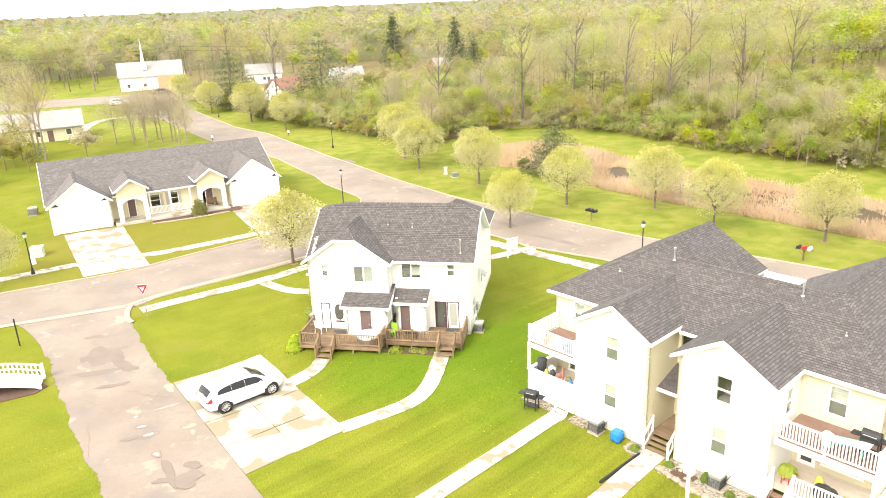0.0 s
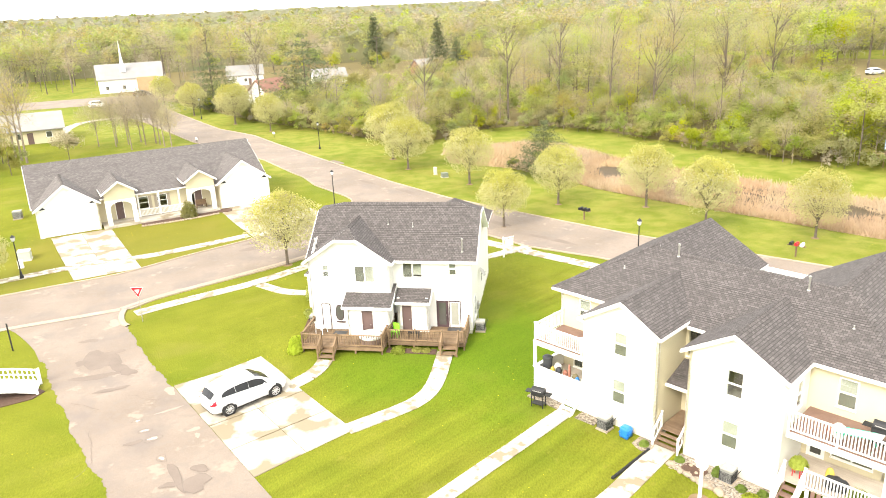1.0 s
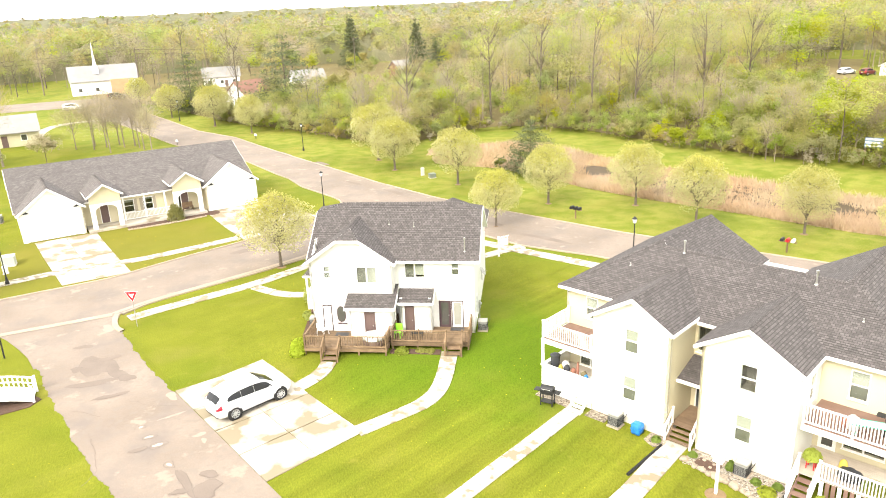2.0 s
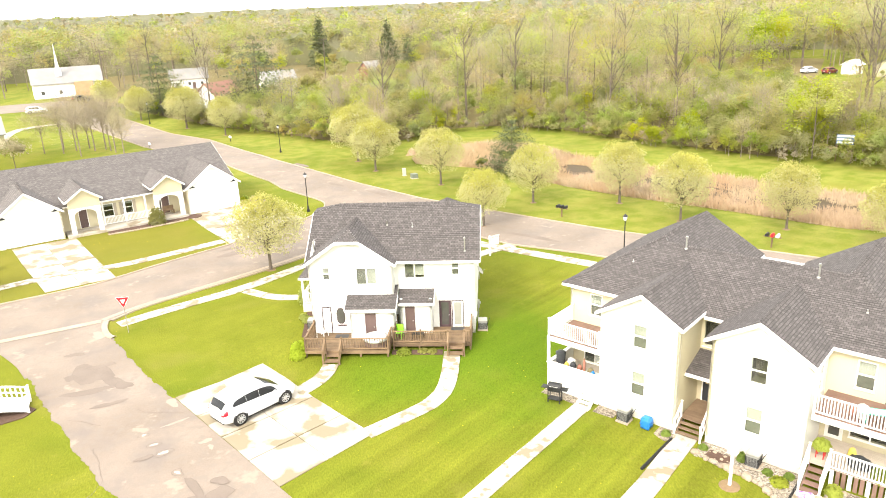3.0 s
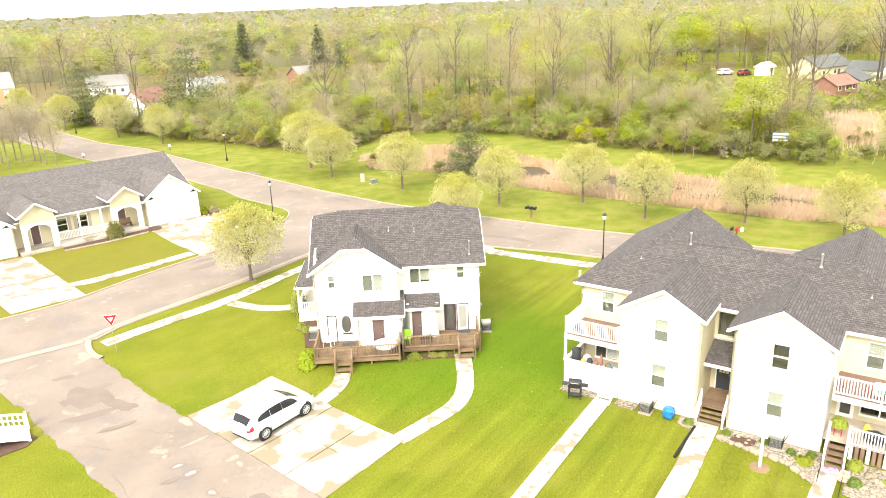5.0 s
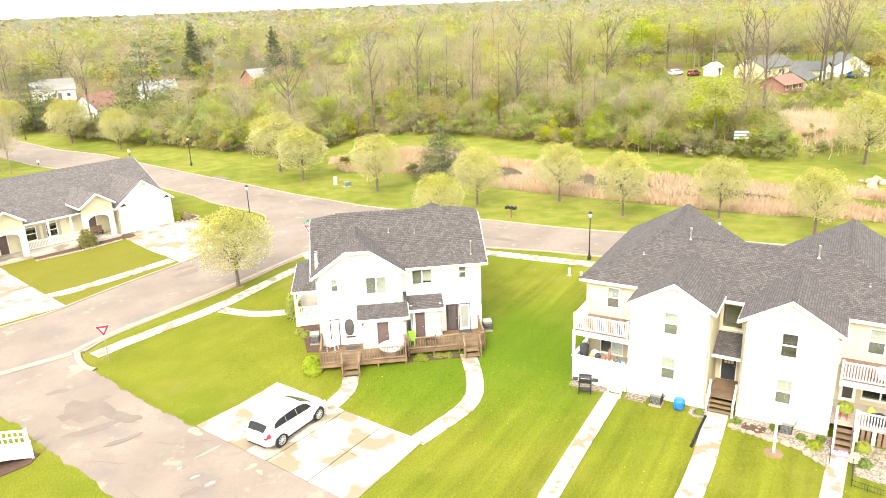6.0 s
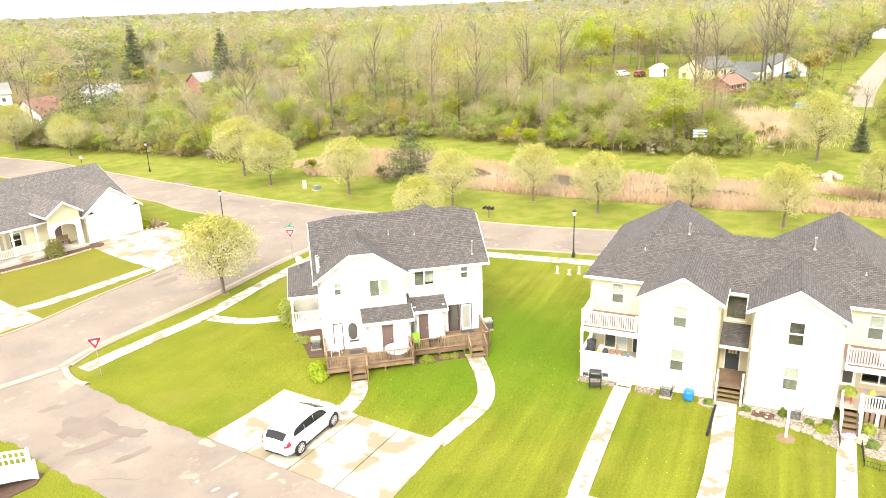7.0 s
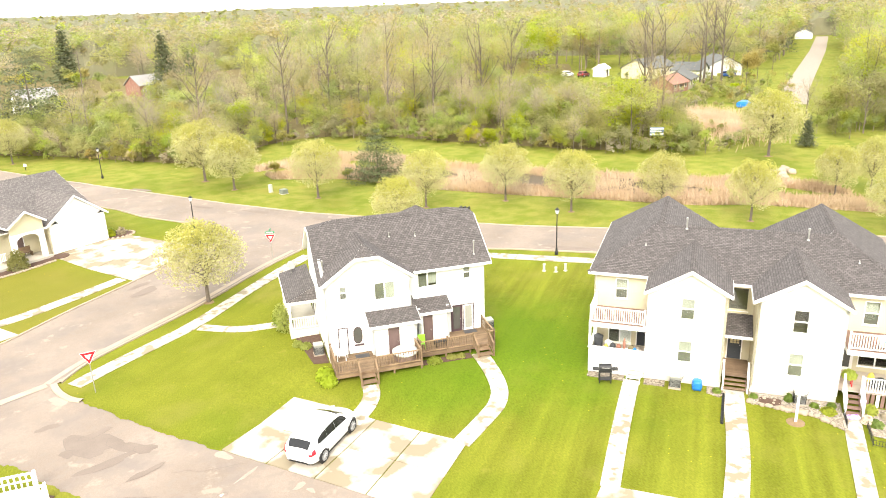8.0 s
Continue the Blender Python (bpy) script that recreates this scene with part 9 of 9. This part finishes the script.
def gabled(name, x, y, turn, lx, ly, h, rise, wallm, roofm, label, wins=3, category="house"):
    root = thing(name, pose(x, y, ground_z(x, y), 0, 0, turn), label, category)
    part("wall", bbox(-lx / 2, -ly / 2, -0.2, lx / 2, ly / 2, h), wallm, root)
    for s in (-1, 1):
        part("gable", solid(B(), [(s * lx / 2, -ly / 2, h), (s * lx / 2, ly / 2, h), (s * lx / 2, 0, h + rise * 0.95)], (-s * 0.2, 0, 0)), wallm, root)
        part("roof", solid(B(), [(-lx / 2 - 0.4, s * (ly / 2 + 0.4), h - 0.1), (lx / 2 + 0.4, s * (ly / 2 + 0.4), h - 0.1), (lx / 2 + 0.4, 0, h + rise), (-lx / 2 - 0.4, 0, h + rise)], 0.15), roofm, root)
    for i in range(wins):
        u = -lx / 2 + lx * (i + 0.5) / wins
        w = part("window", bbox(u - 0.55, -ly / 2 - 0.05, 1.0, u + 0.55, -ly / 2 - 0.004, 2.2), WHITE, root)
        part("pane", bbox(u - 0.45, -ly / 2 - 0.07, 1.1, u + 0.45, -ly / 2 - 0.052, 2.1), GLASS_DARK, w)
    part("door", bbox(lx * 0.12 - 0.5, -ly / 2 - 0.06, 0.0, lx * 0.12 + 0.5, -ly / 2 - 0.004, 2.1), BROWN, root)
    return root


ch = gabled("church", -99, 236, 25, 19, 11, 4.2, 4.2, WHITE, HAZEROOF, "small white church with a slender steeple and tan brick porch", 4, "church")
part("steeple", lathe(B(), (-2.0, -3.0, 6.0), [(0.9, 0), (0.9, 2.2), (0.55, 2.4), (0.25, 5.5), (0.02, 9.5)], 8), WHITE, ch, "slender white spire")
part("porch", bbox(1.5, -7.6, -0.2, 6.5, -5.5, 4.4), BRICK, ch, "tan brick porch")
gabled("far_house", -82, 140, 28, 15, 10, 2.7, 2.6, CREAM_SHADED, HAZEROOF, "cream house with a broad haze-paled roof beyond the bungalow", 3)
gabled("far_house", -64, 241, 15, 11, 8, 3.2, 2.8, WHITE, HAZEROOF, "white house among the trees by the cross road")
gabled("far_house", -43.2, 183.1, 60, 9, 7, 3.0, 3.4, WHITE, REDROOF, "white gabled house with a brown roof under bare trees")
gabled("shed", 120.5, 188, 30, 4.2, 3.6, 2.5, 1.2, WHITE, WHITE, "white garden shed beyond the woods", 1, "shed")
gabled("far_house", 117, 151, 35, 9, 7, 2.5, 2.0, TAN, GREYROOF, "tan house with a grey roof beyond the woods")
gabled("far_house", 135, 166, 120, 8, 7, 2.6, 2.0, WHITE, GREYROOF, "white house with a pale roof beyond the woods")
gabled("far_house", 109, 146, 20, 8, 6, 2.3, 1.8, REDROOF, REDROOF, "low house with a faded red roof")
gabled("far_house", 130, 178, 20, 15, 9, 3.0, 2.6, CREAM_SHADED, GREYROOF, "cream house beyond the woods")
gabled("far_house", 150, 170, 60, 14, 9, 3.0, 2.6, WHITE, GREYROOF, "white house beside the far road")
gabled("far_house", 312, 272, 40, 11, 8, 2.8, 2.2, WHITE, GREYROOF, "far house at the end of the road")
gabled("far_house", -5, 240, 30, 9, 7, 3.2, 2.6, REDROOF, HAZEROOF, "red-brown house among the trees")
gabled("far_house", -33, 214, 20, 9, 7, 3.4, 2.6, WHITE, HAZEROOF, "white house among the trees")
bm = strip(B(), offset([(112, 112)] + FAR_ROAD[1:], 2.9), offset([(112, 112)] + FAR_ROAD[1:], -2.9), 40, 0.05, 2)
tagged(part("road", bm, PALEPATCH), "pale far road running away between trees", "road", kind="structure")
bt = thing("blue_tarpaulin", pose(102, 116, ground_z(102, 116), 0, 0, 30), "blue tarpaulin sheet over a low stack", "tarpaulin")
part("sheet", bbox(-2.2, -1.0, 0, 2.2, 1.0, 1.1, 0.2), BLUE, bt)


def utility_pole(x, y, h, turn=25):
    root = thing("utility_pole", pose(x, y, ground_z(x, y), 0, 0, turn), "tall wooden utility pole with a cross arm", "utility pole", "utility poles")
    part("pole", tube(B(), (0, 0, -0.3), (0.3, 0, h), 0.17, 0.11, 8), BARK, root)
    part("cross_arm", bbox(-1.0, -0.06, h - 0.7, 1.6, 0.06, h - 0.55), BARK, root)
    return root


POLES = [(-150, 196, 13), (-84, 224, 13.5), (-22, 250, 13), (45, 282, 13)]
for x, y, h in POLES:
    utility_pole(x, y, h)
for k_, dz in enumerate((0.4, 1.6)):
    wr = thing("overhead_wire", None, "thin overhead wire between utility poles", "wire")
    for (x0, y0, h0), (x1, y1, h1) in zip(POLES, POLES[1:]):
        bm = B()
        pts = [Vector((x0, y0, h0 - dz)).lerp(Vector((x1, y1, h1 - dz)), t) - Vector((0, 0, 1.2 * 4 * t * (1 - t))) for t in np.linspace(0, 1, 13)]
        for a, b_ in zip(pts, pts[1:]):
            tube(bm, a, b_, 0.03, 0.03, 4)
        bmesh.ops.remove_doubles(bm, verts=bm.verts[:], dist=0.012)
        part("wire", bm, RUBBER, wr)
